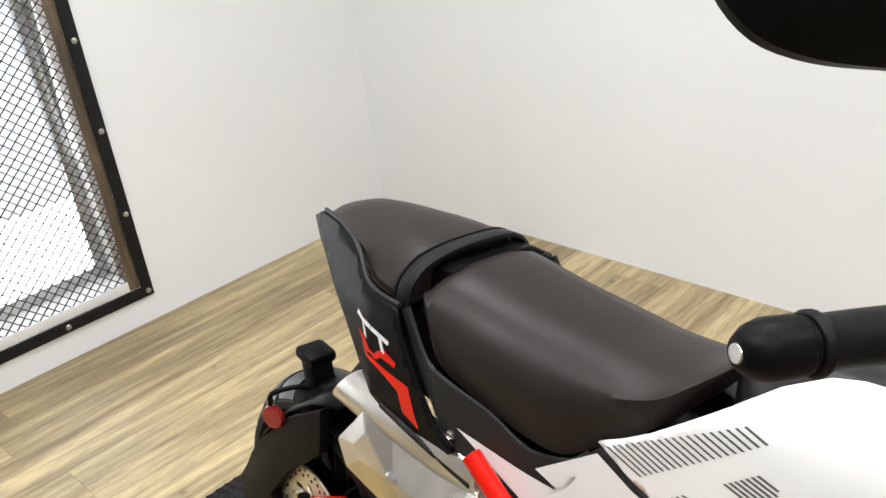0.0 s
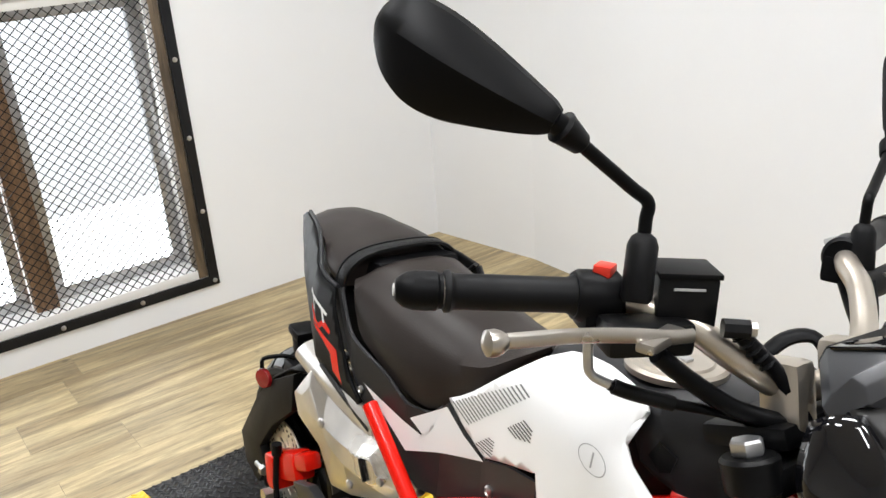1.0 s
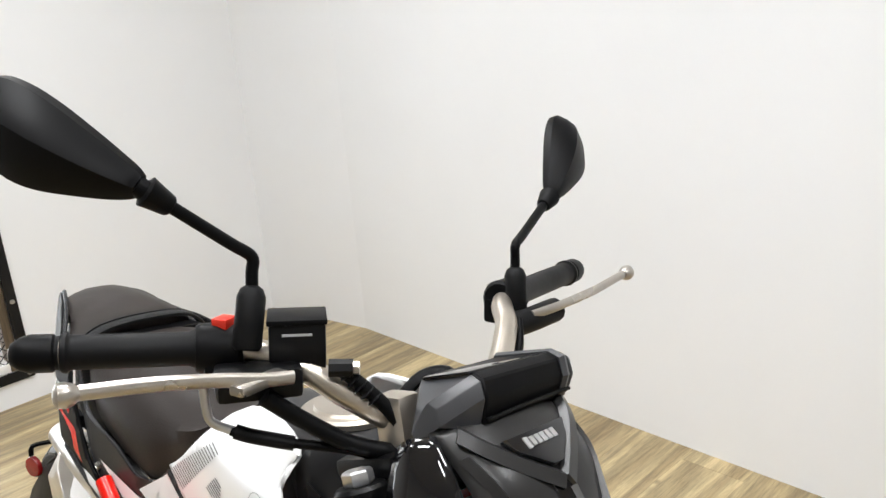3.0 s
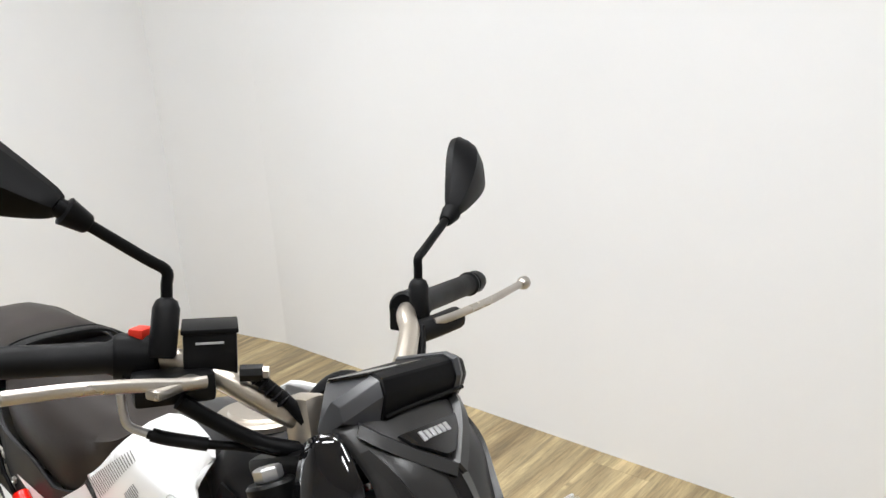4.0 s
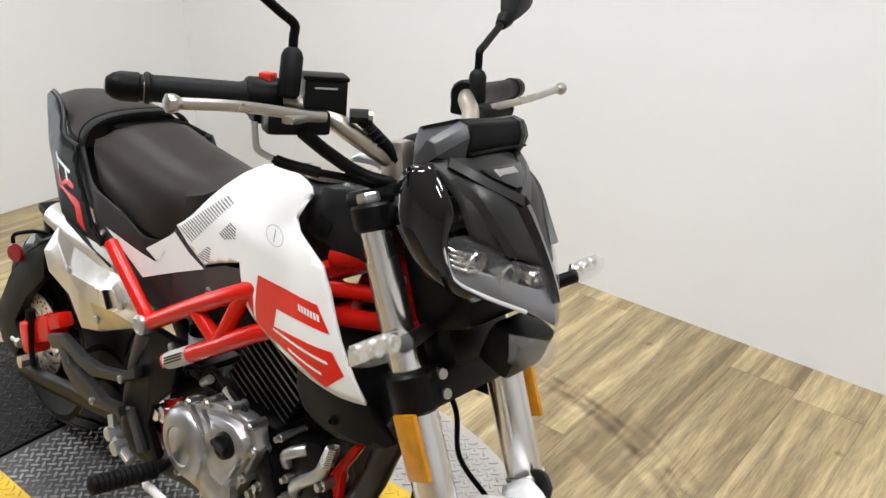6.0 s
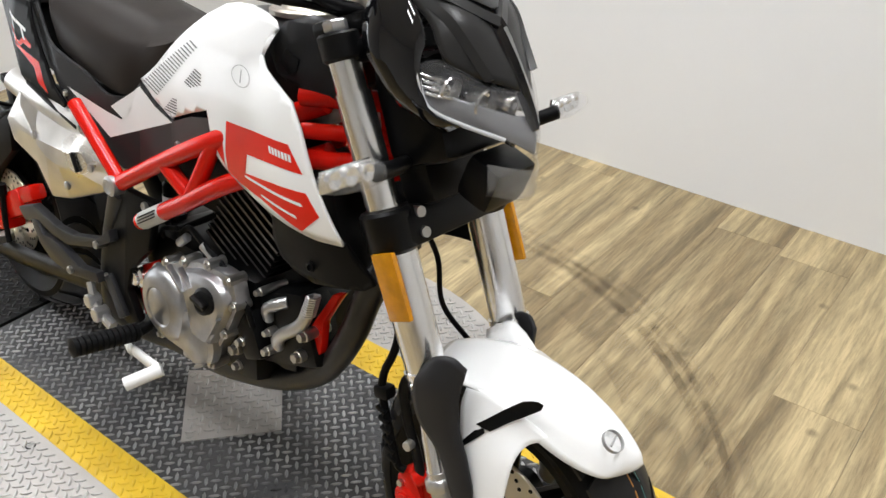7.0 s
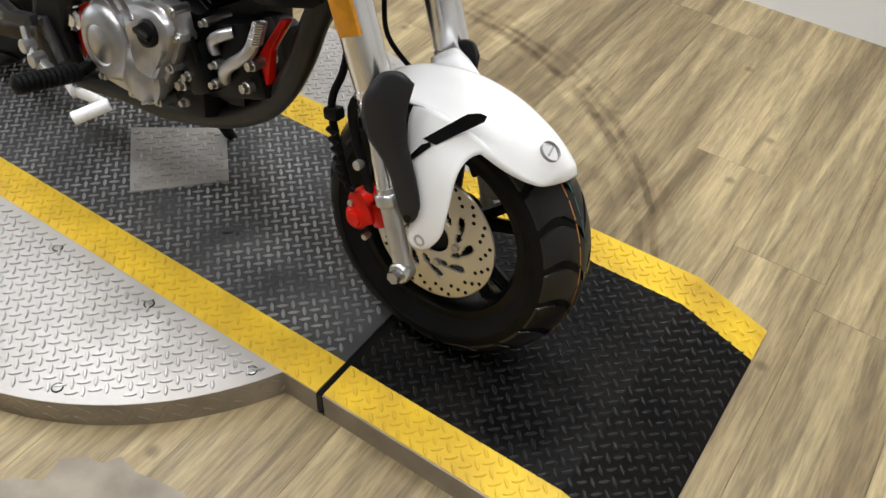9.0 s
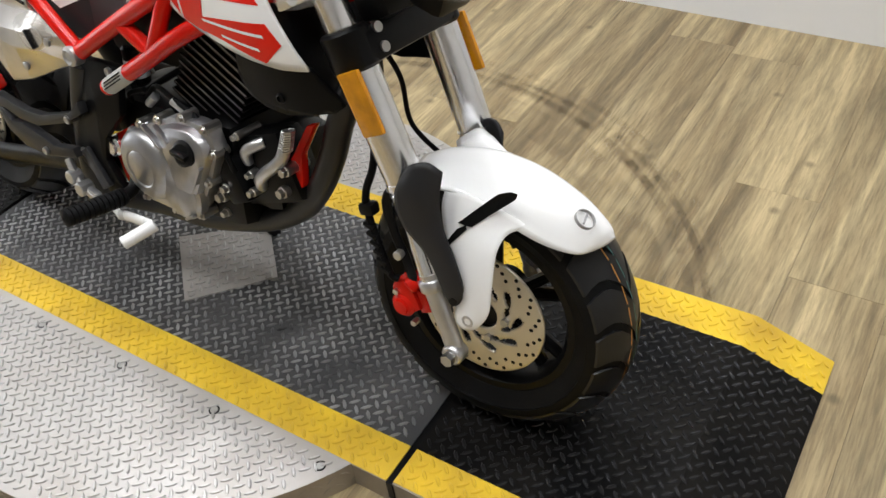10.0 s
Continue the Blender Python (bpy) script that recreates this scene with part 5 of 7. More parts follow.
tube(bm, [(0.02, -0.07, 0.50), (0.06, -0.09, 0.478), (0.12, -0.085, 0.505), (0.16, -0.06, 0.53)], 0.005, 8, 5)
tube(bm, [(0.04, -0.08, 0.44), (0.05, -0.10, 0.475), (0.09, -0.10, 0.49)], 0.004, 8, 5)
bpart("cable", bm, M_PLASTIC, "black clutch and wiring cables", 60)
bm = bmesh.new()
tube(bm, [(0.095, -0.10, 0.470), (0.120, -0.105, 0.487)], 0.007, 8)
bpart("cable_end", bm, M_SILVER, "silver cable adjusters", 50)
bm = bmesh.new()
tube(bm, [(0.165, -0.112, 0.492), (0.198, -0.108, 0.473)], 0.006, 8)
bpart("cable_end", bm, M_SILVER, "silver cable adjusters", 50)
bm = bmesh.new()
cyl(bm, (0.030, -0.06, 0.475), (0.030, -0.06, 0.535), 0.018, segs=16, chamfer=0.004)
bpart("reservoir", bm, M_ENGBLK)
bm = bmesh.new()
cyl(bm, (0.030, -0.06, 0.488), (0.030, -0.06, 0.515), 0.0188, segs=16)
bpart("reservoir_label", bm, M_WHITEDECAL, "pale label band")

# foot controls and brackets
UPPER_ARM = [(-0.505, 0.322), (-0.436, 0.349), (-0.348, 0.336), (-0.286, 0.341), (-0.189, 0.370), (-0.150, 0.400), (-0.146, 0.378), (-0.205, 0.346), (-0.312, 0.312), (-0.371, 0.312), (-0.424, 0.322), (-0.480, 0.300)]
LOWER_ARM = [(-0.450, 0.318), (-0.424, 0.322), (-0.405, 0.300), (-0.365, 0.305), (-0.310, 0.295), (-0.270, 0.285), (-0.206, 0.298), (-0.200, 0.280), (-0.222, 0.274), (-0.307, 0.254), (-0.381, 0.255), (-0.424, 0.276)]
BRACKET = [(-0.128, 0.470), (-0.112, 0.478), (-0.027, 0.482), (-0.038, 0.452), (-0.059, 0.389), (-0.122, 0.333), (-0.140, 0.285), (-0.100, 0.225), (-0.126, 0.208), (-0.166, 0.219), (-0.222, 0.262), (-0.226, 0.290), (-0.206, 0.350), (-0.173, 0.385), (-0.146, 0.451)]
for s in (-1, 1):
    bm = prism(bmesh.new(), UPPER_ARM, s * 0.130, s * 0.147, 0.004)
    prism(bm, LOWER_ARM, s * 0.132, s * 0.149, 0.004)
    hanger = rpart("footrest_hanger", bm, M_BRACKET, "dark grey angular pillion footrest hanger")
    heel = rpart("heel_plate", prism(bmesh.new(), BRACKET, s * 0.114, s * 0.129, 0.004), M_PLASTIC, "black frame side bracket")
    bm = prism(bmesh.new(), [(-0.200, 0.290), (-0.162, 0.222), (-0.136, 0.238), (-0.182, 0.303)], s * 0.128, s * 0.138, 0.003)
    rpart("heel_arm", bm, M_BRACKET, "raised grey arm of the bracket", parent=heel)
    for x, z in ((-0.195, 0.356), (-0.205, 0.286), (-0.052, 0.470), (-0.300, 0.268)):
        bm = bmesh.new()
        lathe(bm, (x, s * 0.128 if z > 0.27 else s * 0.148, z), (0, s, 0), [(0, 0.0075), (0.022 if x == -0.195 else 0.006, 0.0075), (0.024 if x == -0.195 else 0.008, 0.005), (0.022 if x == -0.195 else 0.006, 0.0005)], 12)
        rpart("hanger_bolt", bm, M_BOLT, parent=heel)
    bm = bmesh.new()
    tube(bm, [(-0.060, s * 0.118, 0.300), (-0.046, s * 0.142, 0.270), (-0.042, s * 0.166, 0.264)], 0.011, 8, 3)
    peg = rpart("footpeg", bm, M_ENGBLK, "black rubber rider footpeg", 50)
    bm = bmesh.new()
    prof = [(0, 0.010)]
    for k in range(12):
        prof += [(0.002 + 0.009 * k, 0.0120), (0.003 + 0.009 * k, 0.0155), (0.009 + 0.009 * k, 0.0155), (0.010 + 0.009 * k, 0.0120)]
    lathe(bm, (-0.042, s * 0.166, 0.264), (-0.005, s * 0.110, 0.010), prof + [(0.113, 0.0005)], 16)
    rpart("peg_rubber", bm, M_RUBBER, parent=peg)
bm = bmesh.new()
tube(bm, [(-0.126, -0.148, 0.214), (-0.080, -0.165, 0.214), (-0.030, -0.180, 0.236), (0.030, -0.196, 0.258), (0.085, -0.206, 0.273)], 0.0095, 10, 5, squash=0.6)
pedal = rpart("brake_pedal", bm, M_WHITEDECAL, "bare silver-white rear brake pedal", 60)
bm = bmesh.new()
tube(bm, [(0.092, -0.204, 0.275), (0.068, -0.252, 0.257)], 0.0105, 12)
rpart("pedal_pad", bm, M_WHITEDECAL, "bare silver-white pedal tip", 60, parent=pedal)
bm = bmesh.new()
tube(bm, [(-0.236, -0.146, 0.268), (-0.222, -0.150, 0.246), (-0.202, -0.152, 0.226), (-0.160, -0.152, 0.212)], 0.0075, 8, 3)
cyl(bm, (-0.222, -0.140, 0.240), (-0.222, -0.164, 0.240), 0.013, segs=10, chamfer=0.002)
cyl(bm, (-0.196, -0.140, 0.224), (-0.196, -0.166, 0.224), 0.014, segs=8, chamfer=0.002)
box(bm, (-0.176, -0.150, 0.216), (0.034, 0.014, 0.020), 0.004, (0, 15, 0))
rpart("pedal_linkage", bm, M_SILVER, "silver brake pedal linkage")
bm = prism(bmesh.new(), [(-0.150, 0.318), (-0.072, 0.362), (-0.082, 0.250), (-0.128, 0.232), (-0.140, 0.280)], -0.085, -0.106, 0.004)
rpart("pivot_plate", bm, M_RED, "red swingarm pivot plate")
bm = bmesh.new()
lathe(bm, (-0.124, -0.104, 0.312), (0, -1, 0), [(0, 0.019), (0.012, 0.019), (0.015, 0.013), (0.020, 0.012), (0.020, 0.0005)], 20)
rpart("pivot_nut", bm, M_CHROME)

# swingarm, rear brake, hugger
for s in (-1, 1):
    bm = bmesh.new()
    tube(bm, [(0.02, s * 0.085, 0.335), (-0.20, s * 0.092, 0.30), (-0.44, s * 0.096, 0.262), (-0.56, s * 0.096, 0.248)], 0.020, 10, 4, squash=0.6)
    bpart("swingarm", bm, M_ENGBLK, "black swingarm leg", 40)
    bm = bmesh.new()
    cyl(bm, (RA[0], s * 0.09, RA[2]), (RA[0], s * 0.126, RA[2]), 0.013, segs=6)
    bpart("axle_nut", bm, M_BOLT, "zinc axle nut")
    bm = bmesh.new()
    cyl(bm, (RA[0] - 0.065, s * 0.096, RA[2] + 0.012), (RA[0] - 0.10, s * 0.096, RA[2] + 0.010), 0.005, segs=8)
    cyl(bm, (RA[0] - 0.058, s * 0.096, RA[2] + 0.012), (RA[0] - 0.070, s * 0.096, RA[2] + 0.012), 0.010, segs=6)
    bpart("chain_adjuster", bm, M_BOLT, "zinc chain adjuster")
bm = rounded((-0.440, -0.092, 0.372), (0.10, 0.045, 0.052), 0.012, (0, -24, 0))
box(bm, (-0.480, -0.10, 0.345), (0.040, 0.05, 0.065), 0.012, (0, -10, 0))
box(bm, (-0.385, -0.092, 0.405), (0.06, 0.035, 0.03), 0.009, (0, -24, 0))
bpart("rear_caliper", bm, M_RED, "bright red rear brake caliper")
bm = bmesh.new()
tube(bm, [(-0.455, -0.118, 0.395), (-0.452, -0.122, 0.34), (-0.44, -0.125, 0.30)], 0.006, 8, 4)
cyl(bm, (-0.455, -0.118, 0.39), (-0.455, -0.118, 0.41), 0.010, segs=10)
bpart("brake_hose", bm, M_PLASTIC)
HUG = [(-0.430, 0.545), (-0.520, 0.500), (-0.605, 0.430), (-0.690, 0.325), (-0.665, 0.270), (-0.602, 0.255), (-0.560, 0.300), (-0.590, 0.338), (-0.530, 0.405), (-0.440, 0.472)]
for s in (-1, 1):
    bpart("hugger_side", prism(bmesh.new(), HUG, s * 0.074, s * 0.094, 0.004), M_PLASTIC, "black rear hugger side")
bm = skin(bmesh.new(), [[V(x, y, z + 0.012 * (1 - (y / 0.08) ** 2)) for y in (-0.08, -0.04, 0, 0.04, 0.08)] for x, z in ((-0.40, 0.555), (-0.47, 0.535), (-0.54, 0.495), (-0.61, 0.435), (-0.66, 0.375), (-0.695, 0.32))], False, False)
bpart("rear_mudguard", bm, M_PLASTIC, "black rear mudguard", 50, 0.006)
bm = rounded((-0.735, -0.02, 0.455), (0.032, 0.045, 0.085), 0.01, (0, -12, 0))
box(bm, (-0.742, -0.02, 0.497), (0.050, 0.052, 0.020), 0.008, (0, 10, 0))
box(bm, (-0.715, -0.02, 0.425), (0.07, 0.09, 0.05), 0.012)
rpart("plate_lamp", bm, M_PLASTIC, "black number-plate lamp stalk")
for s in (-1, 1):
    bm = bmesh.new()
    tube(bm, [(-0.722, s * 0.03, 0.440), (-0.728, s * 0.062, 0.456), (-0.738, s * 0.080, 0.456), (-0.750, s * 0.104, 0.450), (-0.752, s * 0.106, 0.432)], 0.0045, 6, 3, squash=1.5)
    arm = rpart("reflector_arm", bm, M_PLASTIC, "black reflector bracket")
    bm = bmesh.new()
    lathe(bm, (-0.751, s * 0.104, 0.408), (0.35, s * 0.93, 0), [(-0.004, 0.021), (0.001, 0.021), (0.004, 0.019), (0.005, 0.0005)], 24)
    rpart("reflector", bm, M_REDLENS, "oval red reflector", parent=arm)
# side stand that carries the lean
bm = bmesh.new()
tube(bm, [(-0.02, 0.11, 0.24), (0.02, 0.16, 0.12), (0.05, 0.205, 0.037)], 0.011, 10, 4)
cyl(bm, (0.05, 0.205, 0.040), (0.052, 0.207, 0.030), 0.024, segs=16)
bpart("side_stand", bm, M_ENGBLK, "black side stand, folded out", 50)
bm = bmesh.new()
tube(bm, [(0.02, 0, 0.36), (-0.10, 0, 0.50), (-0.20, 0, 0.62)], 0.030, 14, 3)
bpart("rear_shock", bm, M_ENGBLK, "black rear shock absorber")

# ---- steered front end ----


def fork_x(z):
    return 0.405 + 0.348 * (0.815 - z)


for s in (-1, 1):
    y = s * 0.092
    P = lambda z, dy=0.0: V(fork_x(z), y + dy, z)
    bm = bmesh.new()
    cyl(bm, P(0.800), P(0.745), 0.0185, segs=28)
    cyl(bm, P(0.748), P(0.60), 0.0205, segs=28)
    fk = fpart("fork_leg", bm, M_CHROME, "polished alloy upside-down fork leg", 40)
    bm = bmesh.new()
    cyl(bm, P(0.60), P(0.435), 0.0262, segs=28)
    cyl(bm, P(0.437), P(0.395), 0.0275, segs=28, chamfer=0.003)
    cyl(bm, P(0.447), P(0.440), 0.0285, segs=28)
    fpart("fork_tube", bm, M_CHROME, parent=fk).matrix_local = Matrix()
    bm = bmesh.new()
    yy = -0.070 if s < 0 else 0.165
    low = [V(0.505, yy + 0.012 * s * -1, 0.372), V(0.539, yy, 0.284), V(0.577, yy, 0.175)]
    cyl(bm, low[0], low[1], 0.0135, segs=20)
    spart("stanchion", bm, M_CHROME, "polished lower stanchion")
    bm = bmesh.new()
    tube(bm, [low[1] + V(-0.004, 0, 0.012), low[1], low[1] * 0.6 + low[2] * 0.4, low[2]], 0.0148, 14, 3, squash=0.85)
    cyl(bm, low[2] - V(0, s * 0.010, 0), low[2] + V(0, s * 0.016, 0), 0.0165, segs=20, chamfer=0.003)
    cyl(bm, low[1] + V(-0.002, 0, 0.004), low[1] + V(0.004, 0, -0.014), 0.0175, segs=20, chamfer=0.003)
    lug = spart("axle_lug", bm, M_SILVER, "cast silver axle lug", 45)
    bm = bmesh.new()
    cyl(bm, low[2] + V(0, s * 0.014, 0), low[2] + V(0, s * 0.028, 0), 0.010, segs=6)
    spart("axle_bolt", bm, M_BOLT, parent=lug)
    bm = rounded(P(0.553, s * 0.030) + V(0.010, 0, 0), (0.034, 0.008, 0.080), 0.003, (0, -20.5, 0))
    fpart("side_reflector", bm, M_AMBER, "amber rectangular reflector", parent=fk)
    bm = bmesh.new()
    cyl(bm, P(0.806), P(0.778), 0.0238, segs=28, chamfer=0.003)
    fpart("fork_clamp", bm, M_ENGBLK, "black upper fork clamp", 40, parent=fk)
    bm = bmesh.new()
    cyl(bm, P(0.818), P(0.806), 0.014, segs=6, chamfer=0.002)
    fpart("fork_cap", bm, M_SILVER, "silver fork cap bolt", 40, parent=fk)
    bm = bmesh.new()
    cyl(bm, P(0.628), P(0.582), 0.031, segs=28, chamfer=0.004)
    fpart("fork_clamp", bm, M_ENGBLK, "black lower fork clamp", 40, parent=fk)
bm = rounded((fork_x(0.605) + 0.004, 0, 0.605), (0.055, 0.20, 0.045), 0.01, (0, -20, 0))
fpart("lower_yoke", bm, M_ENGBLK, "black lower fork yoke")
fpart("upper_yoke", rounded((fork_x(0.785), 0, 0.785), (0.05, 0.19, 0.024), 0.008, (0, -20, 0)), M_ENGBLK, "black upper fork yoke")
fpart("wiring_box", rounded((fork_x(0.70) + 0.03, 0, 0.69), (0.05, 0.12, 0.13), 0.015, (0, -20, 0)), M_ENGBLK, "black box behind the headlamp")
bm = bmesh.new()
for z in (0.618, 0.596):
    bm = bmesh.new()
    cyl(bm, (fork_x(z) + 0.020, -0.066, z + 0.008), (fork_x(z) + 0.034, -0.070, z + 0.012), 0.0064, segs=12)
    fpart("clamp_bolt", bm, M_BOLT)

# front mudguard
FEND = [
    [(0.510, -0.064, 0.412), (0.508, -0.040, 0.424), (0.506, 0.0, 0.434)],
    [(0.548, -0.078, 0.430), (0.548, -0.044, 0.443), (0.548, 0.0, 0.452)],
    [(0.605, -0.080, 0.438), (0.610, -0.044, 0.452), (0.612, 0.0, 0.462)],
    [(0.665, -0.076, 0.412), (0.674, -0.042, 0.441), (0.680, 0.0, 0.452)],
    [(0.715, -0.066, 0.388), (0.728, -0.036, 0.416), (0.736, 0.0, 0.427)],
    [(0.750, -0.050, 0.376), (0.764, -0.024, 0.391), (0.771, 0.0, 0.399)],
    [(0.764, -0.028, 0.374), (0.775, -0.012, 0.378), (0.780, 0.0, 0.382)],
]
FEND = [[(x + 0.04 * max(0.0, x - 0.68), y, z) for x, y, z in r] for r in FEND]
rows = [[*map(Vector, r), *[V(x, -y * 0.74, z - 0.004) for x, y, z in r[-2::-1]]] for r in FEND]
fend = fpart("front_mudguard", patch(bmesh.new(), rows, 5, 5), M_WHITE, "white front mudguard", 55, 0.004)
for s in (-1, 1):
    # leg of the mudguard down to the axle, with a slot in it
    A = [[(0.546, -0.032, 0.413), (0.585, -0.036, 0.416), (0.632, -0.026, 0.399), (0.665, -0.015, 0.377)],
         [(0.548, -0.046, 0.388), (0.583, -0.049, 0.390), (0.612, -0.043, 0.382), (0.642, -0.033, 0.372)],
         [(0.564, -0.060, 0.345), (0.588, -0.062, 0.345), (0.614, -0.060, 0.346), (0.634, -0.053, 0.350)],
         [(0.584, -0.068, 0.290), (0.600, -0.070, 0.290), (0.618, -0.069, 0.292), (0.633, -0.065, 0.296)],
         [(0.580, -0.071, 0.248), (0.598, -0.073, 0.246), (0.616, -0.072, 0.249), (0.630, -0.069, 0.259)],
         [(0.580, -0.071, 0.230), (0.590, -0.073, 0.224), (0.602, -0.072, 0.224), (0.614, -0.070, 0.232)]]
    q = [[V(x, y, z) if s < 0 else V(x, 0.075 - 0.8 * y, z - 0.020) for x, y, z in r] for r in A]
    leg = spart("mudguard_leg", patch(bmesh.new(), q, 4, 4), M_WHITE, "white mudguard side leg", 50, 0.004)
    if s < 0:
        bm = bmesh.new()
        lathe(bm, (0.600, -0.0745, 0.240), (0, -1, 0), [(0, 0.009), (0.001, 0.009), (0.0012, 0.0055), (-0.002, 0.005), (-0.002, 0.0005)], 18)
        spart("leg_screw", bm, M_SILVER, parent=leg)
    # black bracket that hugs the fork, and the white leg ahead of it, both down to the axle
    A2 = [[(0.511, -0.074, 0.447), (0.527, -0.076, 0.465), (0.548, -0.072, 0.469), (0.563, -0.064, 0.456)],
          [(0.502, -0.086, 0.418), (0.526, -0.086, 0.428), (0.545, -0.080, 0.428), (0.560, -0.070, 0.419)],
          [(0.511, -0.084, 0.373), (0.532, -0.083, 0.383), (0.552, -0.079, 0.382), (0.566, -0.072, 0.377)],
          [(0.543, -0.078, 0.332), (0.556, -0.079, 0.337), (0.570, -0.078, 0.340), (0.581, -0.073, 0.340)],
          [(0.567, -0.076, 0.276), (0.576, -0.078, 0.280), (0.587, -0.078, 0.286), (0.596, -0.076, 0.295)],
          [(0.577, -0.074, 0.260), (0.581, -0.075, 0.261), (0.586, -0.075, 0.265), (0.589, -0.074, 0.273)]]
    q = [[V(x, y, z) if s < 0 else V(x - 0.012, 0.062 - 0.75 * y, z - 0.022) for x, y, z in r] for r in A2]
    spart("mudguard_bracket", patch(bmesh.new(), q, 4, 4), M_BRACKET, "dark grey textured mudguard bracket", 50, 0.005)
    if s < 0:
        bm = bmesh.new()
        cyl(bm, (0.581, -0.072, 0.270), (0.581, -0.0815, 0.270), 0.0062, segs=16)
        spart("bracket_hole", bm, M_ENGBLK)
    if s > 0:
        rows3 = [[(0.500, 0.066, 0.434), (0.530, 0.076, 0.456), (0.556, 0.076, 0.448)], [(0.515, 0.045, 0.434), (0.550, 0.050, 0.444), (0.590, 0.056, 0.440)]]
        gpart("mudguard_peak", patch(bmesh.new(), [[V(*p) for p in row] for row in rows3], 4, 4), M_WHITE, "white raised shoulder of the mudguard", 50, 0.004)
    if s < 0:
        bm = bmesh.new()
        fy = height_of(grid_surface([[V(*p) for p in r] for r in A], 6, 6))
        sheet(bm, [(0.578, 0.382), (0.598, 0.380), (0.650, 0.424), (0.652, 0.432), (0.644, 0.434), (0.627, 0.428)], lambda x, z: min(fy(x, z), -0.036 + 0.4 * max(0.0, z - 0.400)), 0.012, -0.005)
        sheet(bm, [(0.559, 0.346), (0.566, 0.346), (0.592, 0.376), (0.589, 0.381), (0.578, 0.374)], fy, 0.012, -0.004)
        spart("mudguard_slot", bm, M_ENGBLK, "dark vent slots")
bm = bmesh.new()
ring(bm, (0, 0, 0), (0, 0, 1), [(-0.004, 0.0136), (0.0010, 0.0136), (0.0010, 0.0145), (-0.004, 0.0145)], 28)
box(bm, (0, 0, 0.0002), (0.018, 0.0022, 0.002), 0, (0, 0, 25))
bm.transform(Matrix.Translation((0.7400, -0.010, 0.4145)) @ V(0.56, -0.10, 0.82).to_track_quat("Z", "Y").to_matrix().to_4x4())
gpart("emblem", bm, M_GREYDECAL, "small round grey outline emblem")

# front caliper and lines
FRONT = Matrix.Translation((-0.022, 0.028, -0.0255))
bm = rounded((0.514, -0.078, 0.262), (0.034, 0.036, 0.056), 0.012, (0, -25, 0))
cyl(bm, (0.508, -0.100, 0.246), (0.508, -0.064, 0.246), 0.0195, segs=20, chamfer=0.005)
cyl(bm, (0.500, -0.094, 0.268), (0.500, -0.066, 0.268), 0.012, segs=16, chamfer=0.004)
cyl(bm, (0.522, -0.098, 0.284), (0.536, -0.080, 0.300), 0.012, segs=16, chamfer=0.003)
box(bm, (0.536, -0.076, 0.256), (0.024, 0.024, 0.040), 0.007, (0, -25, 0))
lathe(bm, (0.508, -0.100, 0.246), (0, -1, 0), [(0, 0.012), (0.003, 0.011), (0.0035, 0.006), (0.002, 0.0005)], 16)
bm.transform(FRONT)
caliper = spart("front_caliper", bm, M_RED, "bright red front brake caliper")
for x, z in ((0.499, 0.268), (0.527, 0.222)):
    bm = bmesh.new()
    cyl(bm, (x, -0.088, z), (x, -0.100, z), 0.0050, segs=6)
    bm.transform(FRONT)
    spart("caliper_bolt", bm, M_BOLT, parent=caliper)
bm = bmesh.new()
tube(bm, [(0.505, -0.096, 0.292), (0.494, -0.100, 0.300), (0.477, -0.100, 0.347), (0.462, -0.098, 0.392), (0.461, -0.096, 0.424), (0.473, -0.088, 0.470), (0.462, -0.060, 0.560), (0.450, -0.035, 0.640)], 0.0056, 10, 5)
bm.transform(FRONT)
hose = spart("brake_hose", bm, M_PLASTIC, "black front brake hose")
bm = rounded((0.464, -0.097, 0.398), (0.024, 0.020, 0.018), 0.005, (0, -10, 0))
bm.transform(FRONT)
spart("hose_clip", bm, M_ENGBLK, parent=hose)
for k in range(6):
    bm = rounded((0.488 - 0.0045 * k, -0.101, 0.306 + 0.0135 * k), (0.016, 0.013, 0.006), 0.002, (0, 18, 0))
    bm.transform(FRONT)
    spart("hose_rib", bm, M_ENGBLK, parent=hose)
bm = bmesh.new()
tube(bm, [(0.530, -0.094, 0.296), (0.515, -0.090, 0.330), (0.498, -0.088, 0.362), (0.488, -0.088, 0.410), (0.506, -0.086, 0.440)], 0.0080, 10, 4, squash=0.6)
bm.transform(FRONT)
spart("caliper_bracket", bm, M_ENGBLK, "black caliper hanger", 50, parent=caliper)
bm = bmesh.new()
cyl(bm, (0.510, -0.088, 0.336), (0.510, -0.104, 0.336), 0.0070, segs=10, chamfer=0.001)
bm.transform(FRONT)
spart("caliper_bolt", bm, M_SILVER, parent=caliper)
bm = bmesh.new()
tube(bm, [(0.43, 0.02, 0.58), (0.445, 0.045, 0.52), (0.452, 0.05, 0.45), (0.50, 0.06, 0.40), (0.53, 0.062, 0.37)], 0.004, 8, 6)
fpart("speedo_cable", bm, M_PLASTIC, "thin black sensor cable")

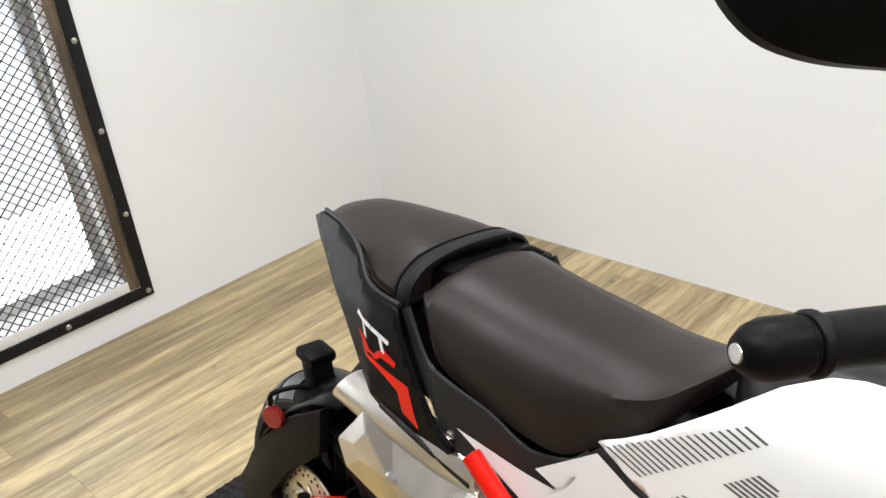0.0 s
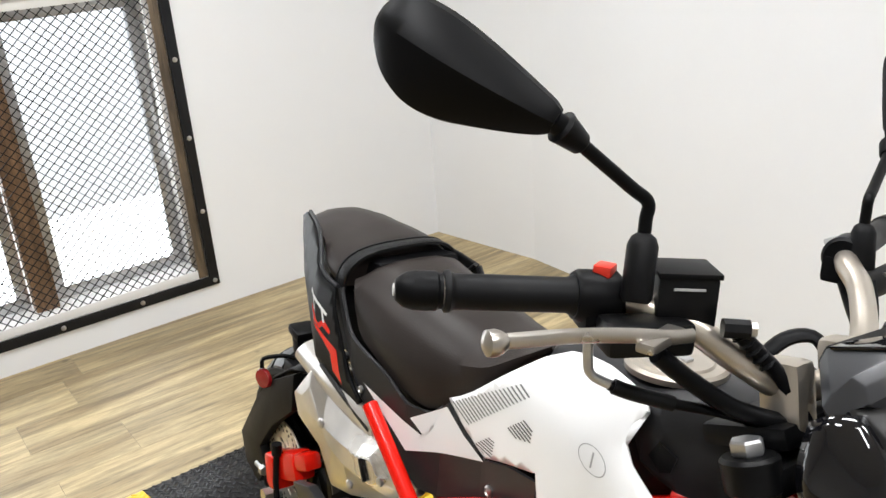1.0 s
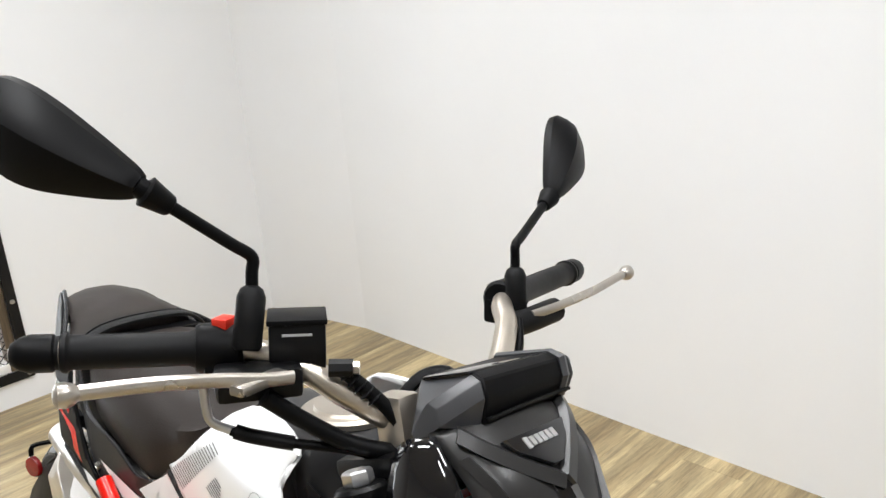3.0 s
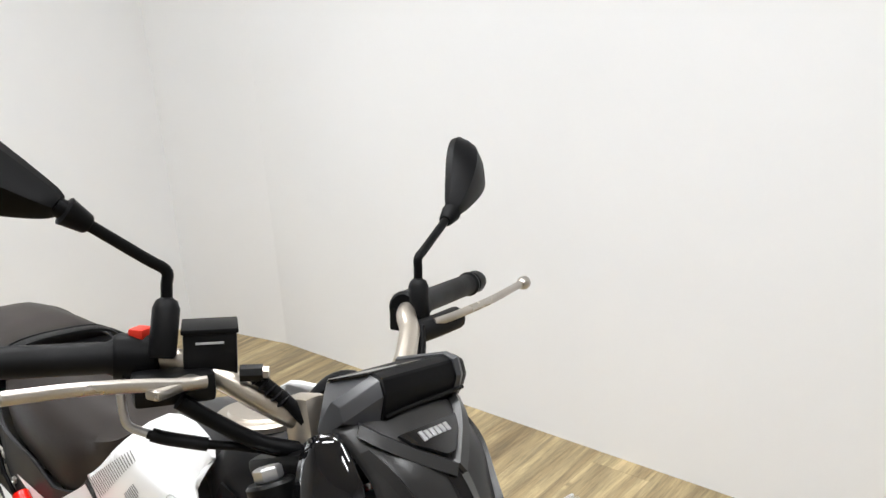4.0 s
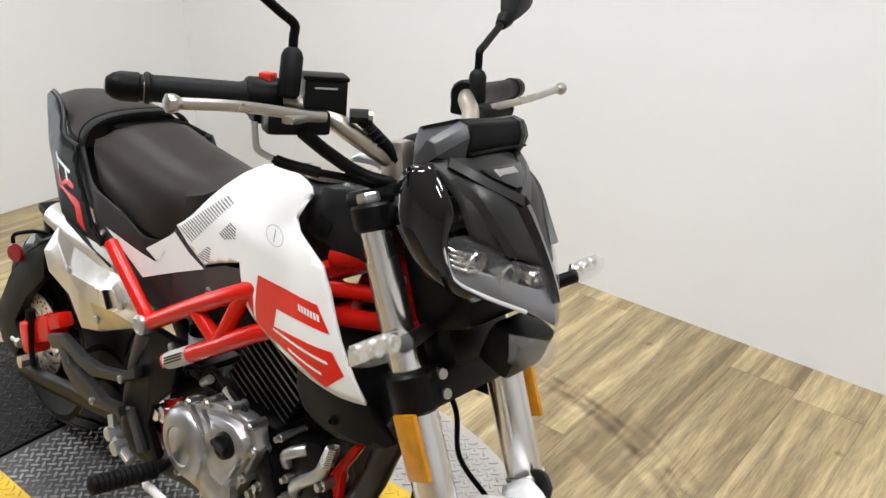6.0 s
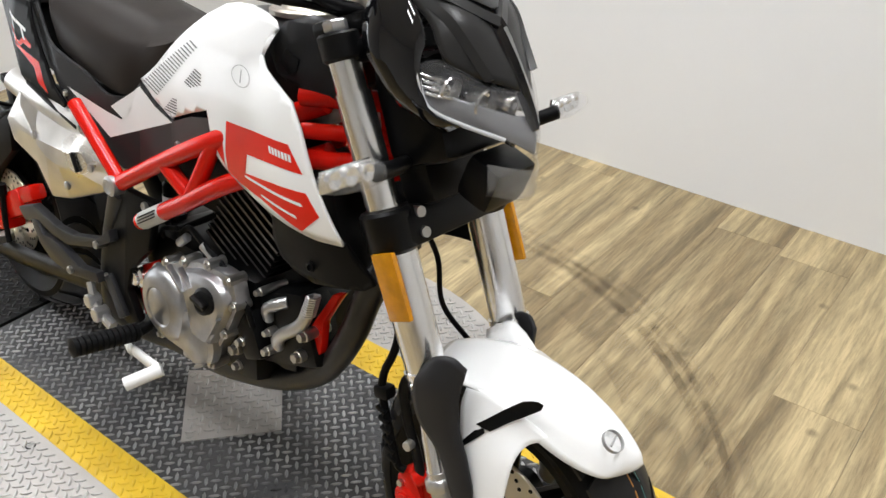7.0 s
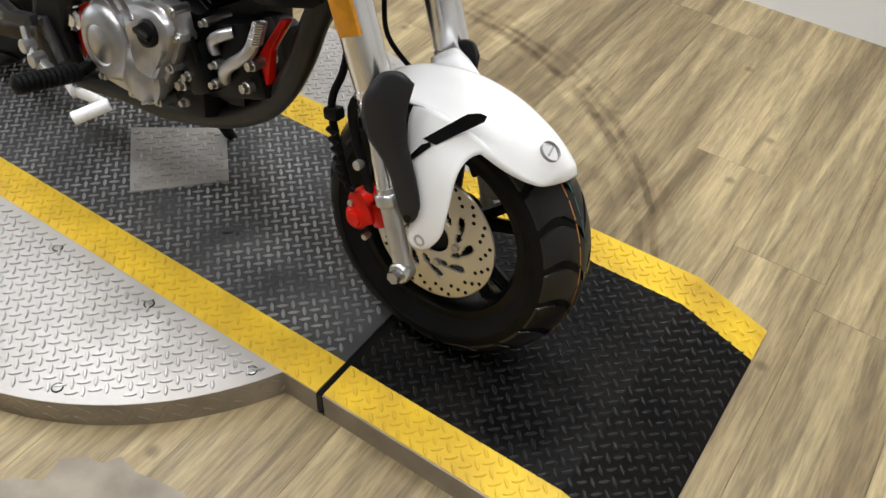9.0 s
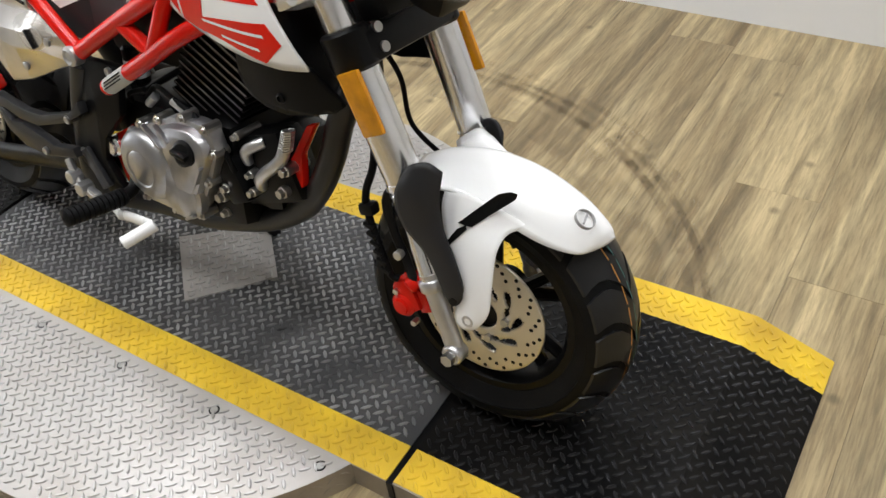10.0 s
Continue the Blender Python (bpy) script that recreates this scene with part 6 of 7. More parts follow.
# handlebar
bm = bmesh.new()
RB, LB = V(0.164, -0.302, 0.936), V(0.200, 0.442, 0.908)
RI, LI = V(0.243, -0.156, 0.929), V(0.262, 0.222, 0.916)
tube(bm, [RB + (RI - RB) * 0.1, RI, (0.296, -0.108, 0.916), (0.335, -0.074, 0.887), (0.362, -0.035, 0.862), (0.366, 0.03, 0.858), (0.352, 0.100, 0.872), (0.310, 0.165, 0.900), LI, LB + (LI - LB) * 0.1], 0.0125, 14, 6)
bar = gpart("handlebar", bm, M_BARALLOY, "champagne-coloured alloy handlebar", 60)
for s, tip, inner in ((-1, RB, RI), (1, LB, LI)):
    dv = (inner - tip).normalized()
    ln = (inner - tip).length
    bm = bmesh.new()
    lathe(bm, tip + dv * 0.040, dv, [(0, 0.0162), (0.002, 0.0178), (0.005, 0.0178), (0.007, 0.0160), (0.010, 0.0150), (0.03, 0.0152), (ln - 0.062, 0.0152), (ln - 0.055, 0.0180), (ln - 0.042, 0.0180)], 24)
    gp = gpart("grip", bm, M_RUBBER, "black rubber handlebar grip", 40)
    bm = bmesh.new()
    lathe(bm, tip, dv, [(0, 0.006), (0.001, 0.009), (0.008, 0.0142), (0.016, 0.0165), (0.034, 0.0165), (0.036, 0.0148), (0.039, 0.0148)], 24)
    gpart("bar_end", bm, M_PLASTIC, "rounded black bar-end weight", 40, parent=gp)
    bm = bmesh.new()
    lathe(bm, tip - dv * 0.001, dv, [(0, 0.005), (0.003, 0.006), (0.004, 0.0005)], 14)
    gpart("end_screw", bm, M_BOLT, parent=gp)
    bm = bmesh.new()
    lathe(bm, inner - dv * 0.016, dv, [(0, 0.020), (0.004, 0.0225), (0.036, 0.0225), (0.040, 0.019)], 20)
    box(bm, inner + dv * 0.008 + V(0, 0, -0.014), (0.040, 0.036, 0.030), 0.006, (0, 0, math.degrees(math.atan2(dv.y, dv.x)) - 90))
    sw = gpart("switch_housing", bm, M_PLASTIC, "black switch housing", 35)
    if s < 0:
        gpart("kill_switch", rounded(inner + dv * 0.010 + V(0.0, 0, 0.0235), (0.016, 0.019, 0.010), 0.0025, (0, 0, 25)), M_REDBUTTON, "red kill switch", parent=sw)
    else:
        gpart("switch_button", rounded(inner + V(-0.016, 0, 0.012), (0.014, 0.024, 0.009), 0.002, (0, -30, 0)), M_GREYDECAL, parent=sw)
# right master cylinder and lever
bm = rounded((0.290, -0.099, 0.934), (0.050, 0.044, 0.042), 0.003, (0, 0, 55))
mc = gpart("master_cylinder", bm, M_ENGBLK, "square black brake fluid reservoir")
gpart("reservoir_lid", rounded((0.290, -0.099, 0.957), (0.053, 0.047, 0.005), 0.0015, (0, 0, 55)), M_PLASTIC, parent=mc)
gpart("lever_perch", rounded((0.292, -0.142, 0.908), (0.036, 0.074, 0.028), 0.006, (0, 0, -26)), M_ENGBLK, parent=mc)
gpart("reservoir_print", rounded((0.3085, -0.1122, 0.946), (0.026, 0.0012, 0.002), 0, (0, 0, 55)), M_GREYDECAL, parent=mc, smooth=0)
bm = bmesh.new()
tube(bm, [(0.330, -0.132, 0.918), (0.326, -0.155, 0.920), (0.318, -0.195, 0.927), (0.310, -0.245, 0.934), (0.300, -0.300, 0.938)], 0.0062, 10, 6, squash=0.65)
lathe(bm, (0.301, -0.300, 0.938), (-0.25, -0.96, 0.04), [(0, 0.005), (0.004, 0.0082), (0.009, 0.0098), (0.015, 0.0094), (0.0175, 0.005), (0.0182, 0.0005)], 20)
box(bm, (0.322, -0.160, 0.918), (0.016, 0.056, 0.009), 0.003, (0, 0, 14))
gpart("brake_lever", bm, M_LEVER, "silver ball-end brake lever", 50)
bm = bmesh.new()
tube(bm, [(0.268, -0.182, 0.905), (0.268, -0.180, 0.885), (0.270, -0.176, 0.872), (0.280, -0.160, 0.862)], 0.0042, 8, 5)
gpart("throttle_elbow", bm, M_SILVER, "bent silver cable elbow", 60)
for pts, r in (([(0.278, -0.163, 0.863), (0.300, -0.135, 0.852), (0.340, -0.085, 0.842), (0.37, -0.03, 0.82)], 0.0048),
               ([(0.312, -0.150, 0.900), (0.325, -0.120, 0.875), (0.348, -0.085, 0.850), (0.378, -0.045, 0.836), (0.39, 0.0, 0.81)], 0.0080),
               ([(0.338, -0.086, 0.915), (0.350, -0.072, 0.900), (0.366, -0.056, 0.878), (0.382, -0.044, 0.850), (0.395, -0.03, 0.81)], 0.0066),
               ([(0.270, 0.205, 0.895), (0.290, 0.195, 0.87), (0.33, 0.15, 0.85), (0.36, 0.08, 0.83), (0.38, 0.03, 0.80)], 0.0075),
               ([(0.31, 0.185, 0.905), (0.325, 0.170, 0.88), (0.345, 0.135, 0.85)], 0.005)):
    bm = bmesh.new()
    tube(bm, pts, r, 8, 6)
    gpart("cable", bm, M_PLASTIC, "black control cable", 60)
bm = bmesh.new()
tube(bm, [(0.280, -0.160, 0.862), (0.290, -0.148, 0.857), (0.312, -0.120, 0.849)], 0.0068, 10, 4)
gpart("cable_boot", bm, M_RUBBER, "black cable adjuster boot", 50)
bm = bmesh.new()
cyl(bm, (0.332, -0.096, 0.918), (0.346, -0.080, 0.918), 0.0085, segs=8)
banjo = gpart("banjo_union", bm, M_ENGBLK, "black banjo union", 40)
for k2 in range(5):
    bm = bmesh.new()
    lathe(bm, V(0.340, -0.084, 0.913) + V(0.0042, 0.0042, -0.0056) * k2, (0.5, 0.5, -0.7), [(0, 0.0048), (0.002, 0.0082), (0.004, 0.0048)], 10)
    gpart("boot_fold", bm, M_RUBBER, parent=banjo)
bm = bmesh.new()
cyl(bm, (0.346, -0.080, 0.918), (0.350, -0.076, 0.918), 0.006, segs=6)
gpart("union_bolt", bm, M_BARALLOY, parent=banjo)
# left lever and boot
bm = bmesh.new()
tube(bm, [(0.310, 0.210, 0.905), (0.316, 0.25, 0.910), (0.314, 0.32, 0.916), (0.304, 0.385, 0.921), (0.300, 0.410, 0.922)], 0.0058, 10, 6, squash=0.65)
lathe(bm, (0.301, 0.405, 0.922), (-0.2, 0.97, 0.02), [(0, 0.005), (0.004, 0.0082), (0.009, 0.0098), (0.015, 0.0094), (0.0175, 0.005), (0.0182, 0.0005)], 20)
gpart("clutch_lever", bm, M_LEVER, "silver ball-end clutch lever", 50)
bm = bmesh.new()
tube(bm, [(0.300, 0.180, 0.895), (0.302, 0.215, 0.897), (0.300, 0.265, 0.900)], 0.0145, 12, 4)
gpart("lever_boot", bm, M_RUBBER, "black rubber lever boot", 50)
bm = bmesh.new()
tube(bm, [(0.306, 0.185, 0.885), (0.312, 0.180, 0.865), (0.318, 0.170, 0.850)], 0.005, 8, 4)
gpart("clutch_elbow", bm, M_SILVER, "bent silver cable elbow", 60)
# bar clamps
for y in (-0.042, 0.048):
    gpart("bar_clamp", rounded((0.366, y, 0.858), (0.040, 0.030, 0.066), 0.010, (0, -12, 0)), M_BARALLOY, "silver bar clamp")
gpart("top_yoke", rounded((0.350, 0.0, 0.822), (0.085, 0.15, 0.022), 0.009, (0, -20, 0)), M_ENGBLK, "black top yoke")
bm = bmesh.new()
lathe(bm, (0.340, 0.01, 0.845), (0, 0, 1), [(0, 0.014), (0.012, 0.014), (0.014, 0.010), (0.014, 0.0005)], 16)
gpart("ignition_lock", bm, M_ENGBLK)
bm = bmesh.new()
tube(bm, [(0.300, 0.015, 0.852), (0.312, 0.035, 0.874), (0.328, 0.055, 0.878), (0.345, 0.06, 0.862)], 0.006, 8, 4, squash=1.6)
gpart("cable_guide", bm, M_PLASTIC, "black cable guide strap", 50)
bm = bmesh.new()
tube(bm, [(0.36, 0.07, 0.866), (0.372, 0.075, 0.884), (0.388, 0.08, 0.866)], 0.006, 8, 4, squash=1.8)
gpart("cable_guide", bm, M_PLASTIC, "black cable guide strap", 50)

# mirrors
for s, base, top, neck, tip in ((-1, V(0.284, -0.148, 0.934), V(0.274, -0.134, 0.988), V(0.253, -0.222, 1.079), V(0.133, -0.302, 1.147)), (1, V(0.286, 0.210, 0.905), V(0.277, 0.216, 0.955), V(0.237, 0.330, 1.026), V(0.180, 0.432, 1.110))):
    bm = bmesh.new()
    ax2 = (top - base).normalized()
    h2 = (top - base).length
    lathe(bm, base, ax2, [(0, 0.010), (0.004, 0.0128), (h2 - 0.010, 0.0128), (h2 - 0.003, 0.010), (h2, 0.006)], 20)
    boot = gpart("mirror", bm, M_RUBBER, "black rubber mirror stem boot", 45)
    k2 = top + V(0, 0, 0.026)
    d2 = (neck - k2).normalized()
    bm = bmesh.new()
    tube(bm, [top - ax2 * 0.004, top + V(0, 0, 0.012), k2, k2 + d2 * 0.025, neck - d2 * 0.01], 0.0056, 12, 6)
    gpart("stem", bm, M_PLASTIC, "gloss black bent stem", 60, parent=boot)
    bm = bmesh.new()
    lathe(bm, neck - d2 * 0.030, d2, [(0, 0.0075), (0.002, 0.0092), (0.020, 0.0125), (0.024, 0.0135), (0.026, 0.009), (0.034, 0.008)], 18)
    gpart("ball_joint", bm, M_PLASTIC, parent=boot)
    axis = (tip - neck).normalized()
    up = (V(0, 0, 1) - axis * axis.z).normalized()
    fwd = up.cross(axis)
    if fwd.x < 0:
        fwd = -fwd
    tw = radians(0 if s < 0 else -32)
    up, fwd = up * math.cos(tw) + fwd * math.sin(tw), fwd * math.cos(tw) - up * math.sin(tw)
    rise = 1.0
    L = (tip - neck).length
    rings = []
    for t, hu, hl, dp in ((0.0, 0.010, 0.010, 0.010), (0.05, 0.014, 0.016, 0.014), (0.15, 0.018, 0.024, 0.019), (0.32, 0.024, 0.035, 0.025), (0.52, 0.030, 0.046, 0.028), (0.70, 0.033, 0.048, 0.026), (0.86, 0.031, 0.037, 0.020), (0.96, 0.022, 0.020, 0.011), (1.0, 0.011, 0.008, 0.005)):
        c, hu = neck + axis * (t * L), hu * (1 + (rise - 1) * min(1, t * 3))
        o = [(hu, -0.004), (hu * 0.95, 0.25 * dp), (hu * 0.45, 0.8 * dp), (0.05 * hu, dp), (-0.12 * hl, 0.93 * dp), (-0.55 * hl, 0.70 * dp), (-0.93 * hl, 0.28 * dp), (-hl, -0.004), (-0.5 * hl, -0.006), (0.5 * hu, -0.006)]
        rings.append([c + up * a + fwd * b for a, b in o])
    cols = [smooth_path([r[i] for r in rings], 4) for i in range(len(rings[0]))]
    bm = skin(bmesh.new(), [[c[j] for c in cols] for j in range(len(cols[0]))])
    gpart("mirror_shell", bm, M_PLASTIC, "black teardrop mirror shell with a ridge", 30, parent=boot)
    bm = bmesh.new()
    face = [neck + axis * (t * L) + up * a * 0.72 - fwd * 0.0075 for t, a in ((0.12, 0.016), (0.35, 0.026), (0.6, 0.032), (0.85, 0.030), (0.95, 0.018), (0.95, -0.010), (0.80, -0.034), (0.55, -0.040), (0.3, -0.032), (0.12, -0.020))]
    bm.faces.new([bm.verts.new(p) for p in face])
    gpart("mirror_glass", bm, M_MIRROR, "mirror glass facing the rider", parent=boot, smooth=0)

# instrument pod: a deep tilted box with chamfered ends
POD = Matrix.Translation((-0.007, 0.006, 0.009)) @ Matrix.Translation((0, 0, 0.88)) @ pose(0, 0, 0, -3.0) @ Matrix.Translation((0, 0, -0.88))
def pod_ring(y, x0, x1, z0, z1, g=0.0):
    return [V(x0 - g, y, z1 - 0.020), V(x0 + 0.004 - g, y, z1 - 0.006 + g), V(x1 - 0.018, y, z1 + 0.013 + g), V(x1 - 0.006 + g, y, z1 + 0.010 + g), V(x1 + g, y, z1 - 0.004), V(x1 - 0.004 + g, y, z0 + 0.026), V(x1 - 0.016, y, z0 + 0.016 - g), V(x0 + 0.012, y, z0 - g)]


def pod_part(name, bm, mat, label, parent=None):
    bm.transform(POD)
    return gpart(name, bm, mat, label, 25) if parent is None else part(name, bm, mat, parent, label, smooth=25)


bm = skin(bmesh.new(), [pod_ring(-0.046, 0.392, 0.474, 0.844, 0.9055), pod_ring(0.066, 0.390, 0.474, 0.856, 0.9065), pod_ring(0.076, 0.398, 0.470, 0.860, 0.903), pod_ring(0.082, 0.414, 0.460, 0.868, 0.894)])
bmesh.ops.bevel(bm, geom=list(bm.edges), offset=0.0016, segments=1, affect="EDGES")
dash = pod_part("instrument_pod", bm, M_PLASTIC, "dark grey instrument pod")
bm = skin(bmesh.new(), [pod_ring(-0.076, 0.418, 0.452, 0.850, 0.880), pod_ring(-0.0462, 0.393, 0.473, 0.845, 0.9045)])
bmesh.ops.bevel(bm, geom=list(bm.edges), offset=0.0012, segments=1, affect="EDGES")
pod_part("pod_end", bm, M_PODEND, "lighter grey chamfered end of the pod", dash)
bm = skin(bmesh.new(), [pod_ring(0.053, 0.390, 0.474, 0.856, 0.9065, 0.0012), pod_ring(0.058, 0.390, 0.474, 0.856, 0.9065, 0.0030), pod_ring(0.063, 0.390, 0.474, 0.856, 0.9065, 0.0012)])
pod_part("pod_ridge", bm, M_PODEND, "raised grey ridge across the pod", dash)
pod_part("display", rounded((0.428, -0.002, 0.909), (0.056, 0.096, 0.003), 0.001, (0, -19, 0)), M_GLOSSBLK, "dark display glass", dash)
bm = bmesh.new()
tube(bm, [(0.4735, -0.044, 0.882), (0.4745, 0.0, 0.886), (0.4745, 0.064, 0.889)], 0.0020, 6, 3)
pod_part("pod_seam", bm, M_ENGBLK, "black groove along the pod", dash)

# headlamp cowl: a creased mask under the pod
COWL = [
    [(0.432, -0.072, 0.880), (0.448, -0.054, 0.890), (0.456, -0.030, 0.894), (0.460, 0, 0.894)],
    [(0.456, -0.072, 0.866), (0.472, -0.056, 0.874), (0.480, -0.032, 0.876), (0.486, 0, 0.873)],
    [(0.482, -0.072, 0.846), (0.498, -0.058, 0.852), (0.508, -0.034, 0.853), (0.513, 0, 0.847)],
    [(0.492, -0.074, 0.832), (0.512, -0.057, 0.827), (0.528, -0.034, 0.820), (0.540, 0, 0.812)],
    [(0.503, -0.072, 0.812), (0.528, -0.050, 0.796), (0.546, -0.030, 0.790), (0.562, 0, 0.780)],
]
rows = [[*map(Vector, r), *flip(r[-2::-1])] for r in COWL]
cowl = gpart("headlamp_cowl", patch(bmesh.new(), rows, 3, 3), M_COWL, "satin dark grey creased headlamp cowl", 30, 0.004)
for s in (-1, 1):
    # raised collar whose two arms meet in a V above the spine
    bm = bmesh.new()
    arm = [V(0.456, s * 0.066, 0.885), V(0.478, s * 0.052, 0.874), V(0.500, s * 0.027, 0.859), V(0.518, s * 0.002, 0.846)]
    skin(bm, [[p + V(-0.005, -s * 0.009, -0.002), p + V(-0.002, -s * 0.006, 0.006), p + V(0.004, -s * 0.001, 0.007), p + V(0.008, s * 0.005, -0.002), p + V(0.002, 0, -0.006)] for p in smooth_path(arm, 4)])
    gpart("cowl_collar", bm, M_COWL, "raised dark V-shaped collar", 25)
    # crease running down the mask towards the lamp
    bm = bmesh.new()
    skin(bm, [[p + V(-0.004, s * 0.006, -0.001), p + V(0.0035, 0, 0.0035), p + V(-0.002, -s * 0.007, 0.000)] for p in smooth_path([V(0.470, s * 0.066, 0.869), V(0.499, s * 0.060, 0.851), V(0.524, s * 0.050, 0.821), V(0.545, s * 0.042, 0.794)], 4)])
    gpart("cowl_crease", bm, M_COWL, "raised crease of the cowl", 20)
SLOPE = Matrix(((0, 0.55, -0.835, 0.493), (1, 0, 0, 0.0), (0, 0.835, 0.55, 0.871), (0, 0, 0, 1)))
bm = prism(bmesh.new(), [(-0.040, 0.013), (0.040, 0.013), (0.030, -0.002), (0.006, -0.022), (-0.006, -0.022), (-0.030, -0.002)], 0.0, 0.003, 0.001)
bm.transform(SLOPE)
gpart("badge_recess", bm, M_GLOSSBLK, "gloss black badge recess")
for k in range(6):
    bm = rounded((-0.0165 + 0.0066 * k, 0.0035, 0.003), (0.0050, 0.002, 0.009 if k else 0.011), 0.0006)
    bm.transform(SLOPE)
    gpart("badge_plate", bm, M_SILVER, "small pale badge bar")
bm = bmesh.new()
spine = [(0.517, 0.843, 0.016, 0.006), (0.530, 0.828, 0.014, 0.006), (0.546, 0.806, 0.0105, 0.006), (0.562, 0.781, 0.010, 0.006), (0.576, 0.757, 0.008, 0.005), (0.582, 0.744, 0.002, 0.002)]
skin(bm, [[V(x - 0.004, -w, z - 0.003), V(x + 0.001, -w * 0.8, z + h * 0.6), V(x + 0.003, 0, z + h), V(x + 0.001, w * 0.8, z + h * 0.6), V(x - 0.004, w, z - 0.003)] for x, z, w, h in spine])
gpart("cowl_spine", bm, M_GLOSSBLK, "gloss black centre spine", 25)
# the lamp: clear lens over three round projectors a side, grey mask below
LENS = [
    [(0.480, -0.089, 0.807), (0.503, -0.070, 0.812), (0.535, -0.044, 0.792), (0.562, 0, 0.780)],
    [(0.487, -0.089, 0.789), (0.520, -0.070, 0.786), (0.549, -0.042, 0.773), (0.573, 0, 0.761)],
    [(0.497, -0.085, 0.764), (0.532, -0.062, 0.762), (0.557, -0.036, 0.753), (0.580, 0, 0.743)],
    [(0.522, -0.066, 0.749), (0.548, -0.046, 0.745), (0.567, -0.026, 0.737), (0.584, 0, 0.728)],
    [(0.562, -0.030, 0.732), (0.573, -0.018, 0.725), (0.580, -0.008, 0.718), (0.584, 0, 0.714)],
]
rows2 = [[*map(Vector, r), *flip(r[-2::-1])] for r in LENS]
spart("headlamp_lens", patch(bmesh.new(), rows2, 4, 4), M_LENS, "clear headlamp lens", 60, 0.003).visible_shadow = False
n = len(LENS)
for s in (-1, 1):
    edge = [rows2[k][0 if s < 0 else -1] for k in range(n)]
    bm = bmesh.new()
    tube(bm, [p + V(0, s * 0.001, 0) for p in edge], 0.0026, 8, 4)
    spart("lens_rim", bm, M_RIM, "clear lens edge, white wall reflection painted in", 60)
back = [[V(p.x - 0.050, p.y * 0.98, p.z + 0.004) for p in r] for r in rows2[:3]] + [[V(p.x - 0.030, p.y * 0.95, p.z + 0.002) for p in r] for r in rows2[3:]]
spart("lamp_housing", patch(bmesh.new(), back, 3, 3), M_GLOSSBLK, "dark reflector housing inside the lamp", 40, 0.003)
mask = [[p * 0.55 + q * 0.45 - V(0.012, 0, 0) for p, q in zip(rows2[1], rows2[2])], [p - V(0.008, 0, 0) for p in rows2[2]], [p - V(0.005, 0, -0.001) for p in rows2[3]], [p - V(0.003, 0, -0.001) for p in rows2[4]]]
spart("lamp_mask", patch(bmesh.new(), mask, 3, 3), M_MASK, "smoke-grey lower lamp mask", 50, 0.002)
for s in (-1, 1):
    for y, z, x, r in ((0.064, 0.781, 0.510, 0.0125), (0.036, 0.766, 0.537, 0.0155), (0.0105, 0.766, 0.555, 0.0095)):
        c, nrm2 = V(x, s * y, z), V(1, s * y * 2.2, -0.12)
        bm = bmesh.new()
        lathe(bm, c - nrm2.normalized() * 0.026, nrm2, [(0, r * 0.75), (0.006, r * 1.0), (0.016, r * 1.15), (0.026, r * 1.22), (0.028, r * 1.10), (0.020, r * 0.98), (0.012, r * 0.7), (0.011, 0.0005)], 28)
        bowl = spart("reflector_bowl", bm, M_CHROME, "chrome lamp bezel", 40)
        bm = bmesh.new()
        lathe(bm, c - nrm2.normalized() * 0.010, nrm2, [(0, r * 0.95), (0.005, r * 0.90), (0.011, r * 0.62), (0.014, r * 0.3), (0.0145, 0.0005)], 28)
        spart("projector_lens", bm, M_GLASS, "round glass projector lens", 60, parent=bowl)
    for k in range(4):
        bm = bmesh.new()
        a = V(0.479 + 0.004 * k, s * 0.084, 0.796 - 0.006 * k)
        tube(bm, [a, a + V(0.014, -s * 0.006, -0.003), a + V(0.024, -s * 0.016, -0.004)], 0.0022, 6, 3)
        spart("reflector_fin", bm, M_CHROME, "chrome stepped reflector fin", 50)
    # gloss black cheek beside the lamp, folded along its middle
    C = [[(0.412, 0.086, 0.866), (0.426, 0.086, 0.878), (0.444, 0.074, 0.882)],
         [(0.414, 0.097, 0.838), (0.442, 0.096, 0.852), (0.466, 0.077, 0.862)],
         [(0.420, 0.102, 0.816), (0.454, 0.101, 0.824), (0.484, 0.080, 0.834)],
         [(0.440, 0.100, 0.790), (0.466, 0.099, 0.794), (0.485, 0.088, 0.806)],
         [(0.464, 0.090, 0.760), (0.482, 0.093, 0.762), (0.498, 0.086, 0.764)],
         [(0.498, 0.066, 0.736), (0.512, 0.070, 0.738), (0.526, 0.064, 0.746)]]
    spart("lamp_cheek", patch(bmesh.new(), [[V(x, s * y, z) for x, y, z in r] for r in C], 3, 3), M_GLOSSBLK, "gloss black headlamp cheek", 28, 0.005)
bm = rounded((0.535, 0, 0.678), (0.05, 0.080, 0.055), 0.012, (0, 20, 0))
gpart("position_lamp_housing", bm, M_ENGBLK, "black lower lamp housing")
bm = bmesh.new()
L2 = [[(0.552, -0.046, 0.708), (0.586, 0, 0.700), (0.552, 0.046, 0.708)], [(0.554, -0.045, 0.676), (0.584, 0, 0.668), (0.554, 0.045, 0.676)], [(0.540, -0.034, 0.668), (0.564, 0, 0.662), (0.540, 0.034, 0.668)]]
gpart("position_lamp", patch(bm, L2, 4, 4), M_CLEAR, "clear lower position lamp", 60, 0.003)
bm = rounded((0.455, 0, 0.745), (0.09, 0.14, 0.12), 0.02, (0, -20, 0))
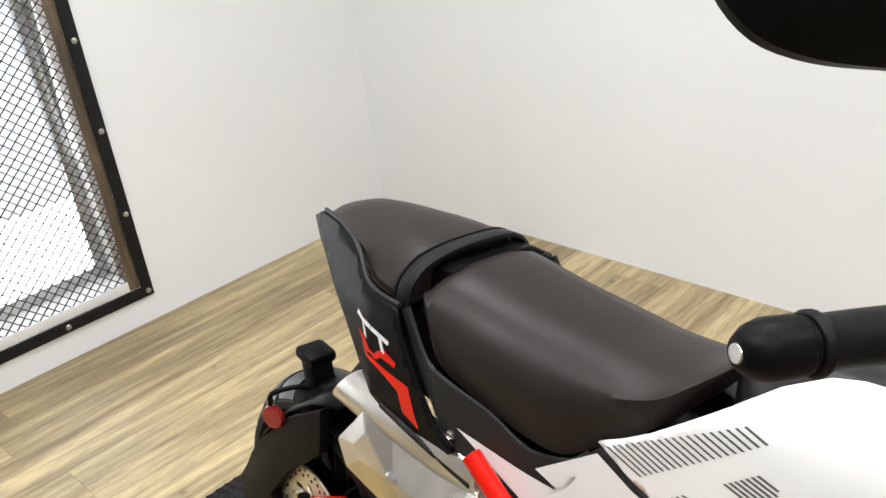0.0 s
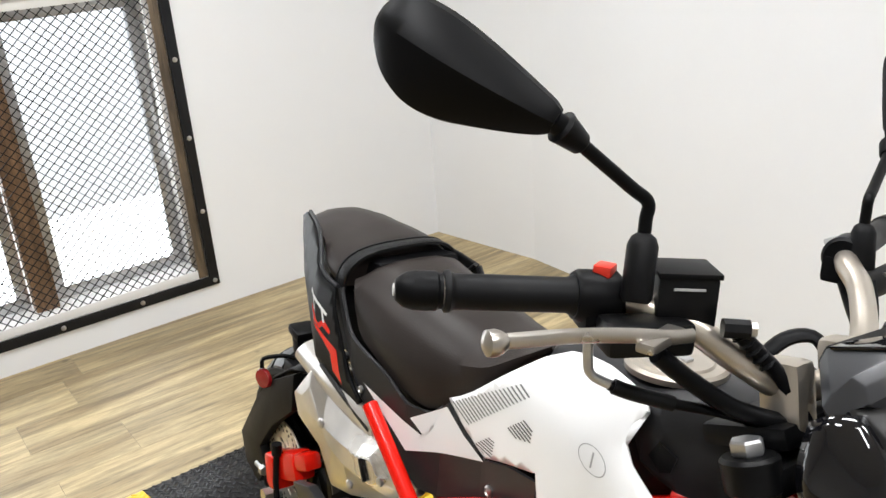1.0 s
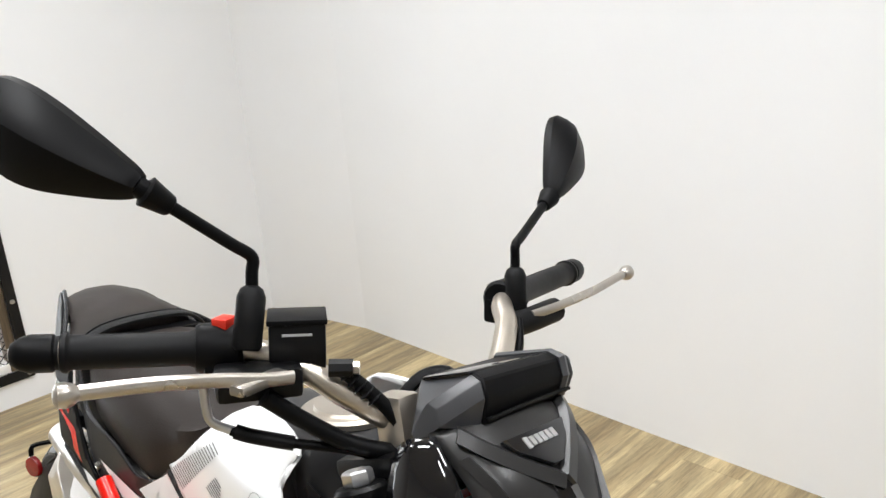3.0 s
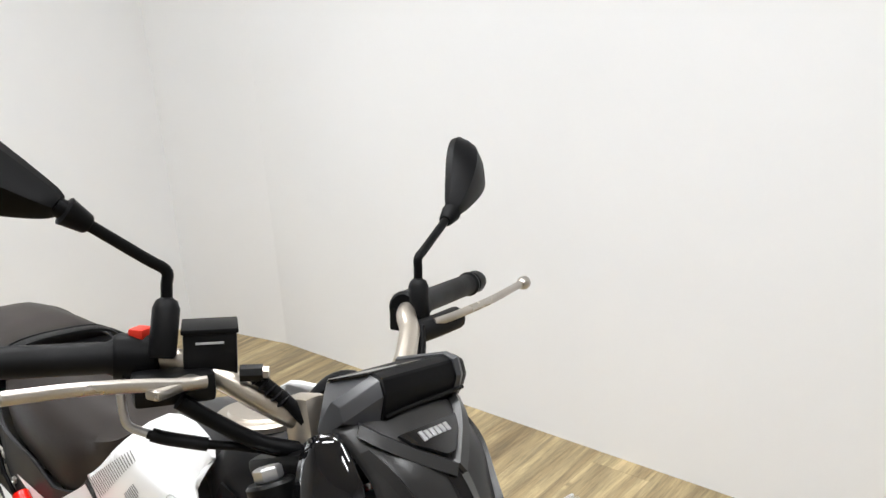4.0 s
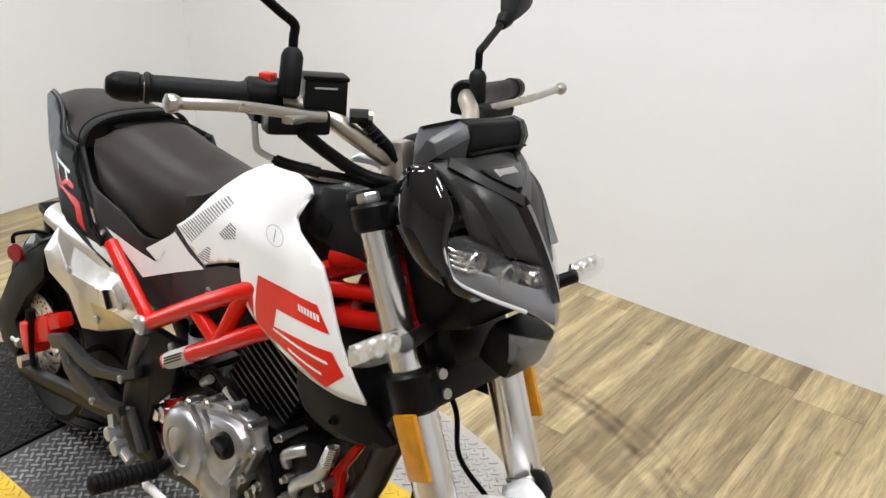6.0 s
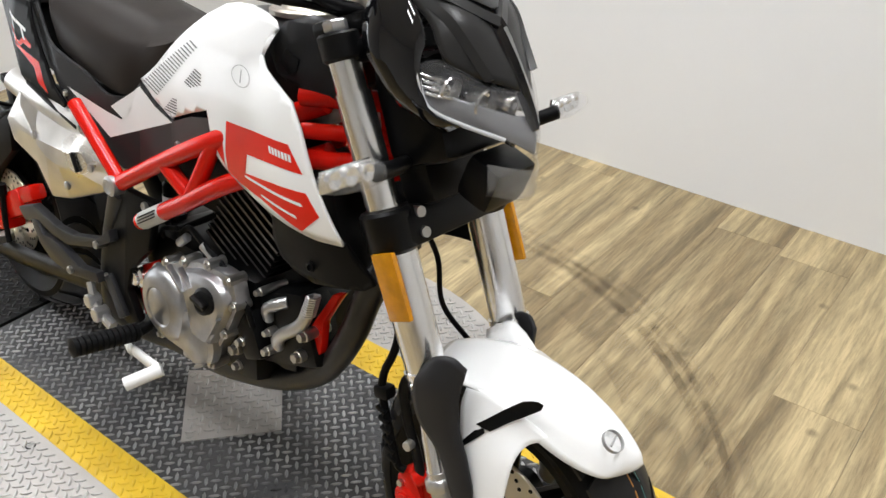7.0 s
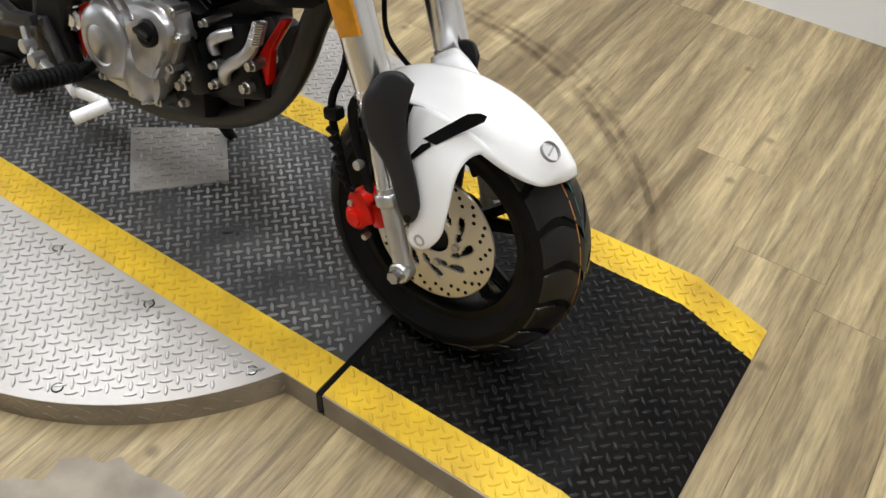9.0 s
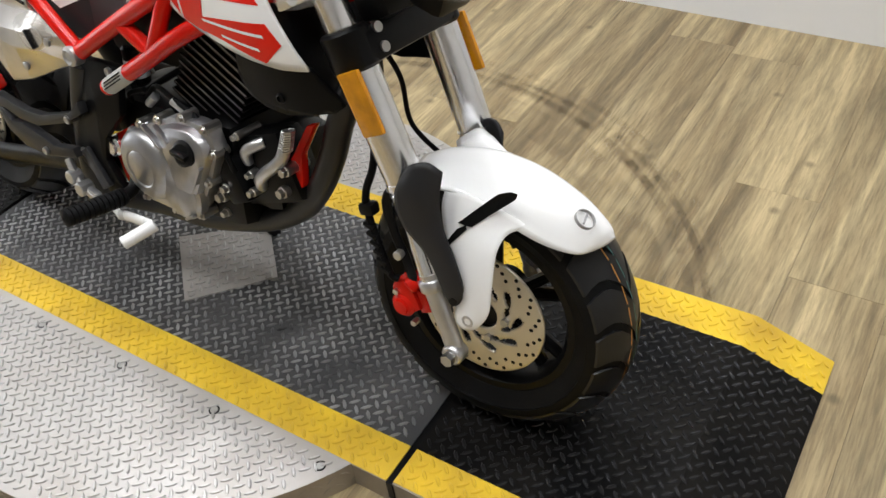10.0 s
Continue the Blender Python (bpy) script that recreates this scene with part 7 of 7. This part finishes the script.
gpart("lamp_carrier", bm, M_ENGBLK, "black lamp carrier")
# indicators
for s in (-1, 1):
    bm = bmesh.new()
    tube(bm, [(0.455, s * 0.07, 0.690), (0.480, s * 0.12, 0.702), (0.505, s * 0.175, 0.716)], 0.0095, 10, 4, squash=0.9)
    st = gpart("indicator", bm, M_PLASTIC, "black indicator stalk", 50)
    a, b = V(0.506, s * 0.168, 0.718), V(0.500, s * 0.250, 0.720)
    dv = (b - a).normalized()
    bm = bmesh.new()
    u, w = ring_frame(dv)
    skin(bm, [[a + dv * (t * (b - a).length) + u * (0.0145 * k * math.cos(q)) + w * (0.016 * k * math.sin(q)) for q in (2 * math.pi * j / 18 for j in range(18))] for t, k in ((0, 0.55), (0.08, 0.85), (0.3, 1.0), (0.7, 0.95), (0.92, 0.7), (1, 0.35))])
    gpart("indicator_lens", bm, M_CLEAR, "clear indicator lens", 60, parent=st)
    for k in range(3):
        bm = bmesh.new()
        lathe(bm, a + dv * (0.018 + 0.022 * k) - V(0.006, 0, 0), (1, 0, 0.1), [(0, 0.009), (0.006, 0.0095), (0.006, 0.006), (0.003, 0.0005)], 14)
        gpart("indicator_bulb", bm, M_CHROME, "chrome bulb", parent=st)
    gpart("indicator_back", rounded((a + b) / 2 - V(0.008, 0, 0), (0.004, 0.070, 0.022), 0.001), M_CHROME, parent=st)


# ---- floor planks, last ----
PW, PL = 0.182, 1.22
bmp = bmesh.new()
box(bmp, (0, 0, 0), (PW - 0.0005, PL - 0.0005, 0.006), 0.0004, segs=1)
plank0 = mesh_object("plank", bmp, M_FLOOR, 0)
plank0.parent = floor
plank0.location = (0.11, -1.0, FLOOR - 0.003)
rng = random.Random(5)
for i in range(-13, 18):
    x = 0.11 + i * PW
    north = 1.64 - 0.022 * (x + 1.61)
    y = -1.61 if i == 0 else -1.61 - rng.uniform(0, PL)
    lo = y - 2 * PL
    for j in range(6):
        a, c = max(lo + j * PL, -3.62), min(lo + (j + 1) * PL, north)
        if c - a < 0.05 or (i == 0 and abs(lo + j * PL + 1.61) < 0.001):
            continue
        if c - a > PL - 0.001:
            ob = new("plank", plank0.data)
        else:
            bmp = bmesh.new()
            box(bmp, (0, 0, 0), (PW - 0.0005, c - a - 0.0005, 0.006), 0.0004, segs=1)
            ob = mesh_object("plank", bmp, M_FLOOR, 0)
        ob.parent = floor
        ob.location = (x, (a + c) / 2, FLOOR - 0.003)
